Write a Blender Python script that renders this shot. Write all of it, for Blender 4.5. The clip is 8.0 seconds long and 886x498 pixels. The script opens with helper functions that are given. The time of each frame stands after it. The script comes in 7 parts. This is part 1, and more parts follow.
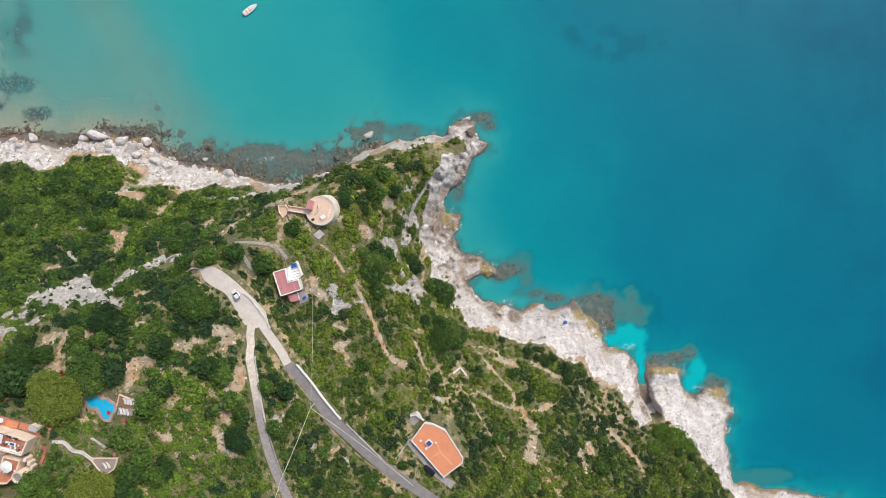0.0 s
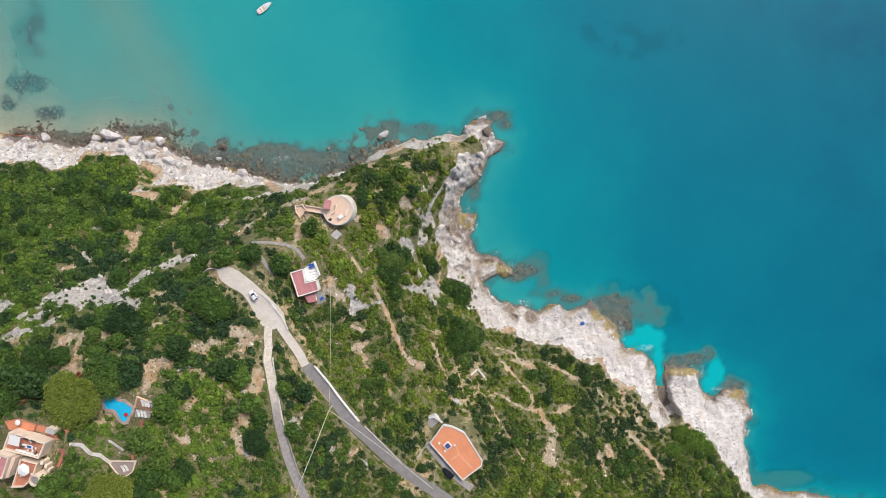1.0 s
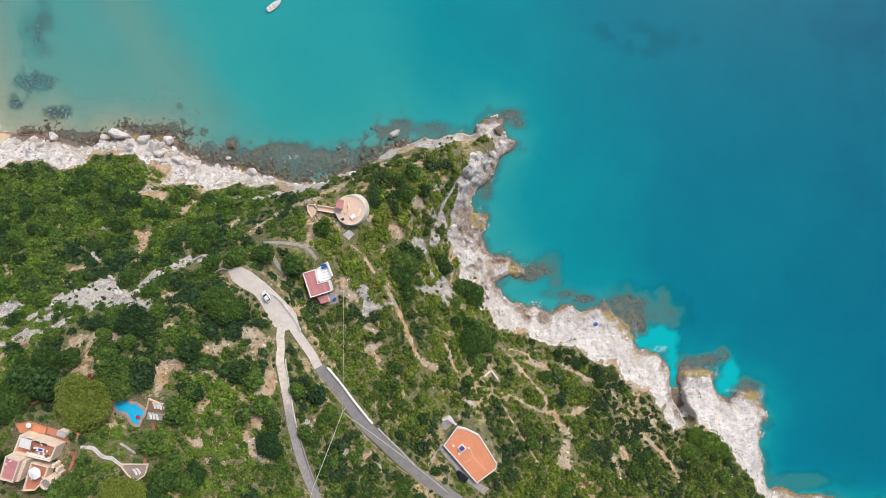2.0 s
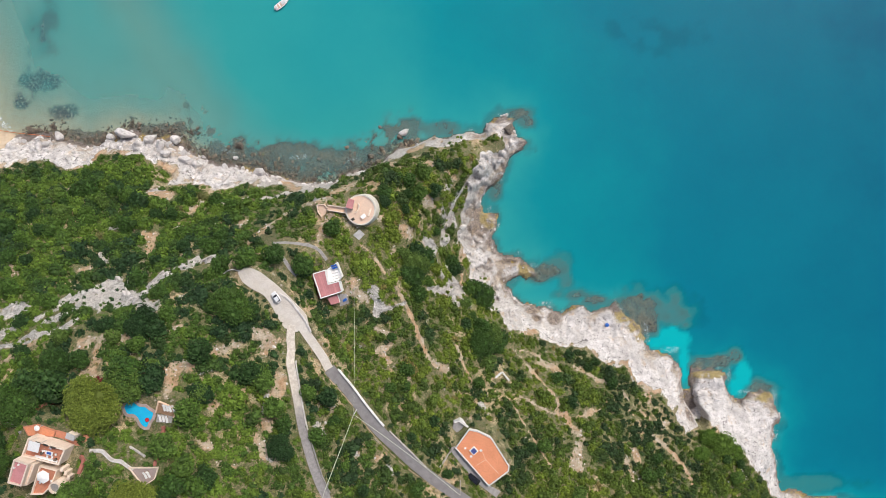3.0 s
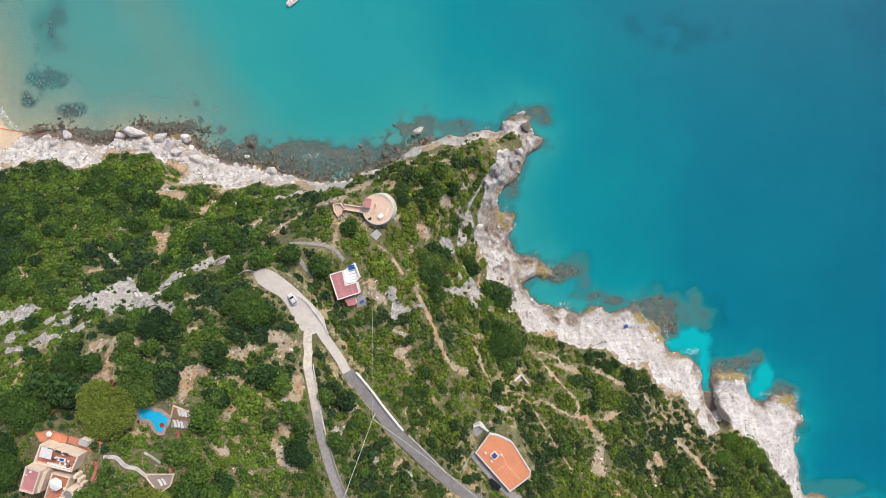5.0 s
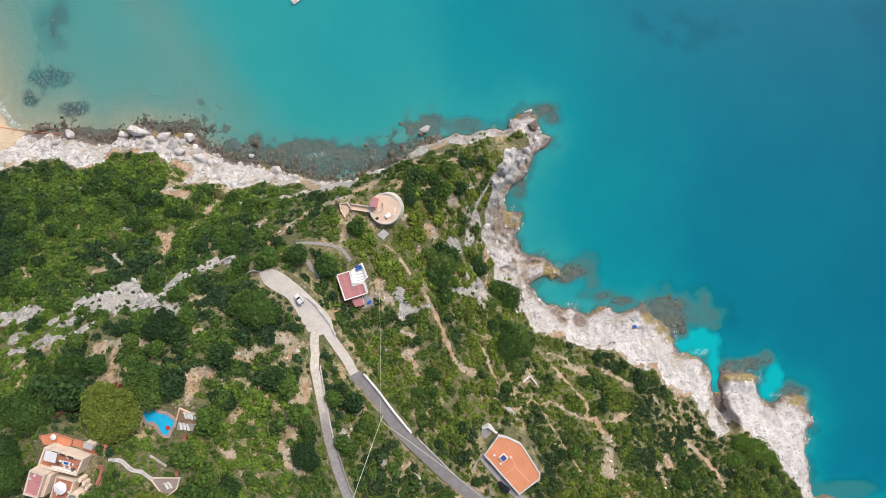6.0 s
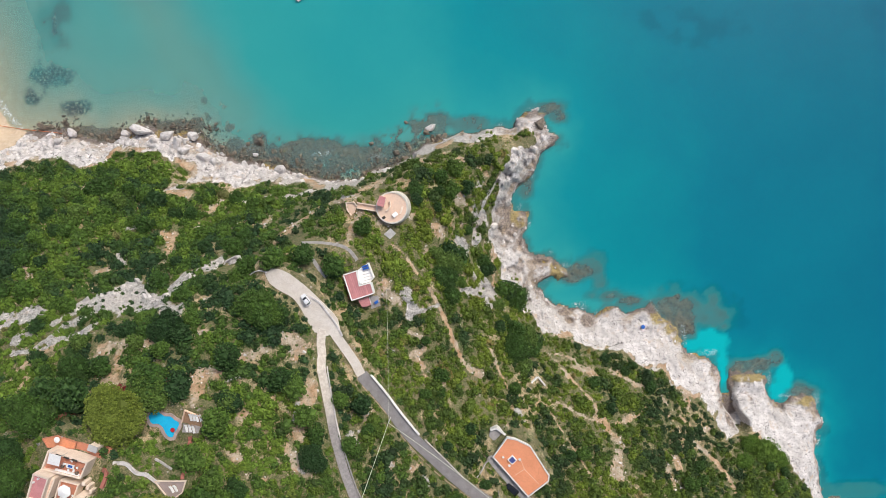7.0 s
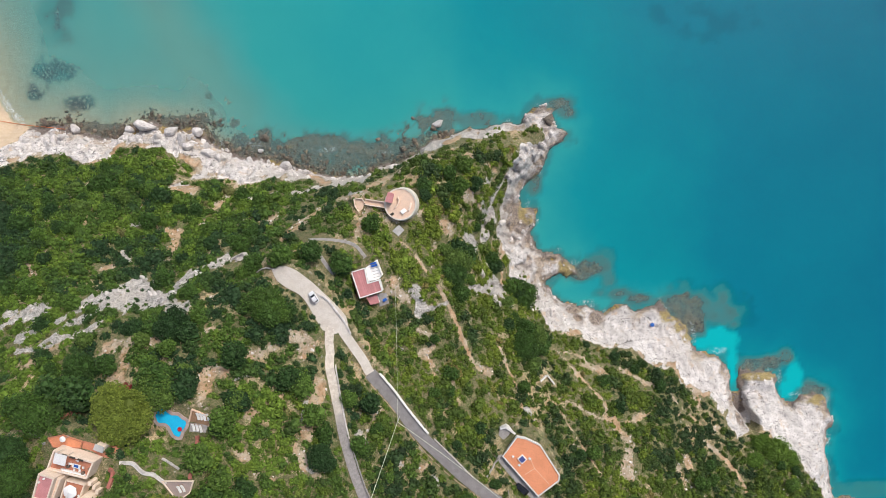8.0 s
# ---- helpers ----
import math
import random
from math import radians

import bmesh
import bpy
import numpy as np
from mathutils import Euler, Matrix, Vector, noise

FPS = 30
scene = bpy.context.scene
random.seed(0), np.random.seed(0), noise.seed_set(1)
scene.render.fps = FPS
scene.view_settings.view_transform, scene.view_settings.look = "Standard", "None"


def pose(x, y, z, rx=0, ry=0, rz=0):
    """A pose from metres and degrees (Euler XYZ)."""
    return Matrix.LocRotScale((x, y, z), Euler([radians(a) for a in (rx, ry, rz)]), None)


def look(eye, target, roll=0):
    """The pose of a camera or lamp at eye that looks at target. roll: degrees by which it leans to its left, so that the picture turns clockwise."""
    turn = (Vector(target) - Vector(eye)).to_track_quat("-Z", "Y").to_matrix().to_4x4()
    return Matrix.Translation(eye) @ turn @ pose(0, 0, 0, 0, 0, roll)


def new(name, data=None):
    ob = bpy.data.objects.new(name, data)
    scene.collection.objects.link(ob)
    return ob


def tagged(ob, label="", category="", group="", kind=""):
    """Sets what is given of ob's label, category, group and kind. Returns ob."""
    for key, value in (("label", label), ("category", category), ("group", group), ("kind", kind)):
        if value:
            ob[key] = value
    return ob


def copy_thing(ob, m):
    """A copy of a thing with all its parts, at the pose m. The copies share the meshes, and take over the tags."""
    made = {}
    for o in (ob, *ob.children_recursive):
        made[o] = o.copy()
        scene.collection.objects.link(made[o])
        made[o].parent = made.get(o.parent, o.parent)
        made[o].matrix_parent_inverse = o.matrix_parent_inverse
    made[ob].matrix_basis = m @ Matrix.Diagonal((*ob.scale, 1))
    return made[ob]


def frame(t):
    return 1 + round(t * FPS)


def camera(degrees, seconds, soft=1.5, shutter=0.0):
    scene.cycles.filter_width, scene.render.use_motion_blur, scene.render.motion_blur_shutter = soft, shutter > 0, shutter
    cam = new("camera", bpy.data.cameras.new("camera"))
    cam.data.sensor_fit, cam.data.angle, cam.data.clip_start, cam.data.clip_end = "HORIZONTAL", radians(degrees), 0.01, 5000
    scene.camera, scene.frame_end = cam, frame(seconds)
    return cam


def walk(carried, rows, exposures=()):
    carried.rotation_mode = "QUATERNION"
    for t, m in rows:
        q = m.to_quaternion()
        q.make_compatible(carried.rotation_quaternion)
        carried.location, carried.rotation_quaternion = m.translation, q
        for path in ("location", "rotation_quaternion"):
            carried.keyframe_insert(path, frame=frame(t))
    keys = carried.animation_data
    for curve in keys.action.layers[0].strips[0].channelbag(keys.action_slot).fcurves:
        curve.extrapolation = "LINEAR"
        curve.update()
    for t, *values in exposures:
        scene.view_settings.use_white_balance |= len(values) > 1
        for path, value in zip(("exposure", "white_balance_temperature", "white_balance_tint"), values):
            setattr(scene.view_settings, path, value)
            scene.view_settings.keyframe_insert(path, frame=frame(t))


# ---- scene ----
cam = camera(70, 8.0, 0.65)
PATH = [
    (0.0, 34.7, -33.95, 246.37, -2.438, 1.726, -1.906),
    (0.5, 31.72, -33.96, 245.3, -2.399, 1.768, -1.909),
    (1.0, 29.24, -34.0, 244.23, -2.387, 1.888, -1.932),
    (1.5, 27.04, -33.88, 243.1, -2.404, 1.939, -1.93),
    (3.0, 21.56, -34.03, 239.9, -2.33, 1.991, -2.013),
    (3.5, 19.86, -33.94, 238.89, -2.35, 1.937, -2.028),
    (4.0, 18.23, -34.09, 237.75, -2.313, 1.97, -2.071),
    (4.5, 16.78, -34.23, 236.78, -2.251, 1.95, -2.097),
    (6.0, 12.85, -34.22, 233.48, -2.271, 1.927, -2.175),
    (6.5, 11.72, -34.37, 232.49, -2.267, 1.906, -2.209),
    (7.0, 10.25, -34.44, 231.3, -2.247, 1.851, -2.233),
    (7.5, 8.81, -34.64, 230.29, -2.27, 1.807, -2.237),
    (8.0, 7.32, -34.71, 229.15, -2.43, 1.794, -2.218),
]
walk(cam, [(t, pose(x, y, z, rx, ry, rz)) for t, x, y, z, rx, ry, rz in PATH])

# ---- daylight: high sun behind thin haze, bright pale sky ----
SUN_AZ, SUN_EL = radians(52), radians(47)
world = bpy.data.worlds.new("sky")
scene.world = world
world.use_nodes = True
sky = world.node_tree.nodes.new("ShaderNodeTexSky")
sky.sky_type, sky.sun_disc = "NISHITA", False
sky.sun_elevation, sky.sun_rotation = SUN_EL, radians(90) - SUN_AZ
sky.air_density, sky.dust_density, sky.ozone_density = 1.0, 4.0, 1.0
world.node_tree.links.new(sky.outputs[0], world.node_tree.nodes["Background"].inputs[0])
world.node_tree.nodes["Background"].inputs[1].default_value = 0.15
sun_data = bpy.data.lights.new("sun", "SUN")
sun_data.energy, sun_data.angle, sun_data.color = 2.2, radians(14), (1.0, 0.97, 0.93)
sun = new("sun", sun_data)
sun_way = Vector((math.cos(SUN_AZ) * math.cos(SUN_EL), math.sin(SUN_AZ) * math.cos(SUN_EL), math.sin(SUN_EL)))
sun.matrix_world = look(sun_way * 300, (0, 0, 0))
scene.view_settings.exposure = -0.15
# ---- materials ----
def shader(name):
    """A new node material: its tree and its principled node."""
    m = bpy.data.materials.new(name)
    m.use_nodes = True
    nt = m.node_tree
    return m, nt, nt.nodes["Principled BSDF"]


def node(nt, kind, **values):
    n = nt.nodes.new("ShaderNode" + kind)
    for key, v in values.items():
        n.inputs[key].default_value = v
    return n


def rgba(c):
    return (*c, 1.0)


def mix(nt, fac, a, b, mode="MIX"):
    """A colour mix; fac, a and b are sockets or values."""
    n = nt.nodes.new("ShaderNodeMix")
    n.data_type, n.blend_type = "RGBA", mode
    for i, v in ((0, fac), (6, a), (7, b)):
        if isinstance(v, bpy.types.NodeSocket):
            nt.links.new(v, n.inputs[i])
        else:
            n.inputs[i].default_value = v if i == 0 else rgba(v)
    return n.outputs[2]


def ramp(nt, src, lo, hi):
    """src mapped from lo..hi to 0..1, smoothly."""
    n = nt.nodes.new("ShaderNodeMapRange")
    n.interpolation_type = "SMOOTHSTEP"
    nt.links.new(src, n.inputs[0])
    n.inputs[1].default_value, n.inputs[2].default_value = lo, hi
    return n.outputs[0]


def math2(nt, op, a, b):
    n = nt.nodes.new("ShaderNodeMath")
    n.operation = op
    n.inputs[2].default_value = 0.0
    for i, v in ((0, a), (1, b)):
        if isinstance(v, bpy.types.NodeSocket):
            nt.links.new(v, n.inputs[i])
        else:
            n.inputs[i].default_value = v
    return n.outputs[0]


def grain(nt, scale, detail=4.0, rough=0.6, distort=0.0, flat=False):
    """World-size noise, 0..1."""
    n = node(nt, "TexNoise", Scale=scale, Detail=detail, Roughness=rough, Distortion=distort)
    geo = nt.nodes.new("ShaderNodeNewGeometry")
    nt.links.new(geo.outputs["Position"], n.inputs["Vector"])
    return n.outputs["Fac"]


def attribute(nt, name):
    n = nt.nodes.new("ShaderNodeAttribute")
    n.attribute_name = name
    return n.outputs["Fac"]


def relief(nt, bsdf, height, strength=0.5, distance=0.1):
    b = node(nt, "Bump", Strength=strength, Distance=distance)
    nt.links.new(height, b.inputs["Height"])
    nt.links.new(b.outputs[0], bsdf.inputs["Normal"])


def plain(name, base, worn, scale=1.5, rough=0.8, bump=0.3, depth=0.03, metal=0.0, spread=0.12, island=False):
    """A weathered surface: two tones in patches, fine grain, relief and a shift from piece to piece."""
    m, nt, bsdf = shader(name)
    big, fine = grain(nt, scale, 5), grain(nt, scale * 9, 3)
    col = mix(nt, ramp(nt, big, 0.38, 0.66), base, worn)
    col = mix(nt, math2(nt, "MULTIPLY", ramp(nt, fine, 0.35, 0.75), 0.35), col, tuple(0.55 * v for v in worn))
    pick = nt.nodes.new("ShaderNodeNewGeometry").outputs["Random Per Island"] if island else nt.nodes.new("ShaderNodeObjectInfo").outputs["Random"]
    hsv = node(nt, "HueSaturation")
    nt.links.new(math2(nt, "MULTIPLY_ADD", pick, spread * 2), hsv.inputs["Value"])
    hsv.inputs["Value"].links[0].from_node.inputs[2].default_value = 1.0 - spread
    nt.links.new(col, hsv.inputs["Color"])
    nt.links.new(hsv.outputs[0], bsdf.inputs["Base Color"])
    bsdf.inputs["Roughness"].default_value, bsdf.inputs["Metallic"].default_value = rough, metal
    relief(nt, bsdf, fine, bump, depth)
    return m


def ground_material():
    m, nt, bsdf = shader("hillside")
    geo = nt.nodes.new("ShaderNodeNewGeometry")
    xyz = nt.nodes.new("ShaderNodeSeparateXYZ")
    nt.links.new(geo.outputs["Position"], xyz.inputs[0])
    z = xyz.outputs["Z"]
    big, mid, fine, dots = grain(nt, 0.06, 5), grain(nt, 0.45, 6, 0.65), grain(nt, 2.2, 5, 0.7), grain(nt, 6.0, 2)
    tan = mix(nt, ramp(nt, mid, 0.42, 0.58), (0.50, 0.33, 0.19), (0.62, 0.48, 0.32))
    # olive leaf litter, darkened to carry the shade between bushes
    shaded_litter = mix(nt, ramp(nt, fine, 0.42, 0.58), (0.10, 0.105, 0.045), (0.23, 0.195, 0.105))
    soil = mix(nt, ramp(nt, math2(nt, "ADD", math2(nt, "MULTIPLY", big, 0.55), math2(nt, "MULTIPLY", mid, 0.45)), 0.51, 0.59), shaded_litter, tan)
    soil = mix(nt, ramp(nt, grain(nt, 0.55, 6, 0.7), 0.60, 0.70), soil, (0.48, 0.43, 0.38))
    soil = mix(nt, ramp(nt, math2(nt, "ADD", math2(nt, "MULTIPLY", dots, 0.6), math2(nt, "MULTIPLY", mid, 0.6)), 0.60, 0.70), soil, (0.08, 0.115, 0.028))
    stone = mix(nt, ramp(nt, grain(nt, 0.22, 6, 0.65), 0.40, 0.60), (0.61, 0.575, 0.55), (0.81, 0.77, 0.745))
    pit_shade = grain(nt, 1.5, 8, 0.78, 0.8)
    # dark tones paint the shade of weathered pits into the stone
    stone = mix(nt, ramp(nt, pit_shade, 0.515, 0.61), stone, (0.43, 0.40, 0.385))
    stone = mix(nt, ramp(nt, pit_shade, 0.585, 0.63), stone, (0.17, 0.155, 0.145))
    # fluting along the bedding, and open joints; colour darkens their hollows like shade
    turn = nt.nodes.new("ShaderNodeMapping")
    turn.inputs["Rotation"].default_value, turn.inputs["Scale"].default_value = (0, 0, radians(38)), (0.45, 2.4, 1.0)
    nt.links.new(geo.outputs["Position"], turn.inputs["Vector"])
    flute = node(nt, "TexNoise", Scale=0.9, Detail=6.0, Roughness=0.7, Distortion=0.5)
    nt.links.new(turn.outputs[0], flute.inputs["Vector"])
    flute = flute.outputs["Fac"]
    stone = mix(nt, ramp(nt, flute, 0.55, 0.66), stone, (0.47, 0.44, 0.42))
    stone = mix(nt, ramp(nt, flute, 0.63, 0.67), stone, (0.17, 0.15, 0.14))
    patchy_rock = grain(nt, 0.6, 6, 0.7)
    speck = grain(nt, 2.6, 3, 0.6, 1.5)
    stone = mix(nt, ramp(nt, speck, 0.65, 0.70), stone, (0.12, 0.11, 0.11))
    earthy = mix(nt, ramp(nt, fine, 0.40, 0.60), (0.17, 0.135, 0.115), (0.42, 0.345, 0.285))
    stone = mix(nt, math2(nt, "MULTIPLY", attribute(nt, "low"), ramp(nt, mid, 0.28, 0.44)), stone, earthy)
    joint = nt.nodes.new("ShaderNodeTexVoronoi")
    joint.feature = "DISTANCE_TO_EDGE"
    joint.inputs["Scale"].default_value = 0.3
    warp = node(nt, "TexNoise", Scale=0.8, Detail=4.0)
    nt.links.new(geo.outputs["Position"], warp.inputs["Vector"])
    bent = nt.nodes.new("ShaderNodeVectorMath")
    bent.operation = "MULTIPLY_ADD"
    nt.links.new(warp.outputs["Color"], bent.inputs[0])
    bent.inputs[1].default_value = (3.0, 3.0, 3.0)
    nt.links.new(geo.outputs["Position"], bent.inputs[2])
    nt.links.new(bent.outputs[0], joint.inputs["Vector"])
    crack = ramp(nt, joint.outputs["Distance"], 0.05, 0.01)
    stone = mix(nt, math2(nt, "MULTIPLY", crack, ramp(nt, mid, 0.53, 0.60)), stone, (0.085, 0.075, 0.07))
    lichen = mix(nt, ramp(nt, fine, 0.40, 0.60), (0.24, 0.23, 0.21), (0.50, 0.48, 0.455))
    stone = mix(nt, math2(nt, "MULTIPLY", ramp(nt, z, 12.0, 24.0), ramp(nt, patchy_rock, 0.30, 0.56)), stone, lichen)
    stain = math2(nt, "MULTIPLY", ramp(nt, grain(nt, 0.11, 4), 0.50, 0.60), ramp(nt, z, 7.0, 2.5))
    stone = mix(nt, math2(nt, "MULTIPLY", stain, 0.8), stone, mix(nt, ramp(nt, fine, 0.42, 0.58), (0.25, 0.195, 0.15), (0.46, 0.36, 0.25)))
    stone = mix(nt, ramp(nt, grain(nt, 0.25, 5, 0.7), 0.57, 0.68), stone, (0.62, 0.50, 0.39))
    cliff = mix(nt, ramp(nt, fine, 0.35, 0.65), (0.34, 0.31, 0.29), (0.66, 0.61, 0.57))
    steep = nt.nodes.new("ShaderNodeSeparateXYZ")
    nt.links.new(geo.outputs["Normal"], steep.inputs[0])
    stone = mix(nt, ramp(nt, steep.outputs["Z"], 0.62, 0.40), stone, cliff)
    # tide marks: ochre algae just above the water, brown weed below
    wet = mix(nt, ramp(nt, grain(nt, 0.16, 4), 0.52, 0.62), (0.25, 0.205, 0.18), (0.40, 0.29, 0.09))
    wet = mix(nt, ramp(nt, fine, 0.46, 0.60), wet, (0.12, 0.10, 0.085))
    tide = math2(nt, "ADD", z, math2(nt, "MULTIPLY", mid, 1.6))
    stone = mix(nt, ramp(nt, tide, 2.0, 1.3), stone, wet)
    ochre = mix(nt, ramp(nt, fine, 0.40, 0.60), (0.24, 0.185, 0.09), (0.48, 0.38, 0.16))
    stone = mix(nt, math2(nt, "MULTIPLY", attribute(nt, "algae"), ramp(nt, mid, 0.34, 0.48)), stone, ochre)
    weed = mix(nt, ramp(nt, fine, 0.35, 0.65), (0.15, 0.12, 0.09), (0.34, 0.26, 0.19))
    stone = mix(nt, ramp(nt, z, 0.1, -0.4), stone, weed)
    sand = mix(nt, ramp(nt, mid, 0.3, 0.7), (0.56, 0.43, 0.30), (0.64, 0.52, 0.38))
    sand = mix(nt, ramp(nt, z, -0.35, -1.2), sand, (0.40, 0.47, 0.38))
    trail = mix(nt, ramp(nt, grain(nt, 0.12, 4), 0.42, 0.58), mix(nt, ramp(nt, mid, 0.36, 0.62), (0.42, 0.25, 0.14), (0.54, 0.39, 0.26)), mix(nt, ramp(nt, mid, 0.36, 0.62), (0.34, 0.27, 0.19), (0.50, 0.42, 0.33)))
    trail = mix(nt, math2(nt, "MULTIPLY", ramp(nt, fine, 0.52, 0.66), 0.55), trail, (0.24, 0.19, 0.11))
    patchy = grain(nt, 0.8, 6, 0.72, 0.6)
    noisy = lambda name: ramp(nt, math2(nt, "ADD", attribute(nt, name), math2(nt, "MULTIPLY", math2(nt, "SUBTRACT", patchy, 0.5), 1.9)), 0.30, 0.70)
    col = mix(nt, noisy("trail"), soil, trail)
    col = mix(nt, noisy("stone"), col, stone)
    col = mix(nt, noisy("sand"), col, sand)
    grass = mix(nt, ramp(nt, fine, 0.3, 0.7), (0.03, 0.045, 0.06), (0.08, 0.095, 0.10))
    col = mix(nt, math2(nt, "MULTIPLY", attribute(nt, "meadow"), ramp(nt, grain(nt, 1.1, 5, 0.7, 0.3), 0.36, 0.52)), col, grass)
    nt.links.new(col, bsdf.inputs["Base Color"])
    bsdf.inputs["Roughness"].default_value = 0.92
    rough = math2(nt, "ADD", mid, math2(nt, "MULTIPLY", fine, 0.6))
    rough = math2(nt, "SUBTRACT", rough, math2(nt, "MULTIPLY", math2(nt, "ADD", math2(nt, "MULTIPLY", flute, 0.8), math2(nt, "MULTIPLY", crack, 0.15)), attribute(nt, "stone")))
    relief(nt, bsdf, rough, 0.8, 0.6)
    return m


def water_material():
    m, nt, bsdf = shader("sea_water")
    depth = attribute(nt, "depth")
    tone = nt.nodes.new("ShaderNodeValToRGB")
    nt.links.new(math2(nt, "DIVIDE", math2(nt, "MULTIPLY", depth, math2(nt, "ADD", math2(nt, "MULTIPLY", grain(nt, 0.025, 4), 0.7), 0.65)), 20.0), tone.inputs[0])
    stops = ((0.0, (0.22, 0.34, 0.292)), (0.05, (0.100, 0.395, 0.370)), (0.14, (0.030, 0.365, 0.362)), (0.32, (0.002, 0.258, 0.305)),
             (0.52, (0.001, 0.182, 0.259)), (0.78, (0.001, 0.150, 0.232)), (1.0, (0.001, 0.100, 0.184)))
    for k, (pos, c) in enumerate(stops):
        e = tone.color_ramp.elements[k] if k < 2 else tone.color_ramp.elements.new(pos)
        e.position, e.color = pos, rgba(c)
    col = mix(nt, attribute(nt, "pale"), tone.outputs[0], (0.002, 0.44, 0.47))
    col = mix(nt, math2(nt, "MULTIPLY", attribute(nt, "rock"), 0.7), col, (1.15, 0.55, 0.60), "MULTIPLY")
    foam = math2(nt, "MULTIPLY", attribute(nt, "foam"), ramp(nt, grain(nt, 1.1, 7, 0.75, 1.6), 0.50, 0.60))
    col = mix(nt, foam, col, (0.85, 0.87, 0.87))
    nt.links.new(col, bsdf.inputs["Base Color"])
    bsdf.inputs["Roughness"].default_value = 0.12
    bsdf.inputs["IOR"].default_value = 1.33
    bsdf.inputs["Specular IOR Level"].default_value = 0.3
    waves = math2(nt, "ADD", grain(nt, 0.7, 4, 0.6), math2(nt, "MULTIPLY", grain(nt, 0.12, 3), 2.0))
    relief(nt, bsdf, waves, 0.12, 0.2)
    clear = nt.nodes.new("ShaderNodeBsdfTransparent")
    clear.inputs[0].default_value = (0.86, 0.95, 0.94, 1)
    both = nt.nodes.new("ShaderNodeMixShader")
    dense = math2(nt, "SUBTRACT", 1.0, math2(nt, "POWER", 2.718, math2(nt, "MULTIPLY", depth, -0.75)))
    nt.links.new(math2(nt, "MAXIMUM", math2(nt, "MAXIMUM", dense, attribute(nt, "pale")), foam), both.inputs[0])
    nt.links.new(clear.outputs[0], both.inputs[1])
    nt.links.new(bsdf.outputs[0], both.inputs[2])
    nt.links.new(both.outputs[0], nt.nodes["Material Output"].inputs[0])
    return m


def leaf_material(name, dark, mid, bright, dry, per_object=False, least=0.52, range_=0.90):
    """Foliage: tone by plant, by leaf clump, and some dry twigs."""
    m, nt, bsdf = shader(name)
    geo = nt.nodes.new("ShaderNodeNewGeometry")
    leaf = geo.outputs["Random Per Island"]
    if per_object:
        tint = nt.nodes.new("ShaderNodeObjectInfo").outputs["Random"]
    else:
        tint = attribute(nt, "tint")
    col = mix(nt, ramp(nt, tint, 0.0, 0.5), dark, mid)
    col = mix(nt, ramp(nt, tint, 0.5, 0.85), col, bright)
    col = mix(nt, ramp(nt, tint, 0.86, 0.97), col, dry)
    col = mix(nt, attribute(nt, "arid"), col, (1.18, 1.0, 0.9), "MULTIPLY")
    hsv = node(nt, "HueSaturation")
    nt.links.new(math2(nt, "MULTIPLY_ADD", leaf, range_), hsv.inputs["Value"])
    hsv.inputs["Value"].links[0].from_node.inputs[2].default_value = least
    nt.links.new(col, hsv.inputs["Color"])
    nt.links.new(hsv.outputs[0], bsdf.inputs["Base Color"])
    bsdf.inputs["Roughness"].default_value = 0.7
    bsdf.inputs["Specular IOR Level"].default_value = 0.25
    return m


GROUND, WATER = ground_material(), water_material()
SCRUB = leaf_material("scrub_leaves", (0.027, 0.062, 0.023), (0.068, 0.125, 0.021), (0.118, 0.190, 0.026), (0.165, 0.165, 0.060))
TREE_LEAF = leaf_material("tree_leaves", (0.025, 0.060, 0.018), (0.045, 0.095, 0.018), (0.080, 0.145, 0.024), (0.092, 0.150, 0.030), True)
LIME_LEAF = leaf_material("light_tree_leaves", (0.090, 0.165, 0.022), (0.100, 0.175, 0.024), (0.110, 0.185, 0.026), (0.10, 0.17, 0.026), True)
PINE_LEAF = leaf_material("pine_needles", (0.140, 0.185, 0.028), (0.150, 0.195, 0.030), (0.160, 0.20, 0.032), (0.155, 0.195, 0.030), True, 0.62, 0.66)
RED_LEAF = leaf_material("red_creeper_leaves", (0.14, 0.022, 0.03), (0.18, 0.028, 0.035), (0.22, 0.035, 0.04), (0.20, 0.05, 0.04), True)
BARK = plain("bark", (0.16, 0.11, 0.08), (0.24, 0.19, 0.14), 3.0, 0.9, 0.6, 0.05)
LIMESTONE = plain("limestone", (0.74, 0.70, 0.68), (0.56, 0.52, 0.50), 0.8, 0.9, 0.8, 0.25)
RUBBLE = plain("limestone_rubble", (0.78, 0.745, 0.72), (0.58, 0.54, 0.51), 0.8, 0.9, 0.8, 0.25, 0.0, 0.25, True)
WEEDY_RUBBLE = plain("weedy_rubble", (0.115, 0.092, 0.074), (0.24, 0.185, 0.13), 1.0, 0.85, 0.8, 0.2, 0.0, 0.45, True)
BROWN_ROCK = plain("weedy_rock", (0.15, 0.125, 0.105), (0.27, 0.22, 0.165), 1.0, 0.85, 0.8, 0.2)
ASPHALT = plain("asphalt", (0.29, 0.27, 0.27), (0.36, 0.34, 0.335), 0.5, 0.9, 0.3, 0.02)
CONCRETE = plain("pale_concrete", (0.78, 0.72, 0.65), (0.70, 0.63, 0.55), 0.35, 0.9, 0.3, 0.02)
GREY_STONE = plain("grey_stone", (0.40, 0.38, 0.37), (0.30, 0.28, 0.27), 1.0, 0.9, 0.5, 0.04)
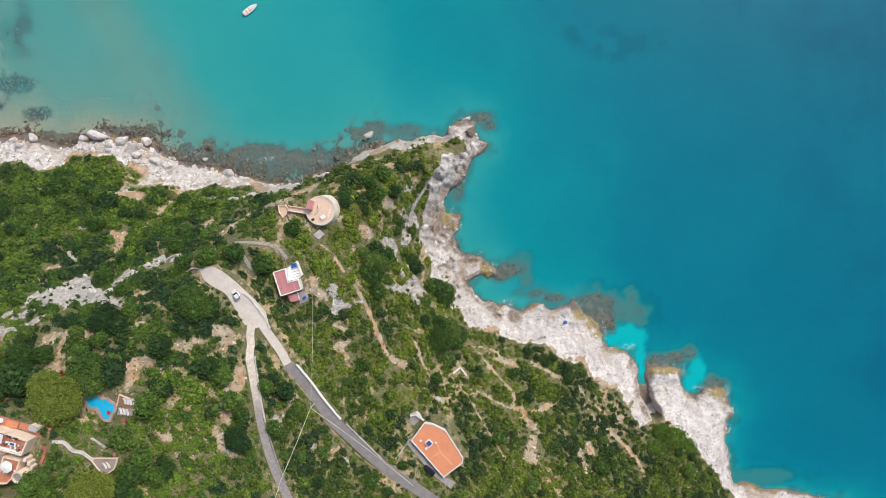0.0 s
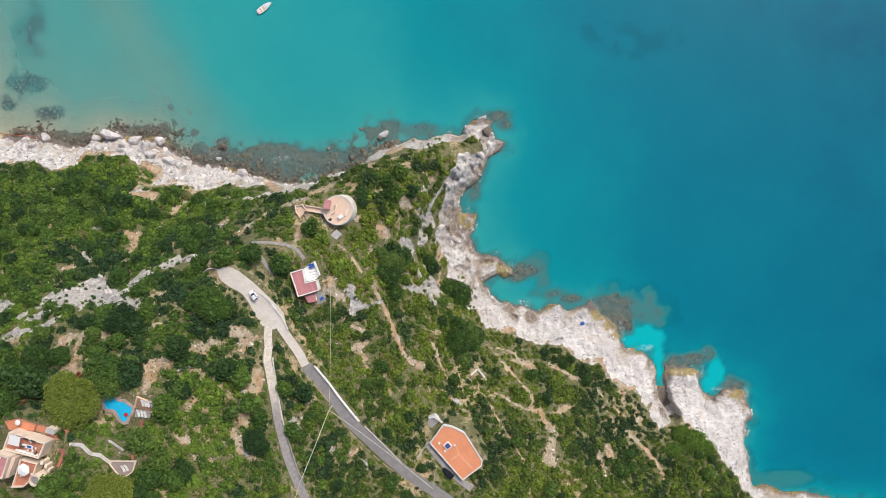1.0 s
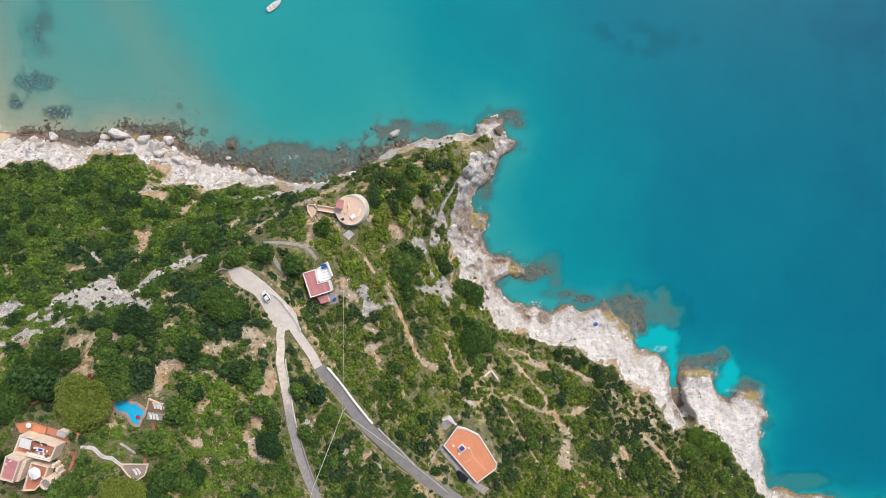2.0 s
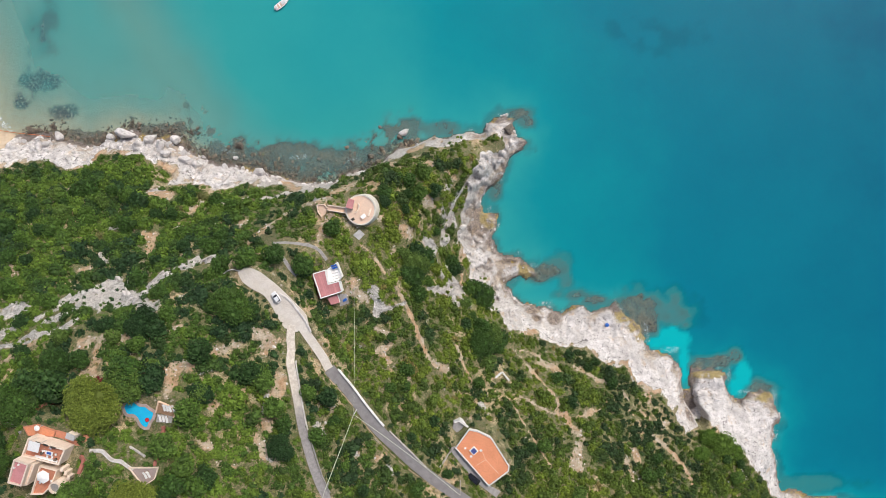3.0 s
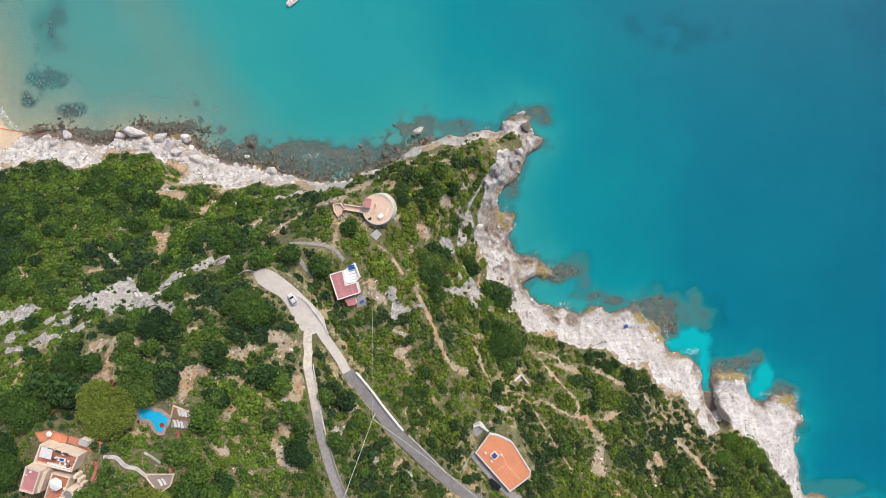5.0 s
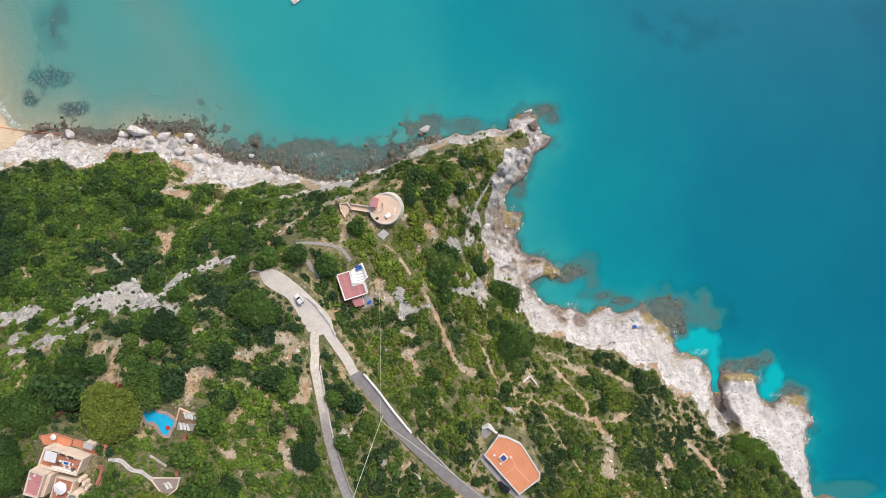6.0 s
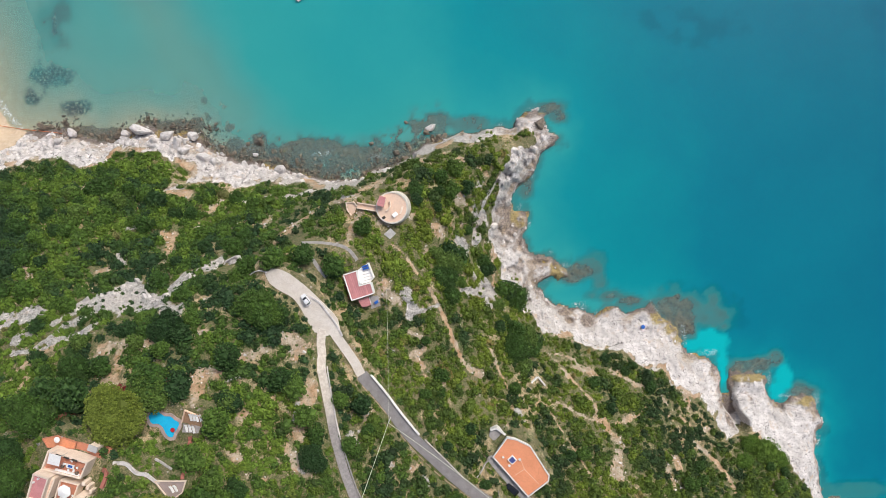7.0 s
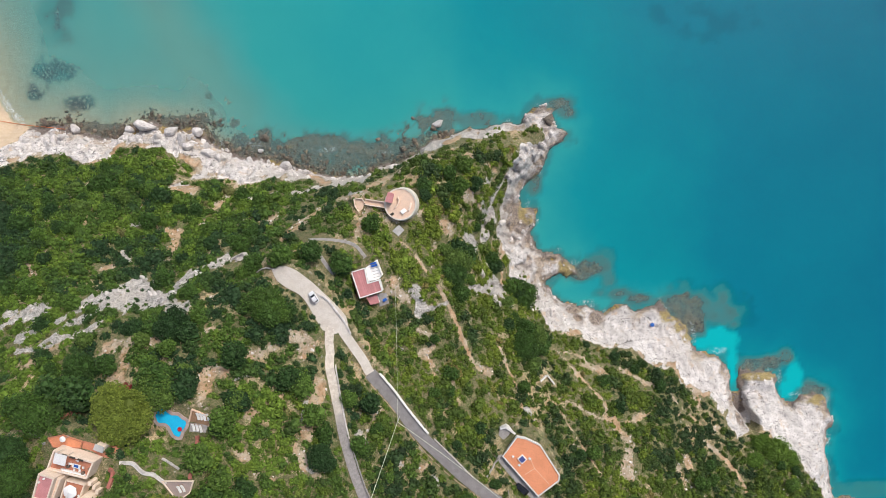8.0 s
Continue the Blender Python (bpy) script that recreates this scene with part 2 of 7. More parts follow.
WHITE = plain("white_paint", (0.88, 0.865, 0.84), (0.79, 0.765, 0.73), 0.7, 0.75, 0.2, 0.01)
CREAM = plain("cream_plaster", (0.86, 0.73, 0.61), (0.78, 0.64, 0.52), 0.8, 0.8, 0.3, 0.02)
OCHRE = plain("ochre_kerb", (0.56, 0.42, 0.28), (0.38, 0.29, 0.19), 1.2, 0.9, 0.5, 0.05)
PEACH = plain("peach_paving", (0.82, 0.60, 0.45), (0.76, 0.56, 0.43), 0.9, 0.85, 0.3, 0.02)
TERRACOTTA = plain("terracotta", (0.60, 0.24, 0.14), (0.50, 0.21, 0.13), 0.9, 0.85, 0.3, 0.02)
ORANGE = plain("orange_roofing", (0.82, 0.33, 0.17), (0.76, 0.30, 0.15), 0.3, 0.8, 0.2, 0.02)
ROSE = plain("rose_roofing", (0.60, 0.26, 0.26), (0.54, 0.23, 0.23), 0.6, 0.8, 0.2, 0.02)
GLASS_DARK = plain("tinted_glass", (0.03, 0.035, 0.045), (0.02, 0.02, 0.025), 2.0, 0.08, 0.0)
CAR_WHITE = plain("white_car_paint", (0.82, 0.82, 0.83), (0.78, 0.78, 0.79), 0.5, 0.25, 0.0)
CAR_BLACK = plain("black_car_paint", (0.018, 0.020, 0.026), (0.025, 0.027, 0.033), 0.5, 0.2, 0.0)
RUBBER = plain("rubber", (0.03, 0.03, 0.03), (0.05, 0.05, 0.05), 4.0, 0.9)
STEEL = plain("steel", (0.6, 0.6, 0.6), (0.5, 0.5, 0.5), 3.0, 0.4, 0.1, 0.01, 0.9)
BLUE = plain("blue_plastic", (0.02, 0.13, 0.50), (0.02, 0.10, 0.42), 1.0, 0.5, 0.1)
SOLAR = plain("dark_blue_glass", (0.10, 0.12, 0.34), (0.08, 0.10, 0.28), 1.0, 0.25, 0.0)
RED = plain("red_vinyl", (0.62, 0.02, 0.03), (0.52, 0.02, 0.03), 1.0, 0.5, 0.1)
POOL = plain("pool_water", (0.02, 0.50, 0.80), (0.02, 0.44, 0.76), 0.8, 0.12, 0.25, 0.05)
CANVAS = plain("white_canvas", (0.90, 0.89, 0.87), (0.86, 0.85, 0.83), 0.8, 0.9, 0.2, 0.01)
TIMBER = plain("timber", (0.36, 0.22, 0.13), (0.28, 0.17, 0.10), 2.0, 0.8, 0.4, 0.02)
BRICK_RED = plain("red_brick", (0.40, 0.14, 0.11), (0.30, 0.12, 0.09), 1.2, 0.9, 0.4, 0.03)
ROPE = plain("orange_rope", (0.75, 0.22, 0.08), (0.66, 0.24, 0.12), 1.0, 0.8, 0.2)
# also the flat dark tone that stands for shaded openings
POT_AND_OPENING = plain("planter_and_opening_dark", (0.05, 0.045, 0.04), (0.09, 0.07, 0.05), 2.0, 0.8, 0.3)
TOWER_WALL = plain("old_tower_plaster", (0.82, 0.76, 0.67), (0.68, 0.62, 0.54), 0.6, 0.9, 0.5, 0.05)


def lane_material():
    """Gravel lane that passes gradually into patched asphalt further down."""
    m, nt, bsdf = shader("patched_lane")
    geo = nt.nodes.new("ShaderNodeNewGeometry")
    xyz = nt.nodes.new("ShaderNodeSeparateXYZ")
    nt.links.new(geo.outputs["Position"], xyz.inputs[0])
    big, mid, fine = grain(nt, 0.35, 5), grain(nt, 1.2, 5), grain(nt, 6.0, 3)
    down = ramp(nt, math2(nt, "ADD", xyz.outputs["Y"], math2(nt, "MULTIPLY", big, 14.0)), -72.0, -84.0)
    col = mix(nt, down, mix(nt, ramp(nt, mid, 0.4, 0.6), (0.74, 0.68, 0.60), (0.62, 0.55, 0.47)), mix(nt, ramp(nt, mid, 0.4, 0.6), (0.30, 0.28, 0.275), (0.38, 0.355, 0.345)))
    col = mix(nt, math2(nt, "MULTIPLY", ramp(nt, fine, 0.45, 0.7), 0.3), col, (0.18, 0.16, 0.15))
    nt.links.new(col, bsdf.inputs["Base Color"])
    bsdf.inputs["Roughness"].default_value = 0.92
    relief(nt, bsdf, fine, 0.3, 0.02)
    return m


LANE = lane_material()
# ---- the lie of the land ----
COAST_NORTH = [(-3000, 1500), (-900, 700), (-300, 150), (-182.3, 45.6), (-165.7, 27.7), (-160.6, 14.6), (-155.0, 6.8), (-145, 5.4), (-133.9, 6.7), (-127.5, 3.6), (-118.9, -0.3),
    (-114.2, 4.2), (-105.4, 6.4), (-96.8, 3.9), (-87, 4.1), (-82.9, -1.8), (-73.4, -7.1), (-60.6, -10.3), (-49.9, -12.9), (-37.1, -15.9),
    (-28.6, -16.7), (-19.8, -13.4), (-9, -9.6), (-2.5, -5), (6.1, -3.3), (14.6, -1.7), (23.1, -0.4), (29.4, 0.4), (32.7, 3.4), (36.9, 5.7),
    (41.1, 4.1), (42, 0.3)]
COAST_EAST = [(43.2, -1.8), (45.2, -3.4), (45.6, -4.9), (42, -8.1), (38.7, -11.5), (36.5, -15.2), (34.3, -18.7), (31.2, -20.9), (29.5, -23.6),
    (29, -26.5), (30.5, -29.5), (33, -32.6), (33.7, -35.5), (33, -38.3), (30.6, -40.5),
    (34.3, -45.1), (40.5, -47.4), (45.7, -49.7), (46.7, -54), (43.4, -56), (39.2, -56.5), (36.4, -57.9), (39, -62.3),
    (43.2, -65.2), (47.3, -67.4), (51.5, -66.9), (55.7, -68.6), (59.9, -68.3), (64.2, -65.9), (71.5, -67.6), (77.8, -66.7), (80.9, -71.1),
    (86, -75.5), (88, -79.8), (89, -83), (93.1, -84.2), (98.3, -87.5), (100.7, -91.9), (101.8, -98.3)]
COAST_SOUTH = [(103.9, -99), (104.4, -92), (110.7, -92.1), (116.9, -93), (117.9, -97.7), (118.8, -102), (121.9, -104.6), (126.1, -102.2),
    (130.3, -100.1), (134.4, -102.4), (136.4, -107.8), (136.7, -112), (134.6, -116.3), (134.7, -123.8), (135.4, -130.2), (137, -134.6),
    (138, -138.9), (143.2, -139.4), (151.5, -141.3), (163.8, -143.7), (178.2, -147.2), (300, -190), (900, -420), (3000, -900)]
COAST = COAST_NORTH + COAST_EAST + COAST_SOUTH
# where the scrub ends and bare rock begins
GREEN_NORTH = [(-3000, 1300), (-300, 60), (-167.8, -8.4), (-150.3, -8.1), (-146.8, -7.7), (-144.4, -5.3), (-140.8, -5.9), (-137, -5.3), (-131.9, -6),
    (-128.6, -8.4), (-122.9, -9.5), (-118.7, -9.5), (-115.8, -7.6), (-114.7, -3.1), (-110.7, -4.6), (-104.7, -4), (-99.3, -4.1), (-95.6, -6),
    (-92, -7.9), (-88.5, -10), (-85.1, -12), (-84.9, -14), (-86, -16.2), (-80.4, -15.8), (-75.2, -16.3), (-71.4, -18.2), (-69.6, -18.9),
    (-67.2, -18.7), (-61.9, -17.9), (-58.1, -15.6), (-54.8, -18), (-49.7, -17.3), (-45.1, -16.9), (-41.7, -20), (-34.1, -20.8), (-29.7, -19.6)]
GREEN_HEAD = [(-24.7, -20.9), (-24.2, -18.1), (-20.3, -16.2), (-15.2, -14.7), (-9.8, -13.3), (-4.3, -11.3), (0, -10), (3.9, -8.7), (8.6, -6.9),
    (14.6, -6.1), (22, -4.8), (26.6, -3.4), (32, -2.4), (34.5, -1.7), (36.6, -4.1), (37.4, -6.9), (34.8, -8.1), (30.9, -7.5), (28.3, -9.8),
    (26.4, -13.3), (24.3, -15.8), (22.8, -18.8), (23.4, -21.6), (22.5, -24.2), (21.6, -27.8), (20.8, -31.8), (20.3, -35.8), (19.2, -38.6),
    (19.9, -41.5), (21, -44.4), (22.5, -47.7), (23.2, -51.3), (23.1, -54), (26.3, -55.2), (30, -57.6), (30.7, -60.4)]
GREEN_EAST = [(28.7, -64.2), (33.1, -67.8), (34.1, -70.6), (39.1, -72.3), (44, -74.6), (50.1, -77.7), (54.8, -79.5), (60.1, -80.5), (64, -80.6),
    (66.9, -83.5), (69, -85.6), (73.7, -86.2), (78, -88.3), (78.9, -91), (82.5, -94), (83.7, -96.2), (86.5, -98.2), (91.2, -98.9),
    (92.6, -101.5), (95.2, -103.7), (96.3, -106.3), (98.2, -108.3), (98.5, -111.4), (101, -111.6), (104.2, -108.7), (107.3, -108.3),
    (109.9, -111), (112.1, -113.7), (113.7, -116.1), (117.4, -117.7), (118.9, -120.2), (121.6, -123.2), (123.6, -126.4), (128, -131.4),
    (140, -150), (300, -210), (3000, -1000)]
GREEN = GREEN_NORTH + GREEN_HEAD + GREEN_EAST
SPOTS_WEST = [(-160, -30, 28), (-122, -17, 18), (-120, -44, 41), (-116, -32, 35), (-117, -58, 56), (-99, -31, 28), (-97, -41, 36), (-93, -54, 58), (-90, -82, 80), (-87, -50, 45),
    (-86, -20, 17), (-83, -37, 28), (-81, -73, 72), (-78, -65, 69), (-71, -27, 18), (-70, -78, 76), (-68, -56, 62), (-67, -44, 47),
    (-67, -25, 15), (-66, -84, 75), (-63, -94, 83), (-59, -79, 74), (-58, -41, 40), (-58, -25, 22), (-51, -72, 67), (-120, -75, 68), (-110, -100, 85)]
SPOTS_MID = [(-46, -46, 56), (-45, -97, 74), (-42, -85, 69), (-36, -39, 52), (-35, -98, 72), (-34, -54, 57), (-30, -65, 58), (-24, -92, 63),
    (-24, -27, 43), (-23, -23, 38), (-20, -75, 56), (-20, -52, 47.5), (-26, -51, 50), (-19, -107, 66), (-12, -36, 41), (-7, -17, 32), (-5, -43, 41), (-4, -84, 52), (-1, -53, 44),
    (1, -101, 54), (3, -12, 24), (4, -38, 34), (8, -68, 40), (9, -24, 29), (14, -80, 37), (14, -23, 25), (17, -56, 20), (19, -10, 19)]
SPOTS_EAST = [(20, -28, 12), (20, -110, 47), (24, -107, 45), (29, -107, 44.5), (22, -71, 28), (23, -41, 5), (26, -13, 15), (34, -95, 31), (34, -85, 27), (34, -1, 5), (40, -109, 38),
    (43, -83, 21), (50, -93, 26), (51, -74, 4), (55, -117, 37), (67, -70, 3), (68, -109, 26), (69, -82, 8), (70, -122, 32), (72, -74, 3),
    (81, -86, 8), (84, -98, 12), (96, -123, 21), (102, -103, 7), (110, -108, 9), (117, -127, 18), (127, -125, 11), (128, -113, 6), (100, -160, 33), (20, -150, 60)]
# widths in metres; each way is levelled into the slope
LOT = [(-45.9, -45.4), (-43.5, -46.9), (-40.4, -48.6), (-36.5, -51.3), (-34, -54.2), (-31.6, -57.7), (-29.4, -61.3), (-28.3, -63.9)]
LOT_WIDTH = (1.6, 5, 5.6, 4.8, 5.2, 6.6, 8, 6.6)
ROAD_EAST = [(-27.9, -61.4), (-26.7, -63.8), (-24.8, -66.8), (-22.9, -69.8), (-21.1, -72.9), (-19.9, -75.5), (-13.6, -83.2), (-7.4, -92.6), (-1.1, -99.8), (5.3, -106.7), (11.8, -112.6), (19.9, -118.9), (40, -135)]
ROAD_WEST = [(-30.6, -60.8), (-30.5, -63.4), (-30.7, -66.4), (-30.3, -69.3), (-30.4, -71.6), (-29.1, -77.9), (-27.8, -84.1), (-26.6, -90.2), (-24.9, -96.1), (-22.9, -102.1), (-20.2, -108.4), (-12, -125)]
TRAILS_UPPER = [
    ([(-11.3, -39.7), (-7.8, -42.5), (-5.8, -46.2), (-4.1, -48.9)], 0.48),
    ([(-0.7, -53), (1.9, -58.9), (3.5, -62.6), (5.1, -67.2), (6.4, -70.8), (8, -74.9)], 0.62),
    ([(1.9, -58.1), (-1.4, -58.7), (-4.8, -59.7)], 0.42),
    ([(7.1, -73), (8.6, -76.2), (10.4, -79), (14, -81.7)], 0.5),
    ([(17.3, -74.1), (18.8, -78.8), (20.8, -83.2), (22.4, -87)], 0.33),
    ([(35.9, -77.8), (39.6, -81.4), (42, -84.8), (45.4, -88.6), (49.6, -92.9), (51.2, -95.7)], 0.42),
    ([(37.8, -92.3), (42.7, -95.3), (50.6, -99.7)], 0.37),
]
TRAILS_LOWER = [
    ([(36, -95.5), (38, -99.4), (40.5, -103.4), (43.6, -108.3), (46.6, -113.3)], 0.37),
    ([(36.2, -78.5), (42.9, -80.3), (46.4, -81.9)], 0.38),
    ([(58.5, -86.2), (64.1, -89.2), (66.9, -92)], 0.49),
    ([(75.4, -96.2), (79.8, -101.2), (84.9, -105.6)], 0.42),
    ([(76.9, -101.4), (80.2, -105.9)], 0.29),
    ([(85.9, -111.6), (91.2, -116.7), (94.7, -121.3), (96.9, -125.9)], 0.65),
    ([(59.6, -87.1), (64.7, -90), (69.8, -92.7)], 0.44),
]
TRAILS = TRAILS_UPPER + TRAILS_LOWER
LANES = [([(-36.8, -38.2), (-33.9, -42), (-31.2, -46.2), (-29.6, -48.2)], 0.8), ([(-36.8, -38.2), (-31.1, -38.4), (-24.4, -40), (-21.2, -43.8)], 0.6)]
# bare earth among the scrub: lines and half widths
BARE_LINES_NORTH = [
    ([(-123, -20.2), (-120.1, -18), (-117.3, -16.2)], 0.73),
    ([(-76.1, -26.8), (-73.6, -23.8), (-70.7, -20.7), (-70.5, -17.7)], 1.3),
    ([(-88.9, -18.6), (-84.5, -19.8)], 1.5),
    ([(-97.4, -23.3), (-99.1, -26.6)], 0.73),
    ([(-94.8, -31.2), (-90.8, -33.2)], 1.07),
    ([(-88.7, -33.3), (-84.6, -35.4), (-83.7, -39.4), (-83.9, -43.2)], 1.07),
    ([(-103.2, -45), (-99.2, -44.1)], 0.58),
    ([(-126.2, -42), (-121.3, -46.2)], 1.18),
    ([(-78.6, -32.6), (-73.9, -33.5)], 0.72),
    ([(-127.6, -48.2), (-124.6, -47.4)], 0.49),
]
BARE_LINES_WEST = [
    ([(-87.4, -64.3), (-80.8, -62.8), (-73.3, -61.9)], 1.31),
    ([(-82.6, -64.3), (-81.3, -68.1)], 1.02),
    ([(-73, -62.7), (-71, -65.8)], 0.72),
    ([(-76.3, -56.7), (-67.4, -56.1)], 1.05),
    ([(-100.2, -62.5), (-105.4, -64.3), (-110.1, -68.2)], 0.74),
    ([(-64, -61.2), (-60.6, -60.4)], 0.73),
    ([(-37.8, -62.9), (-35.1, -66.9)], 1.65),
    ([(-49.9, -67.5), (-43.6, -65.2)], 1.03),
    ([(-55.8, -56), (-53.6, -57.2)], 0.6),
    ([(-87.3, -69.7), (-82.4, -72.2), (-78, -73.5)], 0.82),
    ([(-59.9, -72.1), (-60.2, -77.5)], 1.63),
    ([(-58, -70.1), (-55.8, -71.4)], 0.83),
    ([(-51.8, -79.6), (-48.5, -81.8)], 0.82),
    ([(-52.2, -89.3), (-48.8, -92.2)], 0.66),
    ([(-46.6, -96.6), (-42.9, -97.9)], 0.66),
]
BARE_LINES_MID = [
    ([(-33.3, -77.5), (-33.4, -82.6), (-34.8, -88.4)], 1.57),
    ([(-38, -90.6), (-36.2, -93.7), (-33.3, -97.5)], 1.37),
    ([(-39.2, -87.7), (-37.3, -91.9)], 0.96),
    ([(-18, -86.3), (-20.6, -90.8), (-22.3, -94.7)], 1.32),
    ([(-12.7, -98.9), (-11.5, -100.3)], 1.02),
    ([(-6.5, -102.4), (-4.7, -101.9)], 0.73),
    ([(-19.2, -87.3), (-22.7, -85.6)], 0.73),
    ([(-13.8, -52.2), (-10.7, -56.4)], 1.78),
    ([(-1.1, -42.7), (0.6, -44.2)], 1.02),
    ([(2, -35), (2.6, -37.9)], 1.38),
    ([(-3.3, -70), (-6, -72.3)], 0.97),
    ([(-9.1, -63.5), (-4, -67)], 0.64),
    ([(-22.6, -32.7), (-23.5, -37.4)], 0.66),
    ([(-19.8, -29.3), (-22, -32.3)], 0.58),
    ([(-16.9, -30), (-15.1, -32.9)], 0.49),
    ([(-17.3, -22.1), (-12.4, -16.9)], 0.87),
]
BARE_LINES_HEAD = [
    ([(6.1, -11.2), (10, -13.5)], 1.11),
    ([(7.6, -22.2), (9.6, -25.6)], 1.23),
    ([(14.5, -15.6), (18.7, -18.6)], 1.1),
    ([(9.4, -27.1), (12.9, -29.4)], 1.42),
    ([(5.5, -31.8), (7.6, -36.4)], 1.23),
    ([(3, -29.2), (4.7, -31.1)], 0.69),
    ([(17.9, -40.9), (20.6, -45.5), (19.2, -49.7), (20.2, -53.3), (19, -58.3), (21, -63.2)], 0.95),
    ([(8.7, -34.9), (12, -34.3)], 0.71),
    ([(0.3, -14.6), (3.4, -15.6)], 0.72),
]
BARE_LINES_EAST = [
    ([(-3.5, -76.4), (-0.1, -81.9), (2.8, -81.2)], 0.54),
    ([(9.3, -76.5), (14, -80.8)], 0.97),
    ([(16.6, -85.6), (19.5, -91.1), (21.7, -96)], 0.66),
    ([(51.2, -98.2), (55.8, -104.2), (58.4, -107.3)], 1.38),
    ([(58.1, -107.3), (55.7, -113.2)], 1.54),
    ([(56.8, -101.2), (66.7, -100.1)], 0.69),
    ([(84, -95), (85.1, -99.7)], 1.12),
    ([(82.6, -107.2), (84.5, -110.1)], 0.9),
    ([(75.8, -113.1), (78.3, -117)], 1.05),
    ([(52.5, -114.1), (56.8, -116)], 1),
    ([(73, -115.7), (74.8, -122.8)], 0.86),
    ([(46.4, -83.6), (53.2, -87)], 0.9),
    ([(68.2, -97.2), (69.9, -99.4)], 0.72),
    ([(93.1, -107.5), (88.8, -107.9)], 0.74),
    ([(-4.4, -73.8), (-2.5, -75.6)], 0.77),
]
BARE_LINES_CREST = [
    ([(-22.1, -23.7), (-16.5, -20), (-11.2, -17.5)], 1.19),
    ([(-9.3, -14.6), (-2.3, -13)], 0.91),
    ([(-5.3, -32.2), (-3.6, -29)], 0.67),
    ([(-18.3, -34.2), (-20.2, -35.8)], 0.49),
    ([(-13.8, -32.3), (-11.9, -34.1)], 0.5),
    ([(-46.5, -38.4), (-42.8, -34.8), (-39.6, -32)], 0.98),
    ([(-38.3, -30.6), (-32.6, -26.8), (-22.9, -24.8)], 0.86),
    ([(-62.3, -31.6), (-52.9, -31.6)], 1.42),
    ([(54.1, -79.1), (63.3, -79.6)], 0.78),
    ([(33.2, -73.1), (37.1, -75.7)], 0.47),
    ([(40.7, -73.9), (49.9, -77.7)], 0.58),
    ([(57.2, -101.3), (63.7, -100.1)], 0.69),
]
BARE = [(line, half * 1.22) for line, half in BARE_LINES_NORTH + BARE_LINES_WEST] + BARE_LINES_MID + BARE_LINES_HEAD + BARE_LINES_EAST + BARE_LINES_CREST
# pale rock breaking through: lines and half widths
ROCK_LINES = [
    ([(-68, -26.2), (-66, -23.9), (-62, -24.5), (-59.2, -22.8), (-53.5, -22), (-47.2, -22.7), (-40, -21)], 0.77),
    ([(-22.6, -24.4), (-27.2, -24.4)], 0.57),
    ([(28.7, -8.9), (27.3, -15.1), (23.4, -19.1), (19.3, -24.1), (16.9, -29.2), (15.7, -34.8), (14.4, -41)], 0.79),
    ([(14, -27.1), (14.5, -33.2), (13.6, -42.5)], 0.65),
    ([(17.1, -30.2), (18.1, -35.3)], 0.52),
    ([(10.6, -43.3), (11.6, -48), (13.7, -52.4), (17.2, -56.5), (19.9, -60.4), (21.8, -63.4)], 0.64),
    ([(14.5, -48.3), (17.4, -54.1), (20.8, -59.3)], 0.45),
    ([(7.6, -38.2), (9.9, -42.1), (12.1, -43.5)], 1.21),
    ([(10.3, -55.5), (14.3, -57.6), (18.3, -61.4)], 1.44),
    ([(-93.2, -19.3), (-89.1, -18), (-86, -18.3)], 0.45),
    ([(17.5, -19.4), (15.8, -22.1)], 0.61),
]
RIDGE_LINES = [
    ([(-101.8, -54.1), (-96.3, -51.8), (-92.2, -50.5), (-89.6, -49.7), (-82.8, -51.7), (-78.2, -53.1), (-75.4, -51.6), (-73.7, -49.4), (-72.9, -46.5), (-69.4, -45), (-65.5, -44.6), (-63.7, -43.2)], 1.49),
    ([(-121.7, -57.1), (-117.4, -56.2), (-113.6, -55.7)], 2.88),
    ([(-115.8, -61.5), (-109.9, -59.8)], 1.51),
    ([(-108.6, -58.9), (-104.8, -56.9), (-101.3, -54.7)], 0.86),
    ([(-94, -52.8), (-87.8, -53.3), (-78.1, -54), (-69.7, -55.2)], 1.98),
    ([(-102.2, -58.9), (-96.4, -56.3), (-91.2, -53.6)], 0.86),
    ([(-105.5, -62.9), (-98.8, -61.1), (-94, -59.7), (-92.1, -56.9)], 0.85),
    ([(-115.7, -65.5), (-109, -64.2), (-104.7, -61.8)], 0.74),
    ([(-63, -53.1), (-61.1, -52.3)], 0.86),
    ([(-98.3, -40.2), (-95.3, -43.1)], 0.97),
    ([(-101.6, -32.4), (-99.1, -31.2), (-96.5, -31.1)], 1.26),
]
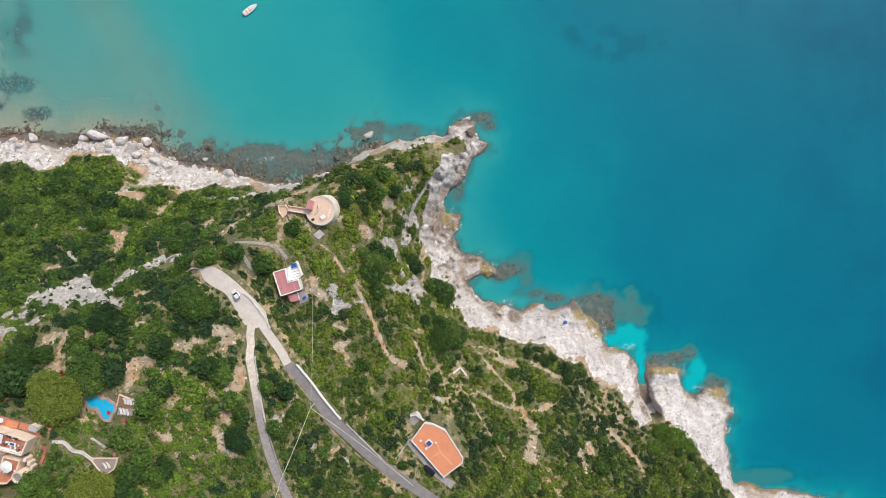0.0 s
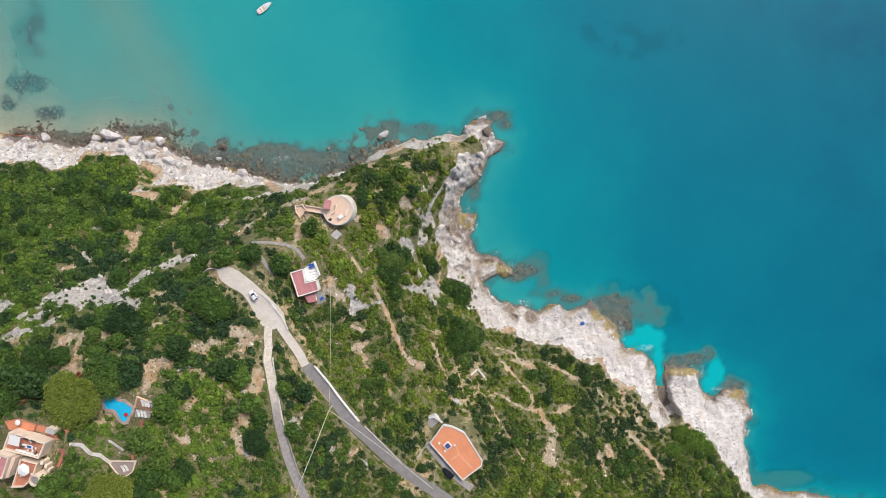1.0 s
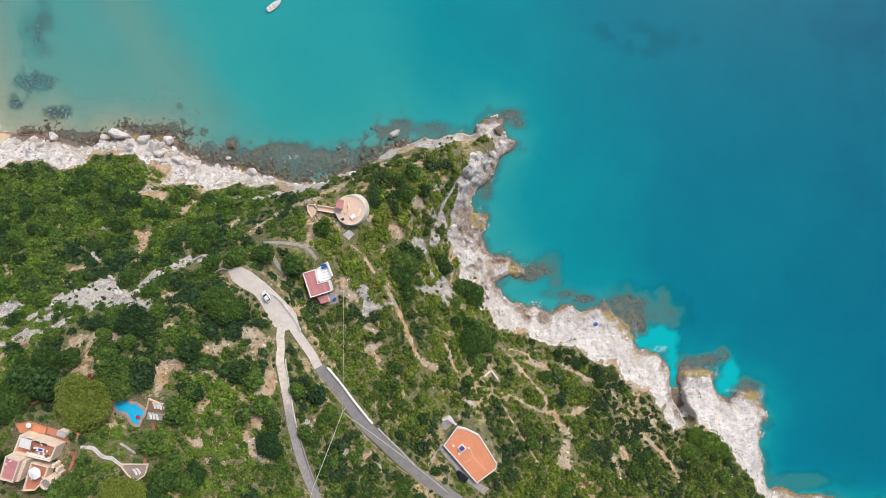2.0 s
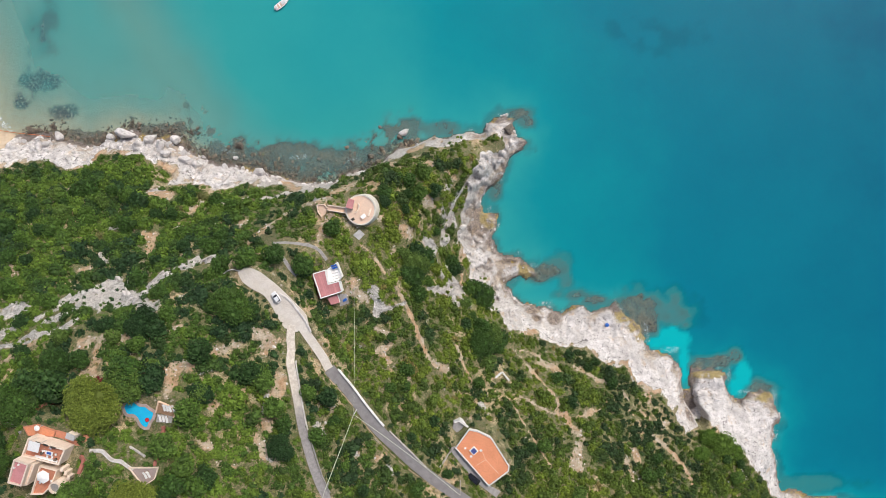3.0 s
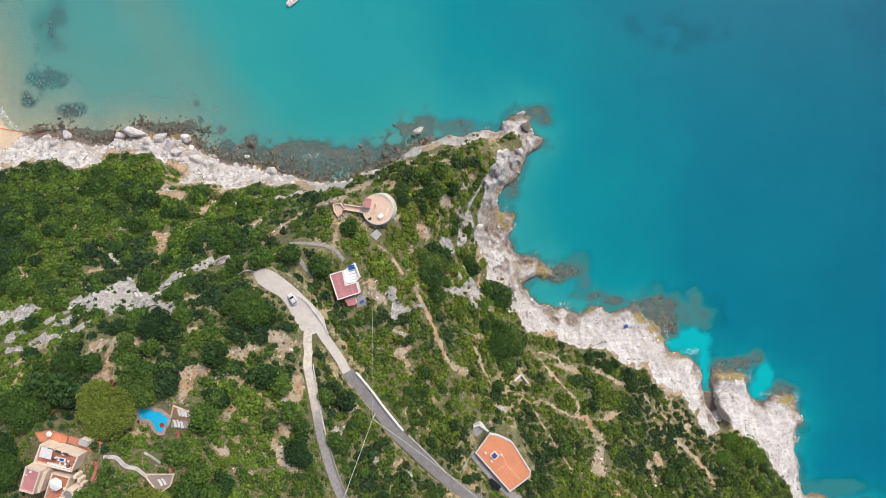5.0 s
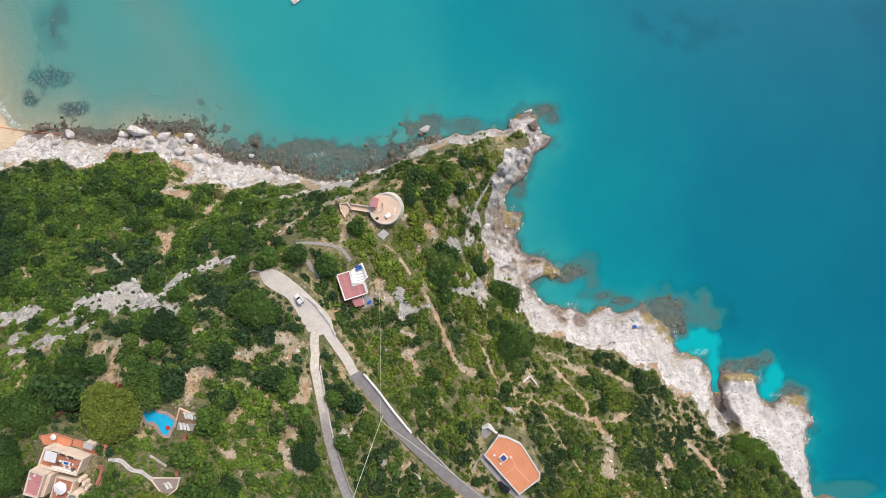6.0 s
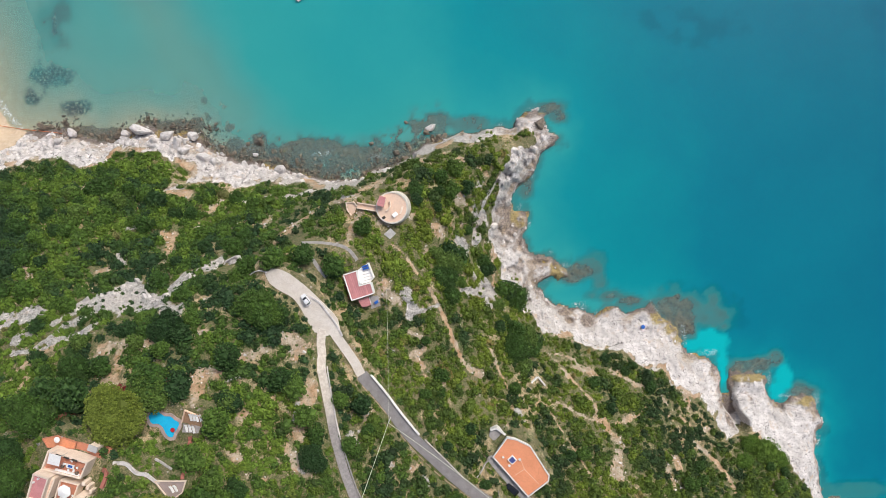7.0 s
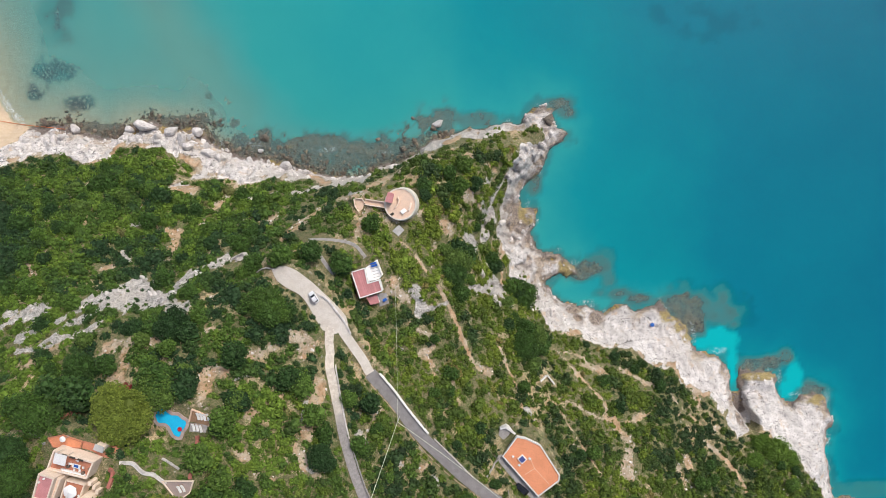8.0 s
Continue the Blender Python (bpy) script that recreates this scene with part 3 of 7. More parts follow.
OUTCROPS = [
    ([(-7.7, -53.9), (-5.8, -58.4), (-6.8, -61.7)], 1.2),
    ([(-5.8, -59.4), (-1.9, -59.5), (1.8, -58.4)], 0.51),
    ([(-22.7, -90.2), (-20.9, -93.9)], 0.76),
    ([(-36, -80.8), (-36.8, -84.8)], 0.89),
    ([(-34.9, -95.9), (-33.8, -97.4)], 0.72),
    ([(-53, -72.8), (-48.2, -72.2)], 0.87),
    ([(24.7, -92.4), (27.4, -96.8)], 0.78),
    ([(-3.5, -104.7), (-2.3, -106.4)], 0.78),
    ([(-12.3, -68.7), (-11.4, -70.1)], 0.75),
    ([(-12.4, -99.3), (-11, -101)], 0.61),
    ([(78.1, -123.4), (75.5, -119.5)], 0.45),
    ([(55.3, -77.4), (61.3, -78.8)], 0.41),
]
RIDGE = RIDGE_LINES[0][0]
# below the water: rock ledges (x, y, half-axes, depth of top), pale sand pockets, weed meadows
LEDGES_EAST = [(83.0, -67.5, 9.0, 7.0, 0.15), (89, -73.0, 5.5, 6.5, 0.3), (96.0, -69.5, 11, 7.0, 1.4), (70, -64.5, 6, 2.2, 0.5), (42.6, 6.6, 5, 2.8, 0.4), (46.3, 2.9, 3, 2.2, 0.8), (52, -53, 4.5, 2.6, 0.3), (56.8, -51, 4.5, 4.0, 1.1), (59.3, -57.7, 2.5, 3.6, 1.5),
    (49.5, -55.5, 4.5, 2.2, 0.1), (113, -89.5, 9, 3.0, 0.4), (122, -87.5, 3, 3, 1.0), (131, -99.5, 6, 3.5, 0.5), (33.5, -22.5, 2.6, 4.5, 0.6), (62, -62.5, 6, 2.5, 0.9), (150, -137, 14, 3, 2.4)]
LEDGES_NORTH = [(15.5, 2.4, 8, 2.6, 0.9), (-47, -7.5, 32, 5.6, 0.3), (-66, -4.8, 14, 4.6, 0.25), (-20, -8, 13, 5.0, 0.4), (-122, 3, 14, 2.8, 0.1), (-95, 5.0, 14, 2.6, 0.15), (2.5, 2.5, 3.5, 3, 0.6), (-140, 4.5, 6, 3, 0.0)]
LEDGES = LEDGES_EAST + LEDGES_NORTH
POCKETS = [(98.5, -80.0, 5.8, 4.4), (102.3, -90.5, 1.9, 7.0), (92.5, -81.2, 4.5, 2.0), (124.8, -93.4, 4.0, 6.2), (121.6, -99.4, 2.6, 3.4)]
# ochre algae and brown weathering on the low ledges (x, y, half-axes)
ALGAE = [(82.0, -70.0, 3.0, 2.0), (87.5, -75.5, 2.4, 2.4), (29.0, -30.6, 1.6, 3.0), (30.8, -34.6, 1.6, 1.6), (43.2, -53.0, 2.6, 2.2), (79.5, -71.3, 2.6, 1.7), (84.0, -75.0, 2.6, 1.6), (86.5, -79.0, 1.6, 2.0), (110.4, -94.0, 5.6, 0.9), (130.6, -103.4, 3.2, 1.2)]
BROWN = [(26.1, -30.7, 4.2, 4.4), (23.4, -36.0, 2.6, 3.4), (28.5, -21.9, 2.4, 2.4), (38.4, -1.1, 2.2, 2.4), (30.0, -27.6, 1.8, 3.4), (27.6, -36.6, 3.0, 4.4), (30.0, -42.0, 2.2, 2.6), (38.5, -49.0, 5.0, 1.6), (43, -51.5, 3.2, 3.2), (36.0, -59.6, 2.0, 3.0), (46.5, -67.5, 3.2, 1.8), (53.6, -70.6, 3.0, 2.6), (41.0, 0.2, 2.0, 3.0), (28.4, -22, 2.0, 2.4),
    (103.0, -103.5, 3.6, 6.5), (101.5, -98.0, 2.4, 3.5), (98.5, -90, 1.6, 4.0), (83, -67, 7, 5), (111, -92.6, 7, 1.2), (131, -101.6, 6, 1.4), (63, -65.2, 9, 1.5), (47.2, -70.6, 2, 1.4)]
SWASH = [(50.8, -65.4, 2.6, 0.9), (46.6, -50.8, 1.6, 0.8), (-42.0, -6.6, 5.0, 1.1), (-33.0, -6.6, 3.0, 0.6), (-20, -8.2, 4, 0.9), (-69, -3.5, 5, 0.8), (78.6, -68.0, 2.2, 1.6), (88.4, -76.8, 1.4, 3.2), (118.6, -95.0, 0.9, 2.8), (111, -91.6, 6, 0.5), (126, -101.4, 4, 0.8), (30.9, -31.6, 0.9, 4.0), (135.5, -103, 1.2, 3), (-80.5, -3, 2.2, 1.6), (97, -84.5, 4.5, 1.0)]
SAND_BAR = [(-122, 95), (-112, 70), (-93, 32), (-72, 10)]
MEADOWS = [(-138.5, 47, 7, 12), (-139, 27, 9.5, 5.2), (-131, 14.3, 5.5, 2.8), (-149, 19, 3.6, 3.6), (98, 32, 15, 6), (82, 36, 8, 4)]
CLEFT = [(102.6, -96), (103.2, -102), (105.2, -108.5)]  # dark cleft beside the rock block
SURF = [(-163.5, 24.0), (-159.4, 16.8), (-157.3, 13.7), (-155.7, 11.2), (-154.0, 9.7), (-152.2, 7.9)]
# levelled ground under houses, terraces and the pool: plan corners and height
PADS = [
    ([(15.9, -103), (26.4, -115.6), (33.0, -110.8), (33.2, -108.8), (27.8, -99.7), (23.4, -97.4), (20.4, -96.9)], 45.0),
    ([(-25.6, -47.2), (-22.6, -57.0), (-16.5, -59.2), (-14.2, -57.6), (-15.0, -49.0), (-17.3, -43.8)], 47.4),
    ([(13.6, -103.4), (19.2, -110.6), (24.0, -116.0), (28.5, -119.5), (30.5, -117.5), (26.4, -114.6), (20.0, -107.4), (16.6, -102.6)], 46.6),
    ([(-94.8, -82.2), (-97.6, -95.5), (-92, -101), (-82.5, -99.5), (-79.5, -88), (-84, -83), (-90, -81.4)], 81.75),
    ([(-72.3, -77.4), (-68.6, -76.3), (-61.5, -77.5), (-55.6, -78.6), (-56.6, -83), (-58, -85.6), (-66.5, -86.8), (-69.5, -84), (-72.4, -80.5)], 75.1),
    ([(-67.2, -93.6), (-59.0, -93.4), (-59.8, -97), (-63.2, -99.2)], 82.3),
    ([(-24.8, -26.2), (-21, -26), (-20.8, -30), (-23.3, -31)], 42.4),
]


def lattice(x, y, seed):
    """Smooth random values on a unit grid, -1..1."""
    i, j = np.floor(x).astype(np.int64), np.floor(y).astype(np.int64)
    u, v = x - i, y - j
    u, v = u * u * (3 - 2 * u), v * v * (3 - 2 * v)

    def value(a, b):
        n = (a * 374761393 + b * 668265263 + seed * 1442695041) & 0xFFFFFFFF
        n = ((n ^ (n >> 13)) * 1274126177) & 0xFFFFFFFF
        return ((n ^ (n >> 16)) & 0xFFFF) / 32767.5 - 1

    return (value(i, j) * (1 - u) + value(i + 1, j) * u) * (1 - v) + (value(i, j + 1) * (1 - u) + value(i + 1, j + 1) * u) * v


def fbm(x, y, size, octaves=4, seed=0):
    total, amp, norm = 0, 1.0, 0.0
    for k in range(octaves):
        c, s = math.cos(0.6 + 1.1 * k) * 2**k / size, math.sin(0.6 + 1.1 * k) * 2**k / size
        total = total + amp * lattice(x * c - y * s + 17.3 * k, x * s + y * c - 9.1 * k, seed + k)
        norm += amp
        amp *= 0.5
    return total / norm


def step01(a, b, v):
    t = np.clip((v - a) / (b - a), 0, 1)
    return t * t * (3 - 2 * t)


def distance(x, y, line):
    """Distance to a polyline, and how far along it the nearest point lies (in corners)."""
    best, along = np.full(np.shape(x), 1e9), np.zeros(np.shape(x))
    for k, ((ax, ay), (bx, by)) in enumerate(zip(line, line[1:])):
        dx, dy = bx - ax, by - ay
        t = np.clip(((x - ax) * dx + (y - ay) * dy) / (dx * dx + dy * dy), 0, 1)
        d = np.hypot(x - ax - t * dx, y - ay - t * dy)
        along = np.where(d < best, k + t, along)
        best = np.minimum(best, d)
    return best, along


def near(x, y, line, margin):
    """As distance, worked out only within a margin round the line; 99 elsewhere."""
    xs, ys = [p[0] for p in line], [p[1] for p in line]
    close = (x > min(xs) - margin) & (x < max(xs) + margin) & (y > min(ys) - margin) & (y < max(ys) + margin)
    d, along = np.full(np.shape(x), 99.0), np.zeros(np.shape(x))
    if close.any():
        d[close], along[close] = distance(x[close], y[close], line)
    return d, along


def inside(x, y, ring):
    odd = np.zeros(np.shape(x), bool)
    for (ax, ay), (bx, by) in zip(ring, ring[1:] + ring[:1]):
        odd ^= ((ay > y) != (by > y)) & (x < (bx - ax) * (y - ay) / ((by - ay) or 1e-9) + ax)
    return odd


FAR_SOUTH = [(3000, -3000), (-3000, -3000)]
KNOWN = np.array(SPOTS_WEST + SPOTS_MID + SPOTS_EAST + [(x, y, 0.3) for x, y in COAST[3:-3:2]], float)


def hill_weights():
    d = np.hypot(KNOWN[:, None, 0] - KNOWN[None, :, 0], KNOWN[:, None, 1] - KNOWN[None, :, 1])
    n = len(KNOWN)
    a = np.zeros((n + 3, n + 3))
    a[:n, :n] = d - 1.5 * np.eye(n)
    a[:n, n], a[n, :n] = 1, 1
    a[:n, n + 1 :], a[n + 1 :, :n] = KNOWN[:, :2], KNOWN[:, :2].T
    return np.linalg.solve(a, np.r_[KNOWN[:, 2], 0, 0, 0])


HILL = hill_weights()


def hill(x, y):
    """The smooth hill, by interpolation between spot heights and the shore."""
    x, y = np.asarray(x, float), np.asarray(y, float)
    cx, cy = np.clip(x, -185, 180), np.clip(y, -165, 60)
    z = HILL[-3] + HILL[-2] * cx + HILL[-1] * cy
    for (kx, ky, _), w in zip(KNOWN, HILL):
        z = z + w * np.hypot(cx - kx, cy - ky)
    return np.clip(z, 0.3, 95)


def smooth_line(pts, step=1.5):
    """Catmull-Rom points along a line, in the plan."""
    pts = [np.array(p, float) for p in pts]
    ext = [2 * pts[0] - pts[1], *pts, 2 * pts[-1] - pts[-2]]
    out = []
    for a, b, c, d in zip(ext, ext[1:], ext[2:], ext[3:]):
        n = max(2, int(np.hypot(*(c - b)[:2]) / step))
        for k in range(n):
            t = k / n
            out.append(0.5 * (2 * b + (c - a) * t + (2 * a - 5 * b + 4 * c - d) * t * t + (3 * b - a - 3 * c + d) * t**3))
    return np.array(out + [pts[-1]])


def graded(pts):
    """The way's points with a levelled height each."""
    line = smooth_line(pts)
    z = hill(line[:, 0], line[:, 1])
    for _ in range(6):
        z[1:-1] = (z[:-2] + z[1:-1] * 2 + z[2:]) / 4
    return np.c_[line, z]


WAYS = {"lot": graded(LOT), "east": graded(ROAD_EAST), "west": graded(ROAD_WEST)}
for branch in ("east", "west"):  # both branches leave the turning place level with it
    for k in range(9):
        p = WAYS[branch][k]
        level = WAYS["lot"][np.argmin(np.hypot(*(WAYS["lot"][:, :2] - p[:2]).T)), 2]
        p[2] += (level - p[2]) * (1 - k / 9) ** 0.7
WAY_HALF = {"lot": 2.9, "east": 1.75, "west": 1.25}


def terrain(x, y):
    """Height of ground and sea bed, and the masks stone, sand, trail, meadow, at arrays of points."""
    x, y = np.asarray(x, float), np.asarray(y, float)
    veiny = fbm(x, y, 4, 4, 41)
    ragged = fbm(x, y, 3, 4, 45)
    worn = fbm(x, y, 2, 2, 81)
    bare_edge = fbm(x, y, 3, 4, 91)
    knobs = fbm(x, y, 2.5, 4, 101)
    ripple = fbm(x, y, 5, 4, 103)
    tuft = fbm(x, y, 5, 5, 107)
    ledgy = fbm(x, y, 4, 4, 113)
    slime = fbm(x, y, 3, 4, 115)
    spray = fbm(x, y, 2.2, 4, 117)
    broad, broken = fbm(x, y, 7, 5, 99), fbm(x, y, 4, 5, 121)
    rag = 1.7 + 0.9 * step01(-10, 10, x)
    wx, wy = x + rag * fbm(x, y, 5, 5, 5), y + rag * fbm(x, y, 5, 5, 9)
    d, _ = distance(wx, wy, COAST)
    land = inside(wx, wy, COAST + FAR_SOUTH)
    dg, _ = distance(wx, wy, GREEN)
    green = inside(wx, wy, GREEN + FAR_SOUTH)
    sd = np.where(green, dg, -dg) + 0.8 * fbm(x, y, 3, 3, 21)
    stone = step01(0.6, -0.6, sd)
    h = hill(x, y)
    sand = step01(-148.5, -151.5, x - 1.45 * np.minimum(y - 0.9, 0) + 2 * fbm(x, y, 6, 2, 33)) * step01(-10, -6, y)
    stone = stone * (1 - sand)
    # outcrops
    for line, half in ROCK_LINES + RIDGE_LINES + OUTCROPS:
        dl, _ = near(x, y, line, 8)
        stone = np.maximum(stone, step01(half * 1.2, half * 0.6, dl + (0.35 + 0.9 * half) * veiny + 0.6 * half * ragged))
    crag = np.abs(fbm(x, y, 7, 5, 51))
    flats = (1 - 0.45 * step01(44, 56, x)) * (1 - 0.4 * step01(14, 24, h))
    z = h + 0.5 * fbm(x, y, 9, 4, 61) + stone * flats * (1 - 0.25 * step01(12, 20, x) * step01(48, 38, x) * step01(-75, -65, y)) * ((2.6 - 1.5 * step01(6, 14, x) * step01(50, 42, x)) * (0.33 - crag) - 1.1 * step01(0.32, 0.55, fbm(x, y, 2.4, 3, 75)) + 1.5 * (0.3 - np.abs(fbm(x, y, 3.2, 3, 73))) + 1.5 * fbm(x, y, 1.7, 2, 71))
    east = step01(4, 14, x - 0.6 * np.minimum(y, 0))
    low = np.zeros_like(x)
    for bx, by, rx, ry in BROWN:
        low = np.maximum(low, step01(1.3, 0.5, np.hypot((x - bx) / rx, (y - by) / ry) + 0.9 * ledgy))
    # fluted, broken face of the headland
    face = step01(6, 12, x) * step01(46, 38, x) * step01(-72, -64, y) * stone
    seams = np.abs(fbm(0.8 * x + 0.6 * y, 0.45 * (0.8 * y - 0.6 * x), 3.4, 4, 171))
    z = z + face * (0.45 - 1.2 * step01(0.10, 0.02, seams) - 0.6 * step01(0.12, 0.02, np.abs(fbm(x, y, 4.5, 4, 173))))
    low = np.maximum(low, 0.6 * face * step01(0.14, 0.36, broken + 0.5 * ledgy))
    low = np.maximum(low, 0.9 * step01(2.4, 0.7, d + 1.8 * ledgy) * step01(-20, 5, x))
    z = np.maximum(z, 0.45 + 0.4 * fbm(x, y, 3, 3, 77) + east * (1 - low) * (1.5 + 0.9 * fbm(x, y, 4, 3, 79)))
    z = z - low * 0.5 * np.maximum(np.minimum(z, 6) - 0.9, 0)
    z = z * np.where((x < -5) & (y > -20), 0.35 + 0.65 * step01(0.5, 5.0, d), 1) * step01(-0.2, 2.0 - 1.2 * east, d)
    algae = np.zeros_like(x)
    for bx, by, rx, ry in ALGAE:
        algae = np.maximum(algae, step01(1.5, 0.8, np.hypot((x - bx) / rx, (y - by) / ry) + 0.9 * slime))
    dl, _ = near(x, y, CLEFT, 6)
    z = z - np.minimum(7.0, np.maximum(z - 0.2, 0)) * step01(2.5, 1.7, dl + 0.6 * fbm(x, y, 2, 3, 83))
    # ways and pads
    trail = np.zeros_like(x)
    for line, half in TRAILS:
        dl, _ = near(x, y, line, 12)
        trail = np.maximum(trail, step01(half + 0.2, half - 0.3, dl + 0.5 * worn))
    for line, half in BARE:
        q = near(x, y, line, 8)[0] / half + 1.7 * bare_edge
        trail = np.maximum(trail, 0.66 * step01(1.45, 0.6, q))
    # washed earth where the scrub meets the shore rock
    band = step01(-3.6 + 1.6 * east, -1.2, sd) * step01(0.5, -0.4, sd) * step01(-0.05 + 0.2 * east, 0.25 + 0.2 * east, fbm(x, y, 8, 3, 161) + 0.5 * ragged) * np.where((x > 8) & (x < 42) & (y > -66), 0, 1) * step01(0.8, 2.0, z) * (1 - sand)
    stone, trail = stone * (1 - 0.85 * band), np.maximum(trail, 0.8 * band)
    for key, way in WAYS.items():
        dl, along = near(x, y, [tuple(p[:2]) for p in way], 9)
        zl = np.interp(along, np.arange(len(way)), way[:, 2])
        f = step01(WAY_HALF[key] + 2.2, WAY_HALF[key] + 0.3, dl)
        z, stone = z * (1 - f) + (zl - 0.12) * f, stone * (1 - f)
    for corners, level in PADS:
        ring = corners + corners[:1]
        dl, _ = near(x, y, ring, 5)
        f = np.where(inside(x, y, corners), 1, step01(2.0, 0.5, dl))
        z, stone = z * (1 - f) + level * f, stone * (1 - f)
    # sea bed
    shelf = np.interp(x, [-200, -150, -100, -50, 0, 50, 100, 180], [0.6, 1.2, 2.3, 3.4, 4.9, 7.2, 11.6, 17.0])
    shelf = shelf + np.clip((y - 20) * 0.03, -1.2, 3) * step01(-60, 60, x) + 0.5 * fbm(x, y, 40, 3, 95) * step01(-150, 0, x)
    shelf = shelf * (1 - 0.5 * step01(1.0, 0.15, near(x, y, SAND_BAR, 30)[0] / 19 + 0.25 * fbm(x, y, 22, 3, 133)))
    slope = np.interp(x, [-160, -90, 0, 60, 140], [0.05, 0.10, 0.35, 0.55, 0.7])
    slope = slope + 0.55 * east
    bed = -shelf * (1 - np.exp(-(d * slope + 0.15 + 2.2 * east + 1.6 * step01(70, 110, x)) / np.maximum(shelf, 0.1)))
    rock_bed = step01(1.5 + 1.3 * east, 0.2 + 0.4 * east, d + fbm(x, y, 4, 3, 97) * (2.0 + 1.6 * east)) * (1 - sand)
    for lx, ly, rx, ry, top in LEDGES:
        q = np.hypot((x - lx) / rx, (y - ly) / ry) + np.where(east > 0.5, 0.4 * broad + 0.5 * broken, 1.1 * broken)
        f, skirt = step01(1.35, 0.60, q), step01(1.45, 0.95, q)
        rise = -top + 0.8 * knobs - 0.4
        bed, rock_bed = np.maximum(bed, bed * (1 - f) + np.minimum(rise, 0.2) * f), np.maximum(rock_bed, skirt)
    reef = step01(0.10, 0.26, fbm(x, y, 3.2, 3, 141)) * step01(17, 9, d + 3 * fbm(x, y, 9, 2, 143)) * step01(-92, -80, x) * step01(8, 0, x) * (y > -20)
    bed, rock_bed = bed * (1 - reef) + np.maximum(bed, -0.75) * reef, np.maximum(rock_bed, reef)
    pale = np.zeros_like(x)
    for lx, ly, rx, ry in POCKETS:
        q = np.hypot((x - lx) / rx, (y - ly) / ry) + 1.1 * ripple
        pale = np.maximum(pale, step01(1.25, 0.6, q))
    meadow = np.zeros_like(x)
    for lx, ly, rx, ry in MEADOWS:
        q = np.hypot((x - lx) / rx, (y - ly) / ry) + 0.9 * tuft
        meadow = np.maximum(meadow, step01(1.3, 0.5, q))
    z = np.where(land, z, bed)
    stone = np.where(land, stone, rock_bed * (1 - pale))
    sand = np.where(land, sand, 1 - rock_bed)
    meadow = np.where(land, 0, meadow)
    foam = np.where(land, 0, step01(1.2, 0.1, d) * (fbm(x, y, 5, 2, 111) > 0.42)) * step01(-145, -120, x)
    for bx, by, rx, ry in SWASH:
        foam = np.maximum(foam, 0.8 * step01(1.3, 0.3, np.hypot((x - bx) / rx, (y - by) / ry) + 0.8 * spray))
    foam = np.maximum(foam, 2.4 * step01(1.5, 0.3, near(x, y, SURF, 4)[0] + 0.7 * spray))
    return z, {"stone": stone, "sand": sand, "trail": trail * land, "meadow": meadow, "pale": pale * ~land, "foam": foam, "rock": np.where(land, 0, np.maximum(rock_bed * (1 - pale), (1 - 0.5 * step01(40, 60, x)) * meadow * step01(-0.25, 0.2, fbm(x, y, 6, 5, 119)))), "low": low, "algae": algae * np.maximum(land, 0.6), "land": land * 1.0, "green": sd, "shore": d}


def spread_axis(lo, hi, step, far):
    """Even steps within lo..hi, ever wider ones out to the horizon."""
    core = np.arange(lo, hi + step, step)
    grow = step * np.cumsum(1.35 ** np.arange(1, 40))
    grow = grow[grow < far]
    return np.r_[lo - grow[::-1], core, core[-1] + grow]


def sheet(name, xs, ys, heights, values, material):
    """One grid mesh with named vertex values."""
    nx, ny = len(xs), len(ys)
    me = bpy.data.meshes.new(name)
    gx, gy = np.meshgrid(xs, ys)
    co = np.c_[gx.ravel(), gy.ravel(), heights.ravel()]
    k = (np.arange(ny - 1)[:, None] * nx + np.arange(nx - 1)[None, :]).ravel()
    quads = np.c_[k, k + 1, k + nx + 1, k + nx]
    me.vertices.add(len(co))
    me.vertices.foreach_set("co", co.ravel())
    me.loops.add(quads.size)
    me.loops.foreach_set("vertex_index", quads.ravel())
    me.polygons.add(len(quads))
    me.polygons.foreach_set("loop_start", np.arange(0, quads.size, 4))
    me.polygons.foreach_set("use_smooth", np.ones(len(quads), bool))
    me.update(calc_edges=True)
    for key, v in values.items():
        me.attributes.new(key, "FLOAT", "POINT").data.foreach_set("value", np.ascontiguousarray(v.ravel(), dtype=np.float32))
    me.materials.append(material)
    return new(name, me)
# ---- ground and sea ----
gxs, gys = spread_axis(-172, 180, 0.5, 2600), spread_axis(-150, 62, 0.5, 2600)
gz, masks = terrain(*np.meshgrid(gxs, gys))
ground = sheet("ground", gxs, gys, gz, {k: masks[k] for k in ("stone", "sand", "trail", "meadow", "low", "algae")}, GROUND)
tagged(ground, "rocky headland with dry soil, pale limestone shore and sandy sea bed", "ground", kind="structure")
wxs, wys, wz, wm = gxs[::2], gys[::2], gz[::2, ::2], {k: v[::2, ::2] for k, v in masks.items()}
water = sheet("water", wxs, wys, 0 * wz, {"depth": np.maximum(-wz, 0.0), "pale": wm["pale"], "rock": wm["rock"], "foam": wm["foam"]}, WATER)
tagged(water, "calm clear turquoise sea deepening to blue", "sea", kind="structure")


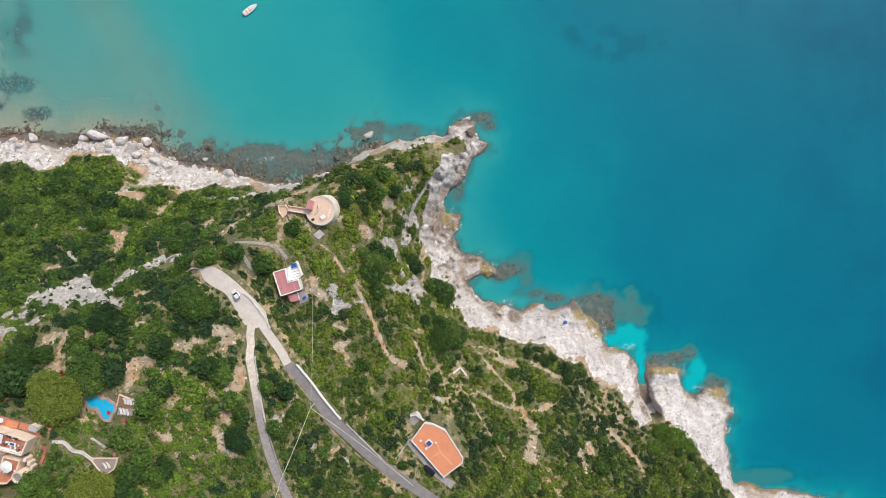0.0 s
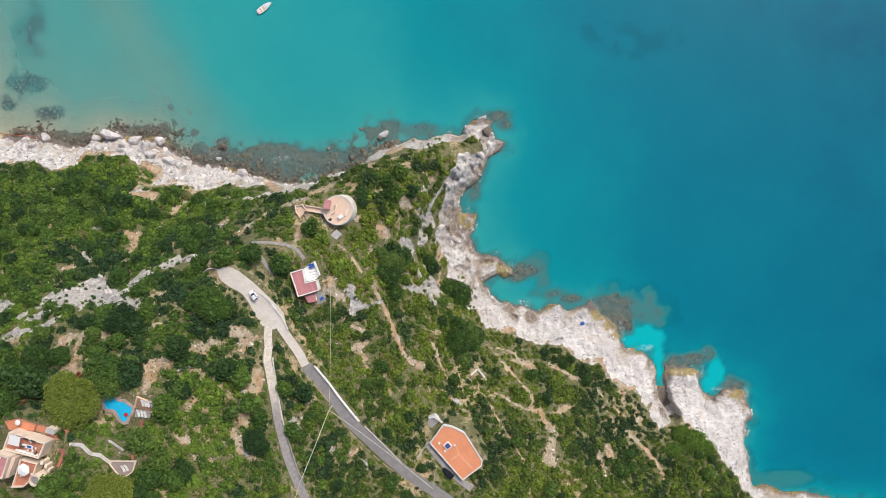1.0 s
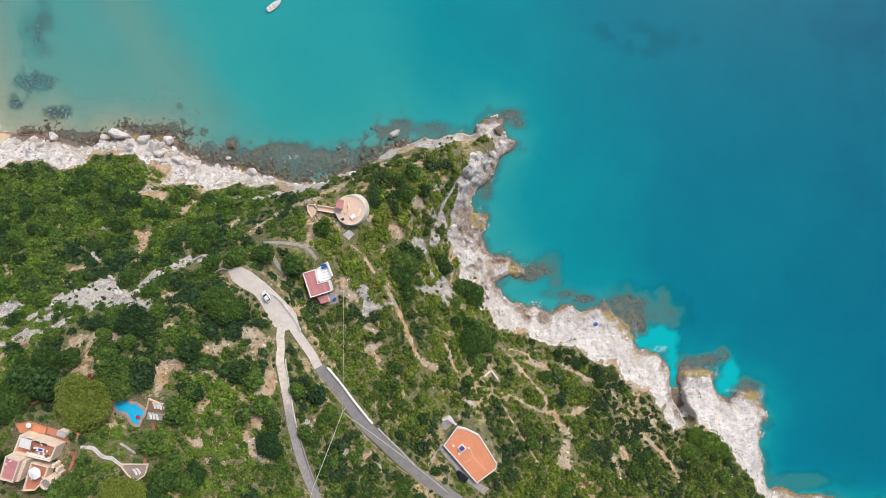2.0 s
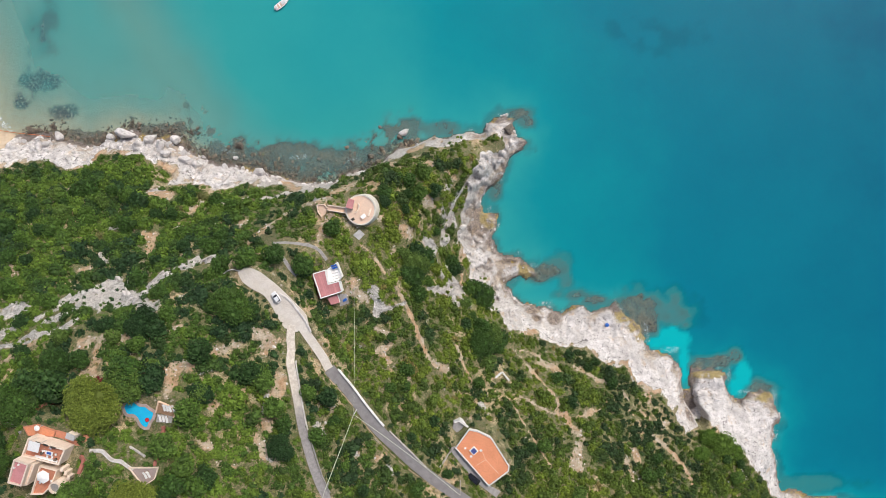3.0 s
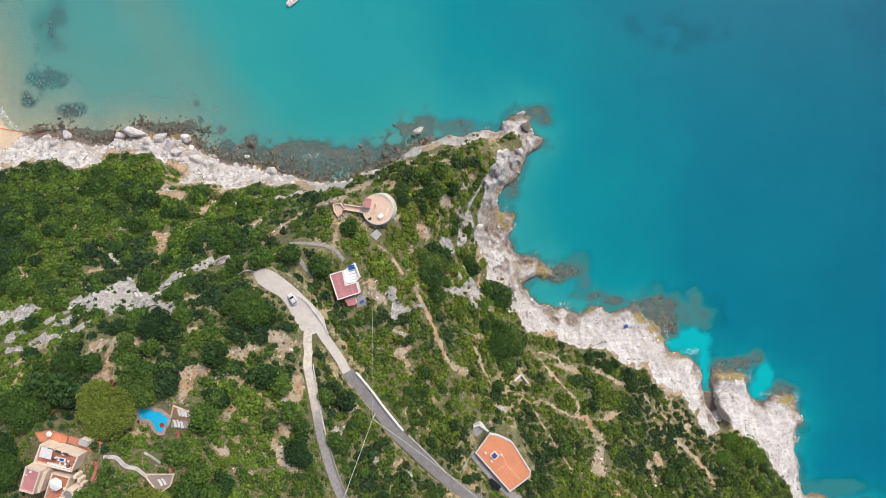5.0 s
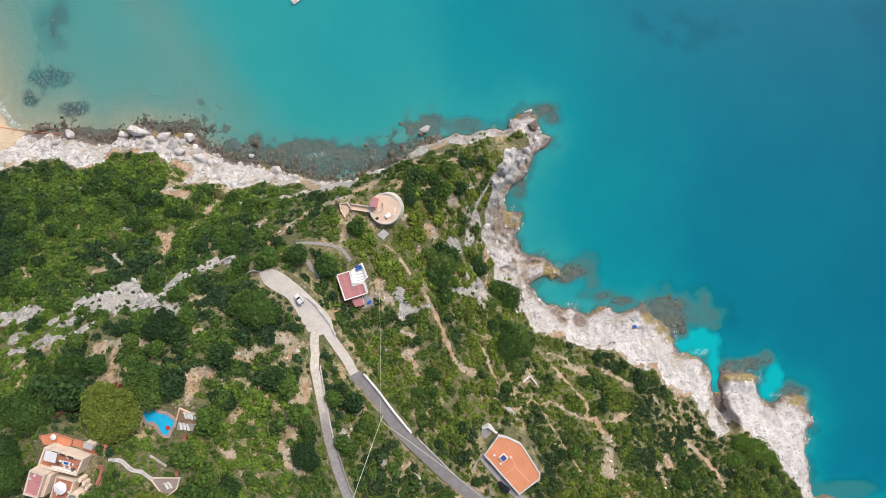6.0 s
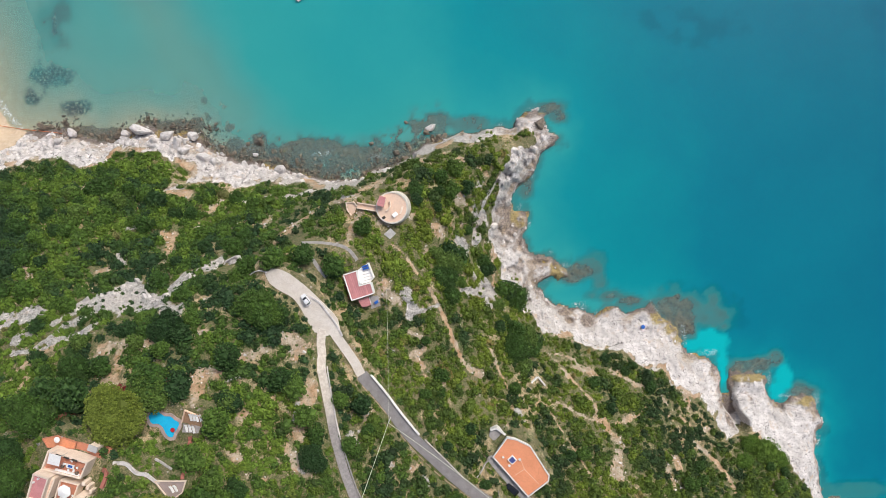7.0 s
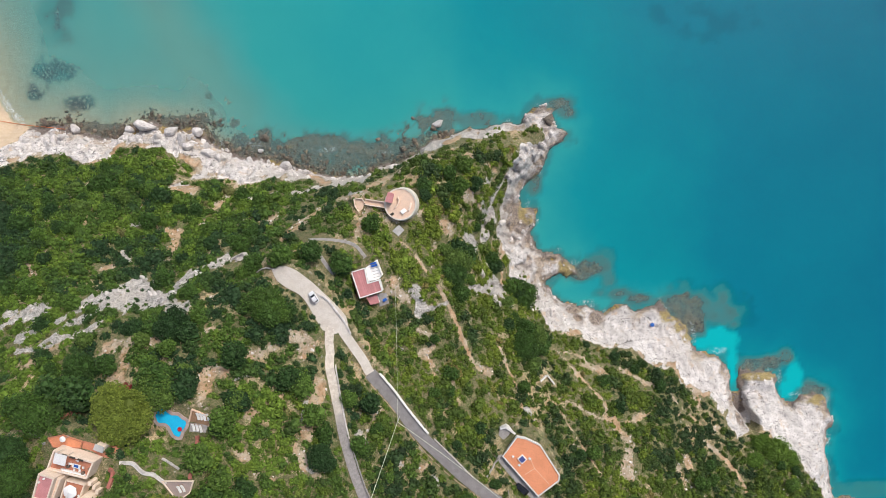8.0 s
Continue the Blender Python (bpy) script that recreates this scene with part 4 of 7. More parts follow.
def ground_at(x, y):
    """Height of the ground sheet at a point."""
    i = int(np.clip(np.searchsorted(gxs, x) - 1, 0, len(gxs) - 2))
    j = int(np.clip(np.searchsorted(gys, y) - 1, 0, len(gys) - 2))
    u, v = (x - gxs[i]) / (gxs[i + 1] - gxs[i]), (y - gys[j]) / (gys[j + 1] - gys[j])
    return float((gz[j, i] * (1 - u) + gz[j, i + 1] * u) * (1 - v) + (gz[j + 1, i] * (1 - u) + gz[j + 1, i + 1] * u) * v)


# ---- mesh helpers ----
def mesh_from(name, bm, material, smooth=False):
    me = bpy.data.meshes.new(name)
    bm.normal_update()
    bm.to_mesh(me)
    bm.free()
    for m in material if isinstance(material, (list, tuple)) else [material]:
        me.materials.append(m)
    if smooth:
        me.polygons.foreach_set("use_smooth", np.ones(len(me.polygons), bool))
    return me


def part(name, bm, material, parent, label="", smooth=False):
    """Links a bmesh as one mesh object under a thing or under a part."""
    ob = new(name, mesh_from(name, bm, material, smooth))
    ob.parent = parent
    if parent.type == "EMPTY":
        ob.matrix_parent_inverse = parent.matrix_basis.inverted()
    return tagged(ob, label)


def thing(name, x, y, z, label, category, group="", turn=0.0):
    ob = new(name)
    ob.empty_display_size = 0.3
    ob.matrix_basis = pose(x, y, z, 0, 0, turn)
    return tagged(ob, label, category, group)


def prism(corners, z0, z1, bm=None, bevel=0.0):
    """A solid over a ring of plan corners (anticlockwise)."""
    bm = bm or bmesh.new()
    low = [bm.verts.new((x, y, z0)) for x, y in corners]
    top = [bm.verts.new((x, y, z1)) for x, y in corners]
    n = len(corners)
    faces = [bm.faces.new(top), bm.faces.new(low[::-1])]
    faces += [bm.faces.new((low[i], low[(i + 1) % n], top[(i + 1) % n], top[i])) for i in range(n)]
    if bevel:
        edges = [e for e in bm.edges if all(v in top for v in e.verts)]
        bmesh.ops.bevel(bm, geom=edges, offset=bevel, segments=1, affect="EDGES")
    return bm


def box(cx, cy, z0, sx, sy, sz, turn=0.0, bm=None, bevel=0.0):
    a = radians(turn)
    c, s = math.cos(a), math.sin(a)
    pts = [(cx + u * c - v * s, cy + u * s + v * c) for u, v in ((-sx / 2, -sy / 2), (sx / 2, -sy / 2), (sx / 2, sy / 2), (-sx / 2, sy / 2))]
    return prism(pts, z0, z0 + sz, bm, bevel)


def ring_at(corners, out):
    """The ring moved outwards (anticlockwise ring, out in metres)."""
    pts, n = [Vector(c) for c in corners], len(corners)
    res = []
    for i in range(n):
        a, b, c = pts[i - 1], pts[i], pts[(i + 1) % n]
        n1, n2 = (b - a).normalized(), (c - b).normalized()
        n1, n2 = Vector((n1.y, -n1.x)), Vector((n2.y, -n2.x))
        bis = (n1 + n2).normalized()
        res.append(tuple(b + bis * (out / max(0.4, bis.dot(n1)))))
    return res


def frame_wall(corners, thick, z0, z1, bm=None):
    """A closed low wall along a ring, thick inwards."""
    bm = bm or bmesh.new()
    inner = ring_at(corners, -thick)
    n = len(corners)
    for i in range(n):
        j = (i + 1) % n
        prism([corners[i], corners[j], inner[j], inner[i]], z0, z1, bm)
    return bm


def ribbon(line, half_left, half_right, lift, thick):
    """A strip with thickness along graded points (x, y, z)."""
    bm = bmesh.new()
    rows = []
    pts = np.asarray(line)
    for i, p in enumerate(pts):
        d = pts[min(i + 1, len(pts) - 1)][:2] - pts[max(i - 1, 0)][:2]
        d = d / np.hypot(*d)
        nrm = np.array([-d[1], d[0]])
        hl = half_left[i] if np.ndim(half_left) else half_left
        hr = half_right[i] if np.ndim(half_right) else half_right
        a, b, z = p[:2] + nrm * hl, p[:2] - nrm * hr, p[2] + lift
        rows.append([bm.verts.new((*a, z)), bm.verts.new((*b, z)), bm.verts.new((*b, z - thick)), bm.verts.new((*a, z - thick))])
    for r, q in zip(rows, rows[1:]):
        for k in range(4):
            bm.faces.new((r[k], r[(k + 1) % 4], q[(k + 1) % 4], q[k]))
    bm.faces.new(rows[0][::-1]), bm.faces.new(rows[-1])
    bmesh.ops.recalc_face_normals(bm, faces=bm.faces)
    return bm


def on_ground(pts, step=1.0):
    line = smooth_line(pts, step)
    return np.c_[line, [ground_at(x, y) for x, y in line]]


def drum(cx, cy, z0, z1, r0, r1=None, sides=16, bm=None):
    """A round solid, r0 wide below and r1 above."""
    bm = bm or bmesh.new()
    r1 = r0 if r1 is None else r1
    ang = [k / sides * 2 * math.pi for k in range(sides)]
    low = [bm.verts.new((cx + r0 * math.cos(a), cy + r0 * math.sin(a), z0)) for a in ang]
    top = [bm.verts.new((cx + r1 * math.cos(a), cy + r1 * math.sin(a), z1)) for a in ang]
    bm.faces.new(top), bm.faces.new(low[::-1])
    for i in range(sides):
        j = (i + 1) % sides
        bm.faces.new((low[i], low[j], top[j], top[i]))
    return bm


def rod(a, b, r, bm=None, sides=6):
    """A thin round bar between two points."""
    bm = bm or bmesh.new()
    a, b = Vector(a), Vector(b)
    d = (b - a).normalized()
    u = d.orthogonal().normalized()
    v = d.cross(u)
    ends = [[bm.verts.new(p + (u * math.cos(k / sides * 6.28319) + v * math.sin(k / sides * 6.28319)) * r) for k in range(sides)] for p in (a, b)]
    for k in range(sides):
        bm.faces.new((ends[0][k], ends[0][(k + 1) % sides], ends[1][(k + 1) % sides], ends[1][k]))
    bm.faces.new(ends[0][::-1]), bm.faces.new(ends[1])
    return bm


def wall_along(pts, thick, high, deep=0.6, bm=None):
    """A wall of even height that follows the ground."""
    line = on_ground(pts, 0.8)
    return ribbon(line, thick / 2, thick / 2, high, high + deep)
# ---- leaf and point helpers ----
def leaf_cloud(rng, radius, height, lumps, leaves, leaf_size, sprays=4):
    """Points and triangles of one plant: lumpy domes covered with leaf clumps."""
    co, tris = [], []
    base = np.array([(math.cos(a) * r, math.sin(a) * r) for a, r in zip(rng.uniform(0, 6.28, lumps), np.sqrt(rng.uniform(0, 1, lumps)) * radius * 0.62)])
    base[0] = 0
    sizes = radius * rng.uniform(0.38, 0.62, lumps)
    sizes[0] = radius * 0.66
    tops = height * rng.uniform(0.55, 0.95, lumps)
    tops[0] = height
    for (bx, by), s, t in zip(base, sizes, tops):
        # inner dome
        k0, n = len(co), 5
        co.append((bx, by, t * 0.82))
        for f, hgt in ((0.5, 0.62), (0.74, 0.0)):
            for a in range(n):
                q = a / n * 6.283 + f * 3
                w = s * f * rng.uniform(0.85, 1.1)
                co.append((bx + math.cos(q) * w, by + math.sin(q) * w, t * hgt * rng.uniform(0.9, 1.1)))
        for a in range(n):
            b = (a + 1) % n
            tris.append((k0, k0 + 1 + a, k0 + 1 + b))
            for r in (0,):
                p, q2 = k0 + 1 + r * n, k0 + 1 + (r + 1) * n
                tris += [(p + a, q2 + a, q2 + b), (p + a, q2 + b, p + b)]
        m = max(5, int(leaves * (s / radius) ** 2 * 3.2 / lumps))
        for _ in range(m):
            u, q = rng.uniform(0, 1) ** 0.65, rng.uniform(0, 6.283)
            el = math.asin(min(1, 1 - u * 0.95))
            r = rng.uniform(0.88, 1.08)
            c = np.array((bx + math.cos(q) * math.cos(el) * s * r, by + math.sin(q) * math.cos(el) * s * r, t * (0.12 + 0.88 * math.sin(el) ** 0.8) * min(r, 1.06)))
            out = np.array((math.cos(q) * math.cos(el), math.sin(q) * math.cos(el), math.sin(el) + 0.35)) + rng.normal(0, 0.25, 3)
            out /= np.linalg.norm(out)
            side = np.cross(out, rng.normal(0, 1, 3))
            side /= np.linalg.norm(side) + 1e-9
            up = np.cross(out, side)
            w = leaf_size * rng.uniform(0.55, 1.3)
            k = len(co)
            co.append(tuple(c + out * w * rng.uniform(0.3, 0.6)))
            for a in range(sprays):
                b = a / sprays * 6.283 + rng.uniform(-0.5, 0.5)
                co.append(tuple(c + (side * math.cos(b) + up * math.sin(b)) * w * rng.uniform(0.6, 1.15) - out * w * rng.uniform(0.0, 0.45)))
            tris += [(k, k + 1 + a, k + 1 + (a + 1) % sprays) for a in range(sprays)]
    return np.array(co), np.array(tris)


def mesh_of(name, co, tris, material, values=None):
    me = bpy.data.meshes.new(name)
    me.vertices.add(len(co))
    me.vertices.foreach_set("co", np.ascontiguousarray(co, dtype=np.float32).ravel())
    me.loops.add(tris.size)
    me.loops.foreach_set("vertex_index", tris.ravel().astype(np.int32))
    me.polygons.add(len(tris))
    me.polygons.foreach_set("loop_start", np.arange(0, tris.size, 3, dtype=np.int32))
    me.polygons.foreach_set("use_smooth", np.zeros(len(tris), bool))
    me.update(calc_edges=True)
    for key, v in (values or {}).items():
        me.attributes.new(key, "FLOAT", "POINT").data.foreach_set("value", np.ascontiguousarray(v, dtype=np.float32))
    me.materials.append(material)
    return me


def scatter(rng, spacing, x0, x1, y0, y1):
    nx, ny = int((x1 - x0) / spacing), int((y1 - y0) / spacing)
    gx, gy = np.meshgrid(np.arange(nx), np.arange(ny))
    x = x0 + (gx + 0.5 * (gy % 2) + rng.uniform(-0.42, 0.42, gx.shape)) * spacing
    y = y0 + (gy + rng.uniform(-0.42, 0.42, gx.shape)) * spacing
    return x.ravel(), y.ravel()


# ---- roads ----
def road(name, key, half, material, label, first=0, last=None, lift=0.05):
    pts = WAYS[key][first:last]
    ob = new(name, mesh_from(name, ribbon(pts, half, half, lift, 0.5), material))
    return tagged(ob, label, "road", kind="structure")


lot_half = np.interp(np.linspace(0, len(LOT) - 1, len(WAYS["lot"])), range(len(LOT)), LOT_WIDTH) / 2
tagged(new("road_turning_place", mesh_from("road_turning_place", ribbon(WAYS["lot"], lot_half, lot_half, 0.07, 0.5), CONCRETE)),
       "pale gravelled turning place at the end of the road", "road", kind="structure")
road("road_upper", "east", 1.3, CONCRETE, "pale worn concrete road", 0, 11, 0.05)
road("road", "east", 1.72, ASPHALT, "narrow grey asphalt road down the slope", 10, None, 0.03)
road("road_lane", "west", 1.2, LANE, "narrow gravel lane turning to patched asphalt", 0, None, 0.03)
for pts, half in LANES:
    tagged(new("pavement", mesh_from("pavement", ribbon(on_ground(pts), half, half, 0.12, 0.4), GREY_STONE)), "grey paved footpath through the scrub", "path", kind="structure")


def low_wall(pts, thick, high, material, label, name="low_wall"):
    return tagged(new(name, mesh_from(name, wall_along(pts, thick, high), material)), label, "wall")


low_wall([(-17.2, -75.5), (-13.3, -80.6), (-9.4, -86.3), (-4.4, -93.1)], 0.45, 0.7, WHITE, "white painted low wall beside the asphalt road")
low_wall([(-2.9, -94.7), (1.1, -99.2), (7.5, -106.7)], 0.3, 0.45, LIMESTONE, "rough pale stone kerb wall beside the road")
low_wall([(-19.9, -78.6), (-16.6, -82.6), (-13.4, -86.8)], 0.3, 0.1, OCHRE, "crumbling ochre kerb along the road edge")
low_wall([(-11.0, -91.2), (-5.6, -98.4), (0.6, -105.4), (5.6, -110.0)], 0.28, 0.1, OCHRE, "crumbling ochre kerb along the road edge")
low_wall([(-28.6, -72.0), (-27.4, -79.0), (-26.1, -86.0), (-24.9, -91.0)], 0.3, 0.5, LIMESTONE, "pale stone wall along the lane")
low_wall([(-24.0, -93.5), (-22.9, -97.0), (-20.9, -103.0), (-18.7, -108.0)], 0.3, 0.5, GREY_STONE, "grey stone wall along the lane")
low_wall([(-52.6, -48.5), (-51.0, -46.5), (-48.1, -45.3), (-45.5, -45.9)], 0.25, 0.5, LIMESTONE, "low pale stone edge of the turning place")
low_wall([(-33.4, -52.8), (-30.8, -54.5), (-28.2, -58.1), (-26.2, -61.0), (-24.7, -64.3)], 0.45, 0.5, LIMESTONE, "low pale stone wall of the turning place")
for pts in ([(30.0, -85.9), (32.2, -84.6)], [(32.5, -84.6), (34.6, -87.4)]):
    low_wall(pts, 0.45, 1.1, WHITE, "broken white wall of a ruined hut in scrub")
low_wall([(110.1, -127.2), (113.6, -127.8), (117.0, -127.0)], 0.4, 0.7, LIMESTONE, "pale dry stone wall near the shore")
low_wall([(114.5, -118.8), (114.9, -122.2), (117.3, -126.4)], 0.4, 0.6, LIMESTONE, "pale dry stone wall near the shore")
low_wall([(11.4, -107.4), (15.4, -103.8)], 0.35, 1.0, GREY_STONE, "grey retaining wall beside the driveway")
low_wall([(-105.3, -81.6), (-100.6, -82.8), (-95.2, -84.1)], 0.6, 0.5, GREY_STONE, "grey garden wall with flat coping")
for pts in ([(-85.8, -74.4), (-80.4, -73.2)], [(-93.8, -79.4), (-90.8, -78.2), (-87.7, -77.7)], [(-93.4, -78.6), (-90.4, -77.4), (-87.5, -77.0)], [(-59.9, -93.3), (-60.5, -88.4), (-60.9, -85.4)], [(-78.9, -94.3), (-78.4, -91.5), (-79.8, -90.7)]):
    low_wall(pts, 0.8, 0.7, BRICK_RED, "red brick terrace wall among the trees", "terrace_wall")
low_wall([(-67.8, -89.2), (-65.2, -90.4), (-63.2, -91.5)], 0.35, 0.5, LIMESTONE, "pale garden wall among shrubs")
low_wall([(-77.4, -89.4), (-74.5, -89.8), (-71.8, -91.7), (-68.7, -92.5), (-65.9, -94.5)], 0.8, 0.35, LIMESTONE, "pale stone garden walk", "garden_walk")


# ---- round watch tower ----
def build_tower():
    cx, cy, top = -10.8, -28.7, 43.4
    t = thing("watch_tower", cx, cy, 34, "old round stone watch tower with a peach-paved roof terrace", "tower")
    part("shaft", drum(cx, cy, 33.5, top - 0.25, 5.5, 4.75, 48), TOWER_WALL, t, "weathered pale plaster wall")
    part("terrace_floor", drum(cx, cy, top - 0.25, top, 4.34, 4.34, 48), PEACH, t)
    bm = bmesh.new()
    n = 48
    for k in range(n):
        a, b = k / n * 2 * math.pi, (k + 1) / n * 2 * math.pi
        prism([(cx + r * math.cos(q), cy + r * math.sin(q)) for r, q in ((4.35, a), (4.75, a), (4.75, b), (4.35, b))], top - 0.25, top + 0.25, bm)
    part("parapet", bm, TOWER_WALL, t)
    hut = [(-14.0, -25.2), (-14.9, -27.8), (-13.1, -28.3), (-12.4, -25.8)]
    walls = part("stair_hut", prism(hut, top, top + 1.9), CREAM, t)
    part("hut_roof", prism(ring_at(hut, 0.12), top + 1.9, top + 2.1), ROSE, walls, "rose-red hut roof")
    bm = bmesh.new()
    for k in range(10):
        a, b = radians(60 + k * 9), radians(60 + (k + 1) * 9)
        prism([(-13.4 + r * math.cos(q + 4.1), -27.6 + r * math.sin(q + 4.1)) for r, q in ((2.1, a), (2.35, a), (2.35, b), (2.1, b))], top, top + 0.9, bm)
    part("curved_screen_wall", bm, CREAM, t)
    # no hole here: a dark slab paints the shade of the stairwell
    part("stair_opening", box(-13.4, -31.6, top, 1.1, 0.8, 0.06, 30), POT_AND_OPENING, t, "dark slab standing for the shaded stair opening")
    part("bench", box(-8.0, -29.6, top, 0.5, 2.4, 0.45, -20, bevel=0.04), CREAM, t)
    table = thing("terrace_table", -9.9, -30.8, top, "white cloth-covered table on the tower roof", "table")
    part("tabletop", box(-9.9, -30.8, top + 0.7, 1.6, 1.2, 0.06, 35, bevel=0.02), CANVAS, table)
    for u, v in ((-0.6, -0.4), (0.6, -0.4), (0.6, 0.4), (-0.6, 0.4)):
        c, s = math.cos(radians(35)), math.sin(radians(35))
        part("leg", box(-9.9 + u * c - v * s, -30.8 + u * s + v * c, top, 0.07, 0.07, 0.7), TIMBER, table)
    # bridge and forecourt
    b = thing("footbridge", -18.5, -28.2, 40, "narrow cream-walled bridge from forecourt to tower", "bridge")
    ends = [np.array((-15.4, -28.75, 42.9)), np.array((-21.3, -27.6, 42.7))]
    line = np.array([ends[0] + (ends[1] - ends[0]) * k / 6 for k in range(7)])
    part("deck", ribbon(line, 0.75, 0.75, 0, 0.5), PEACH, b)
    part("parapet", ribbon(line + np.array((0.1, 0.78, 0)), 0.14, 0.14, 0.7, 1.2), CREAM, b)
    part("parapet", ribbon(line + np.array((-0.1, -0.78, 0)), 0.14, 0.14, 0.7, 1.2), CREAM, b)
    part("pier", box(-18.5, -28.2, 36, 0.9, 1.3, 6.4, -10), CREAM, b)
    court = [(-24.7, -26.6), (-24.4, -28.9), (-23.2, -30.7), (-22.0, -29.9), (-21.2, -27.8), (-22.2, -26.4)]
    f = thing("forecourt", -23, -28, 42.4, "peach-paved forecourt with a cream edge wall", "terrace")
    part("paving", prism(ring_at(court, -0.25), 41.5, 42.65), PEACH, f)
    bm = bmesh.new()
    for a, c in ((0, 1), (1, 2), (4, 5), (5, 0)):
        inner = ring_at(court, -0.25)
        prism([court[a], court[c], inner[c], inner[a]], 41.5, 43.3, bm)
    part("edge_wall", bm, CREAM, f)
    shed = [(-11.6, -34.8), (-13.7, -36.5), (-11.8, -38.1), (-10.0, -36.4)]
    s = thing("shed", -11.8, -36.5, 40, "small grey flat-roofed stone shed below the tower", "shed")
    part("walls", prism(ring_at(shed, -0.15), 38.5, 42.4), GREY_STONE, s)
    part("roof", prism(shed, 42.4, 42.6), plain_grey_roof, s, "pale grey slab roof")


plain_grey_roof = plain("slab_roof", (0.50, 0.49, 0.48), (0.42, 0.41, 0.40), 0.8, 0.85, 0.3, 0.02)
build_tower()


# ---- rose-roofed house ----
def tile_rows(corners, z, pitch, direction, material, parent, name="roof_tile"):
    """Rounded tile courses laid over a flat ring, each a part."""
    d = Vector(direction).normalized()
    nrm = Vector((-d.y, d.x))
    pts = [Vector(c) for c in corners]
    lo, hi = min(p.dot(nrm) for p in pts), max(p.dot(nrm) for p in pts)
    k = lo + pitch / 2
    while k < hi:
        cuts = []
        for a, b in zip(pts, pts[1:] + pts[:1]):
            u, v = a.dot(nrm) - k, b.dot(nrm) - k
            if u * v < 0:
                cuts.append((a + (b - a) * (u / (u - v))).dot(d))
        cuts.sort()
        for s, e in zip(cuts[::2], cuts[1::2]):
            if e - s > 0.3:
                bm = bmesh.new()
                rows = []
                for q in (s + 0.05, e - 0.05):
                    row = []
                    for off, h in ((-0.46, 0.0), (-0.25, 0.03), (0.25, 0.03), (0.46, 0.0)):
                        p = d * q + nrm * (k + off * pitch)
                        row.append(bm.verts.new((p.x, p.y, z + h)))
                    rows.append(row)
                for i in range(3):
                    bm.faces.new((rows[0][i], rows[1][i], rows[1][i + 1], rows[0][i + 1]))
                bmesh.ops.recalc_face_normals(bm, faces=bm.faces)
                part(name, bm, material, parent)
        k += pitch


def build_rose_house():
    t = thing("house", -20, -51, 47.4, "small white house with L-shaped rose-red roof and roof terrace", "house")
    roof = [(-25.0, -47.6), (-22.8, -55.3), (-16.1, -53.4), (-16.9, -50.0), (-20.2, -50.8), (-20.9, -46.5)]
    wall = part("wall", prism(ring_at(roof, -0.15), 46.4, 50.5), WHITE, t)
    slab = part("roof", prism(ring_at(roof, -0.3), 50.5, 50.62), ROSE, t)
    tile_rows(ring_at(roof, -0.42), 50.625, 0.55, (0.28, -0.96), ROSE, slab)
    part("parapet", frame_wall(roof, 0.32, 50.4, 50.95), WHITE, t)
    terr = [(-20.9, -46.6), (-20.3, -50.7), (-17.2, -50.0), (-16.2, -48.9), (-17.7, -44.5)]
    part("terrace", prism(terr, 46.4, 48.9), WHITE, t, "white roof terrace")
    part("terrace_parapet", frame_wall(terr, 0.22, 48.9, 49.5), WHITE, t)
    for k in range(4):
        part("terrace_strip", box(-18.6 - 0.1 * k + 0.28 * k, -46.9 - 0.85 * k, 48.9, 2.2, 0.14, 0.10, 14), plain_grey_roof, t)
    low = [(-21.1, -55.2), (-20.0, -57.4), (-17.4, -56.8), (-18.0, -54.4)]
    annex = part("annex", prism(ring_at(low, -0.1), 46.4, 49.2), WHITE, t)
    part("annex_roof", prism(low, 49.2, 49.36), ROSE, annex)
    part("chimney", box(-19.7, -50.2, 48.9, 0.6, 0.6, 2.3, 14, bevel=0.05), WHITE, t)
    part("patio", prism([(-17.9, -54.4), (-17.6, -58.2), (-14.9, -57.3), (-15.5, -54.3)], 46.9, 47.65), GREY_STONE, t, "grey paved patio")
    part("passage_wall", box(-24.9, -51.6, 46.9, 0.3, 7.6, 1.4, 16), BRICK_RED, t)
    for x, y in ((-18.75, -45.45), (-18.5, -46.15)):
        tank = thing("water_tank", x, y, 48.9, "bright blue plastic water tank on the white terrace", "tank", "blue tanks")
        part("body", box(x, y, 48.95, 1.7, 0.5, 0.7, 14, bevel=0.1), BLUE, tank)
        part("lid", box(x, y, 49.65, 0.4, 0.3, 0.08, 14, bevel=0.02), BLUE, tank)
    bin_ = thing("storage_box", -16, -56.2, 47.65, "small blue storage box standing on the patio", "box")
    part("body", box(-16.0, -56.2, 47.66, 1.1, 0.7, 0.7, 30, bevel=0.06), BLUE, bin_)
    part("lid", box(-16.0, -56.2, 48.36, 1.16, 0.76, 0.08, 30, bevel=0.02), BLUE, bin_)


build_rose_house()


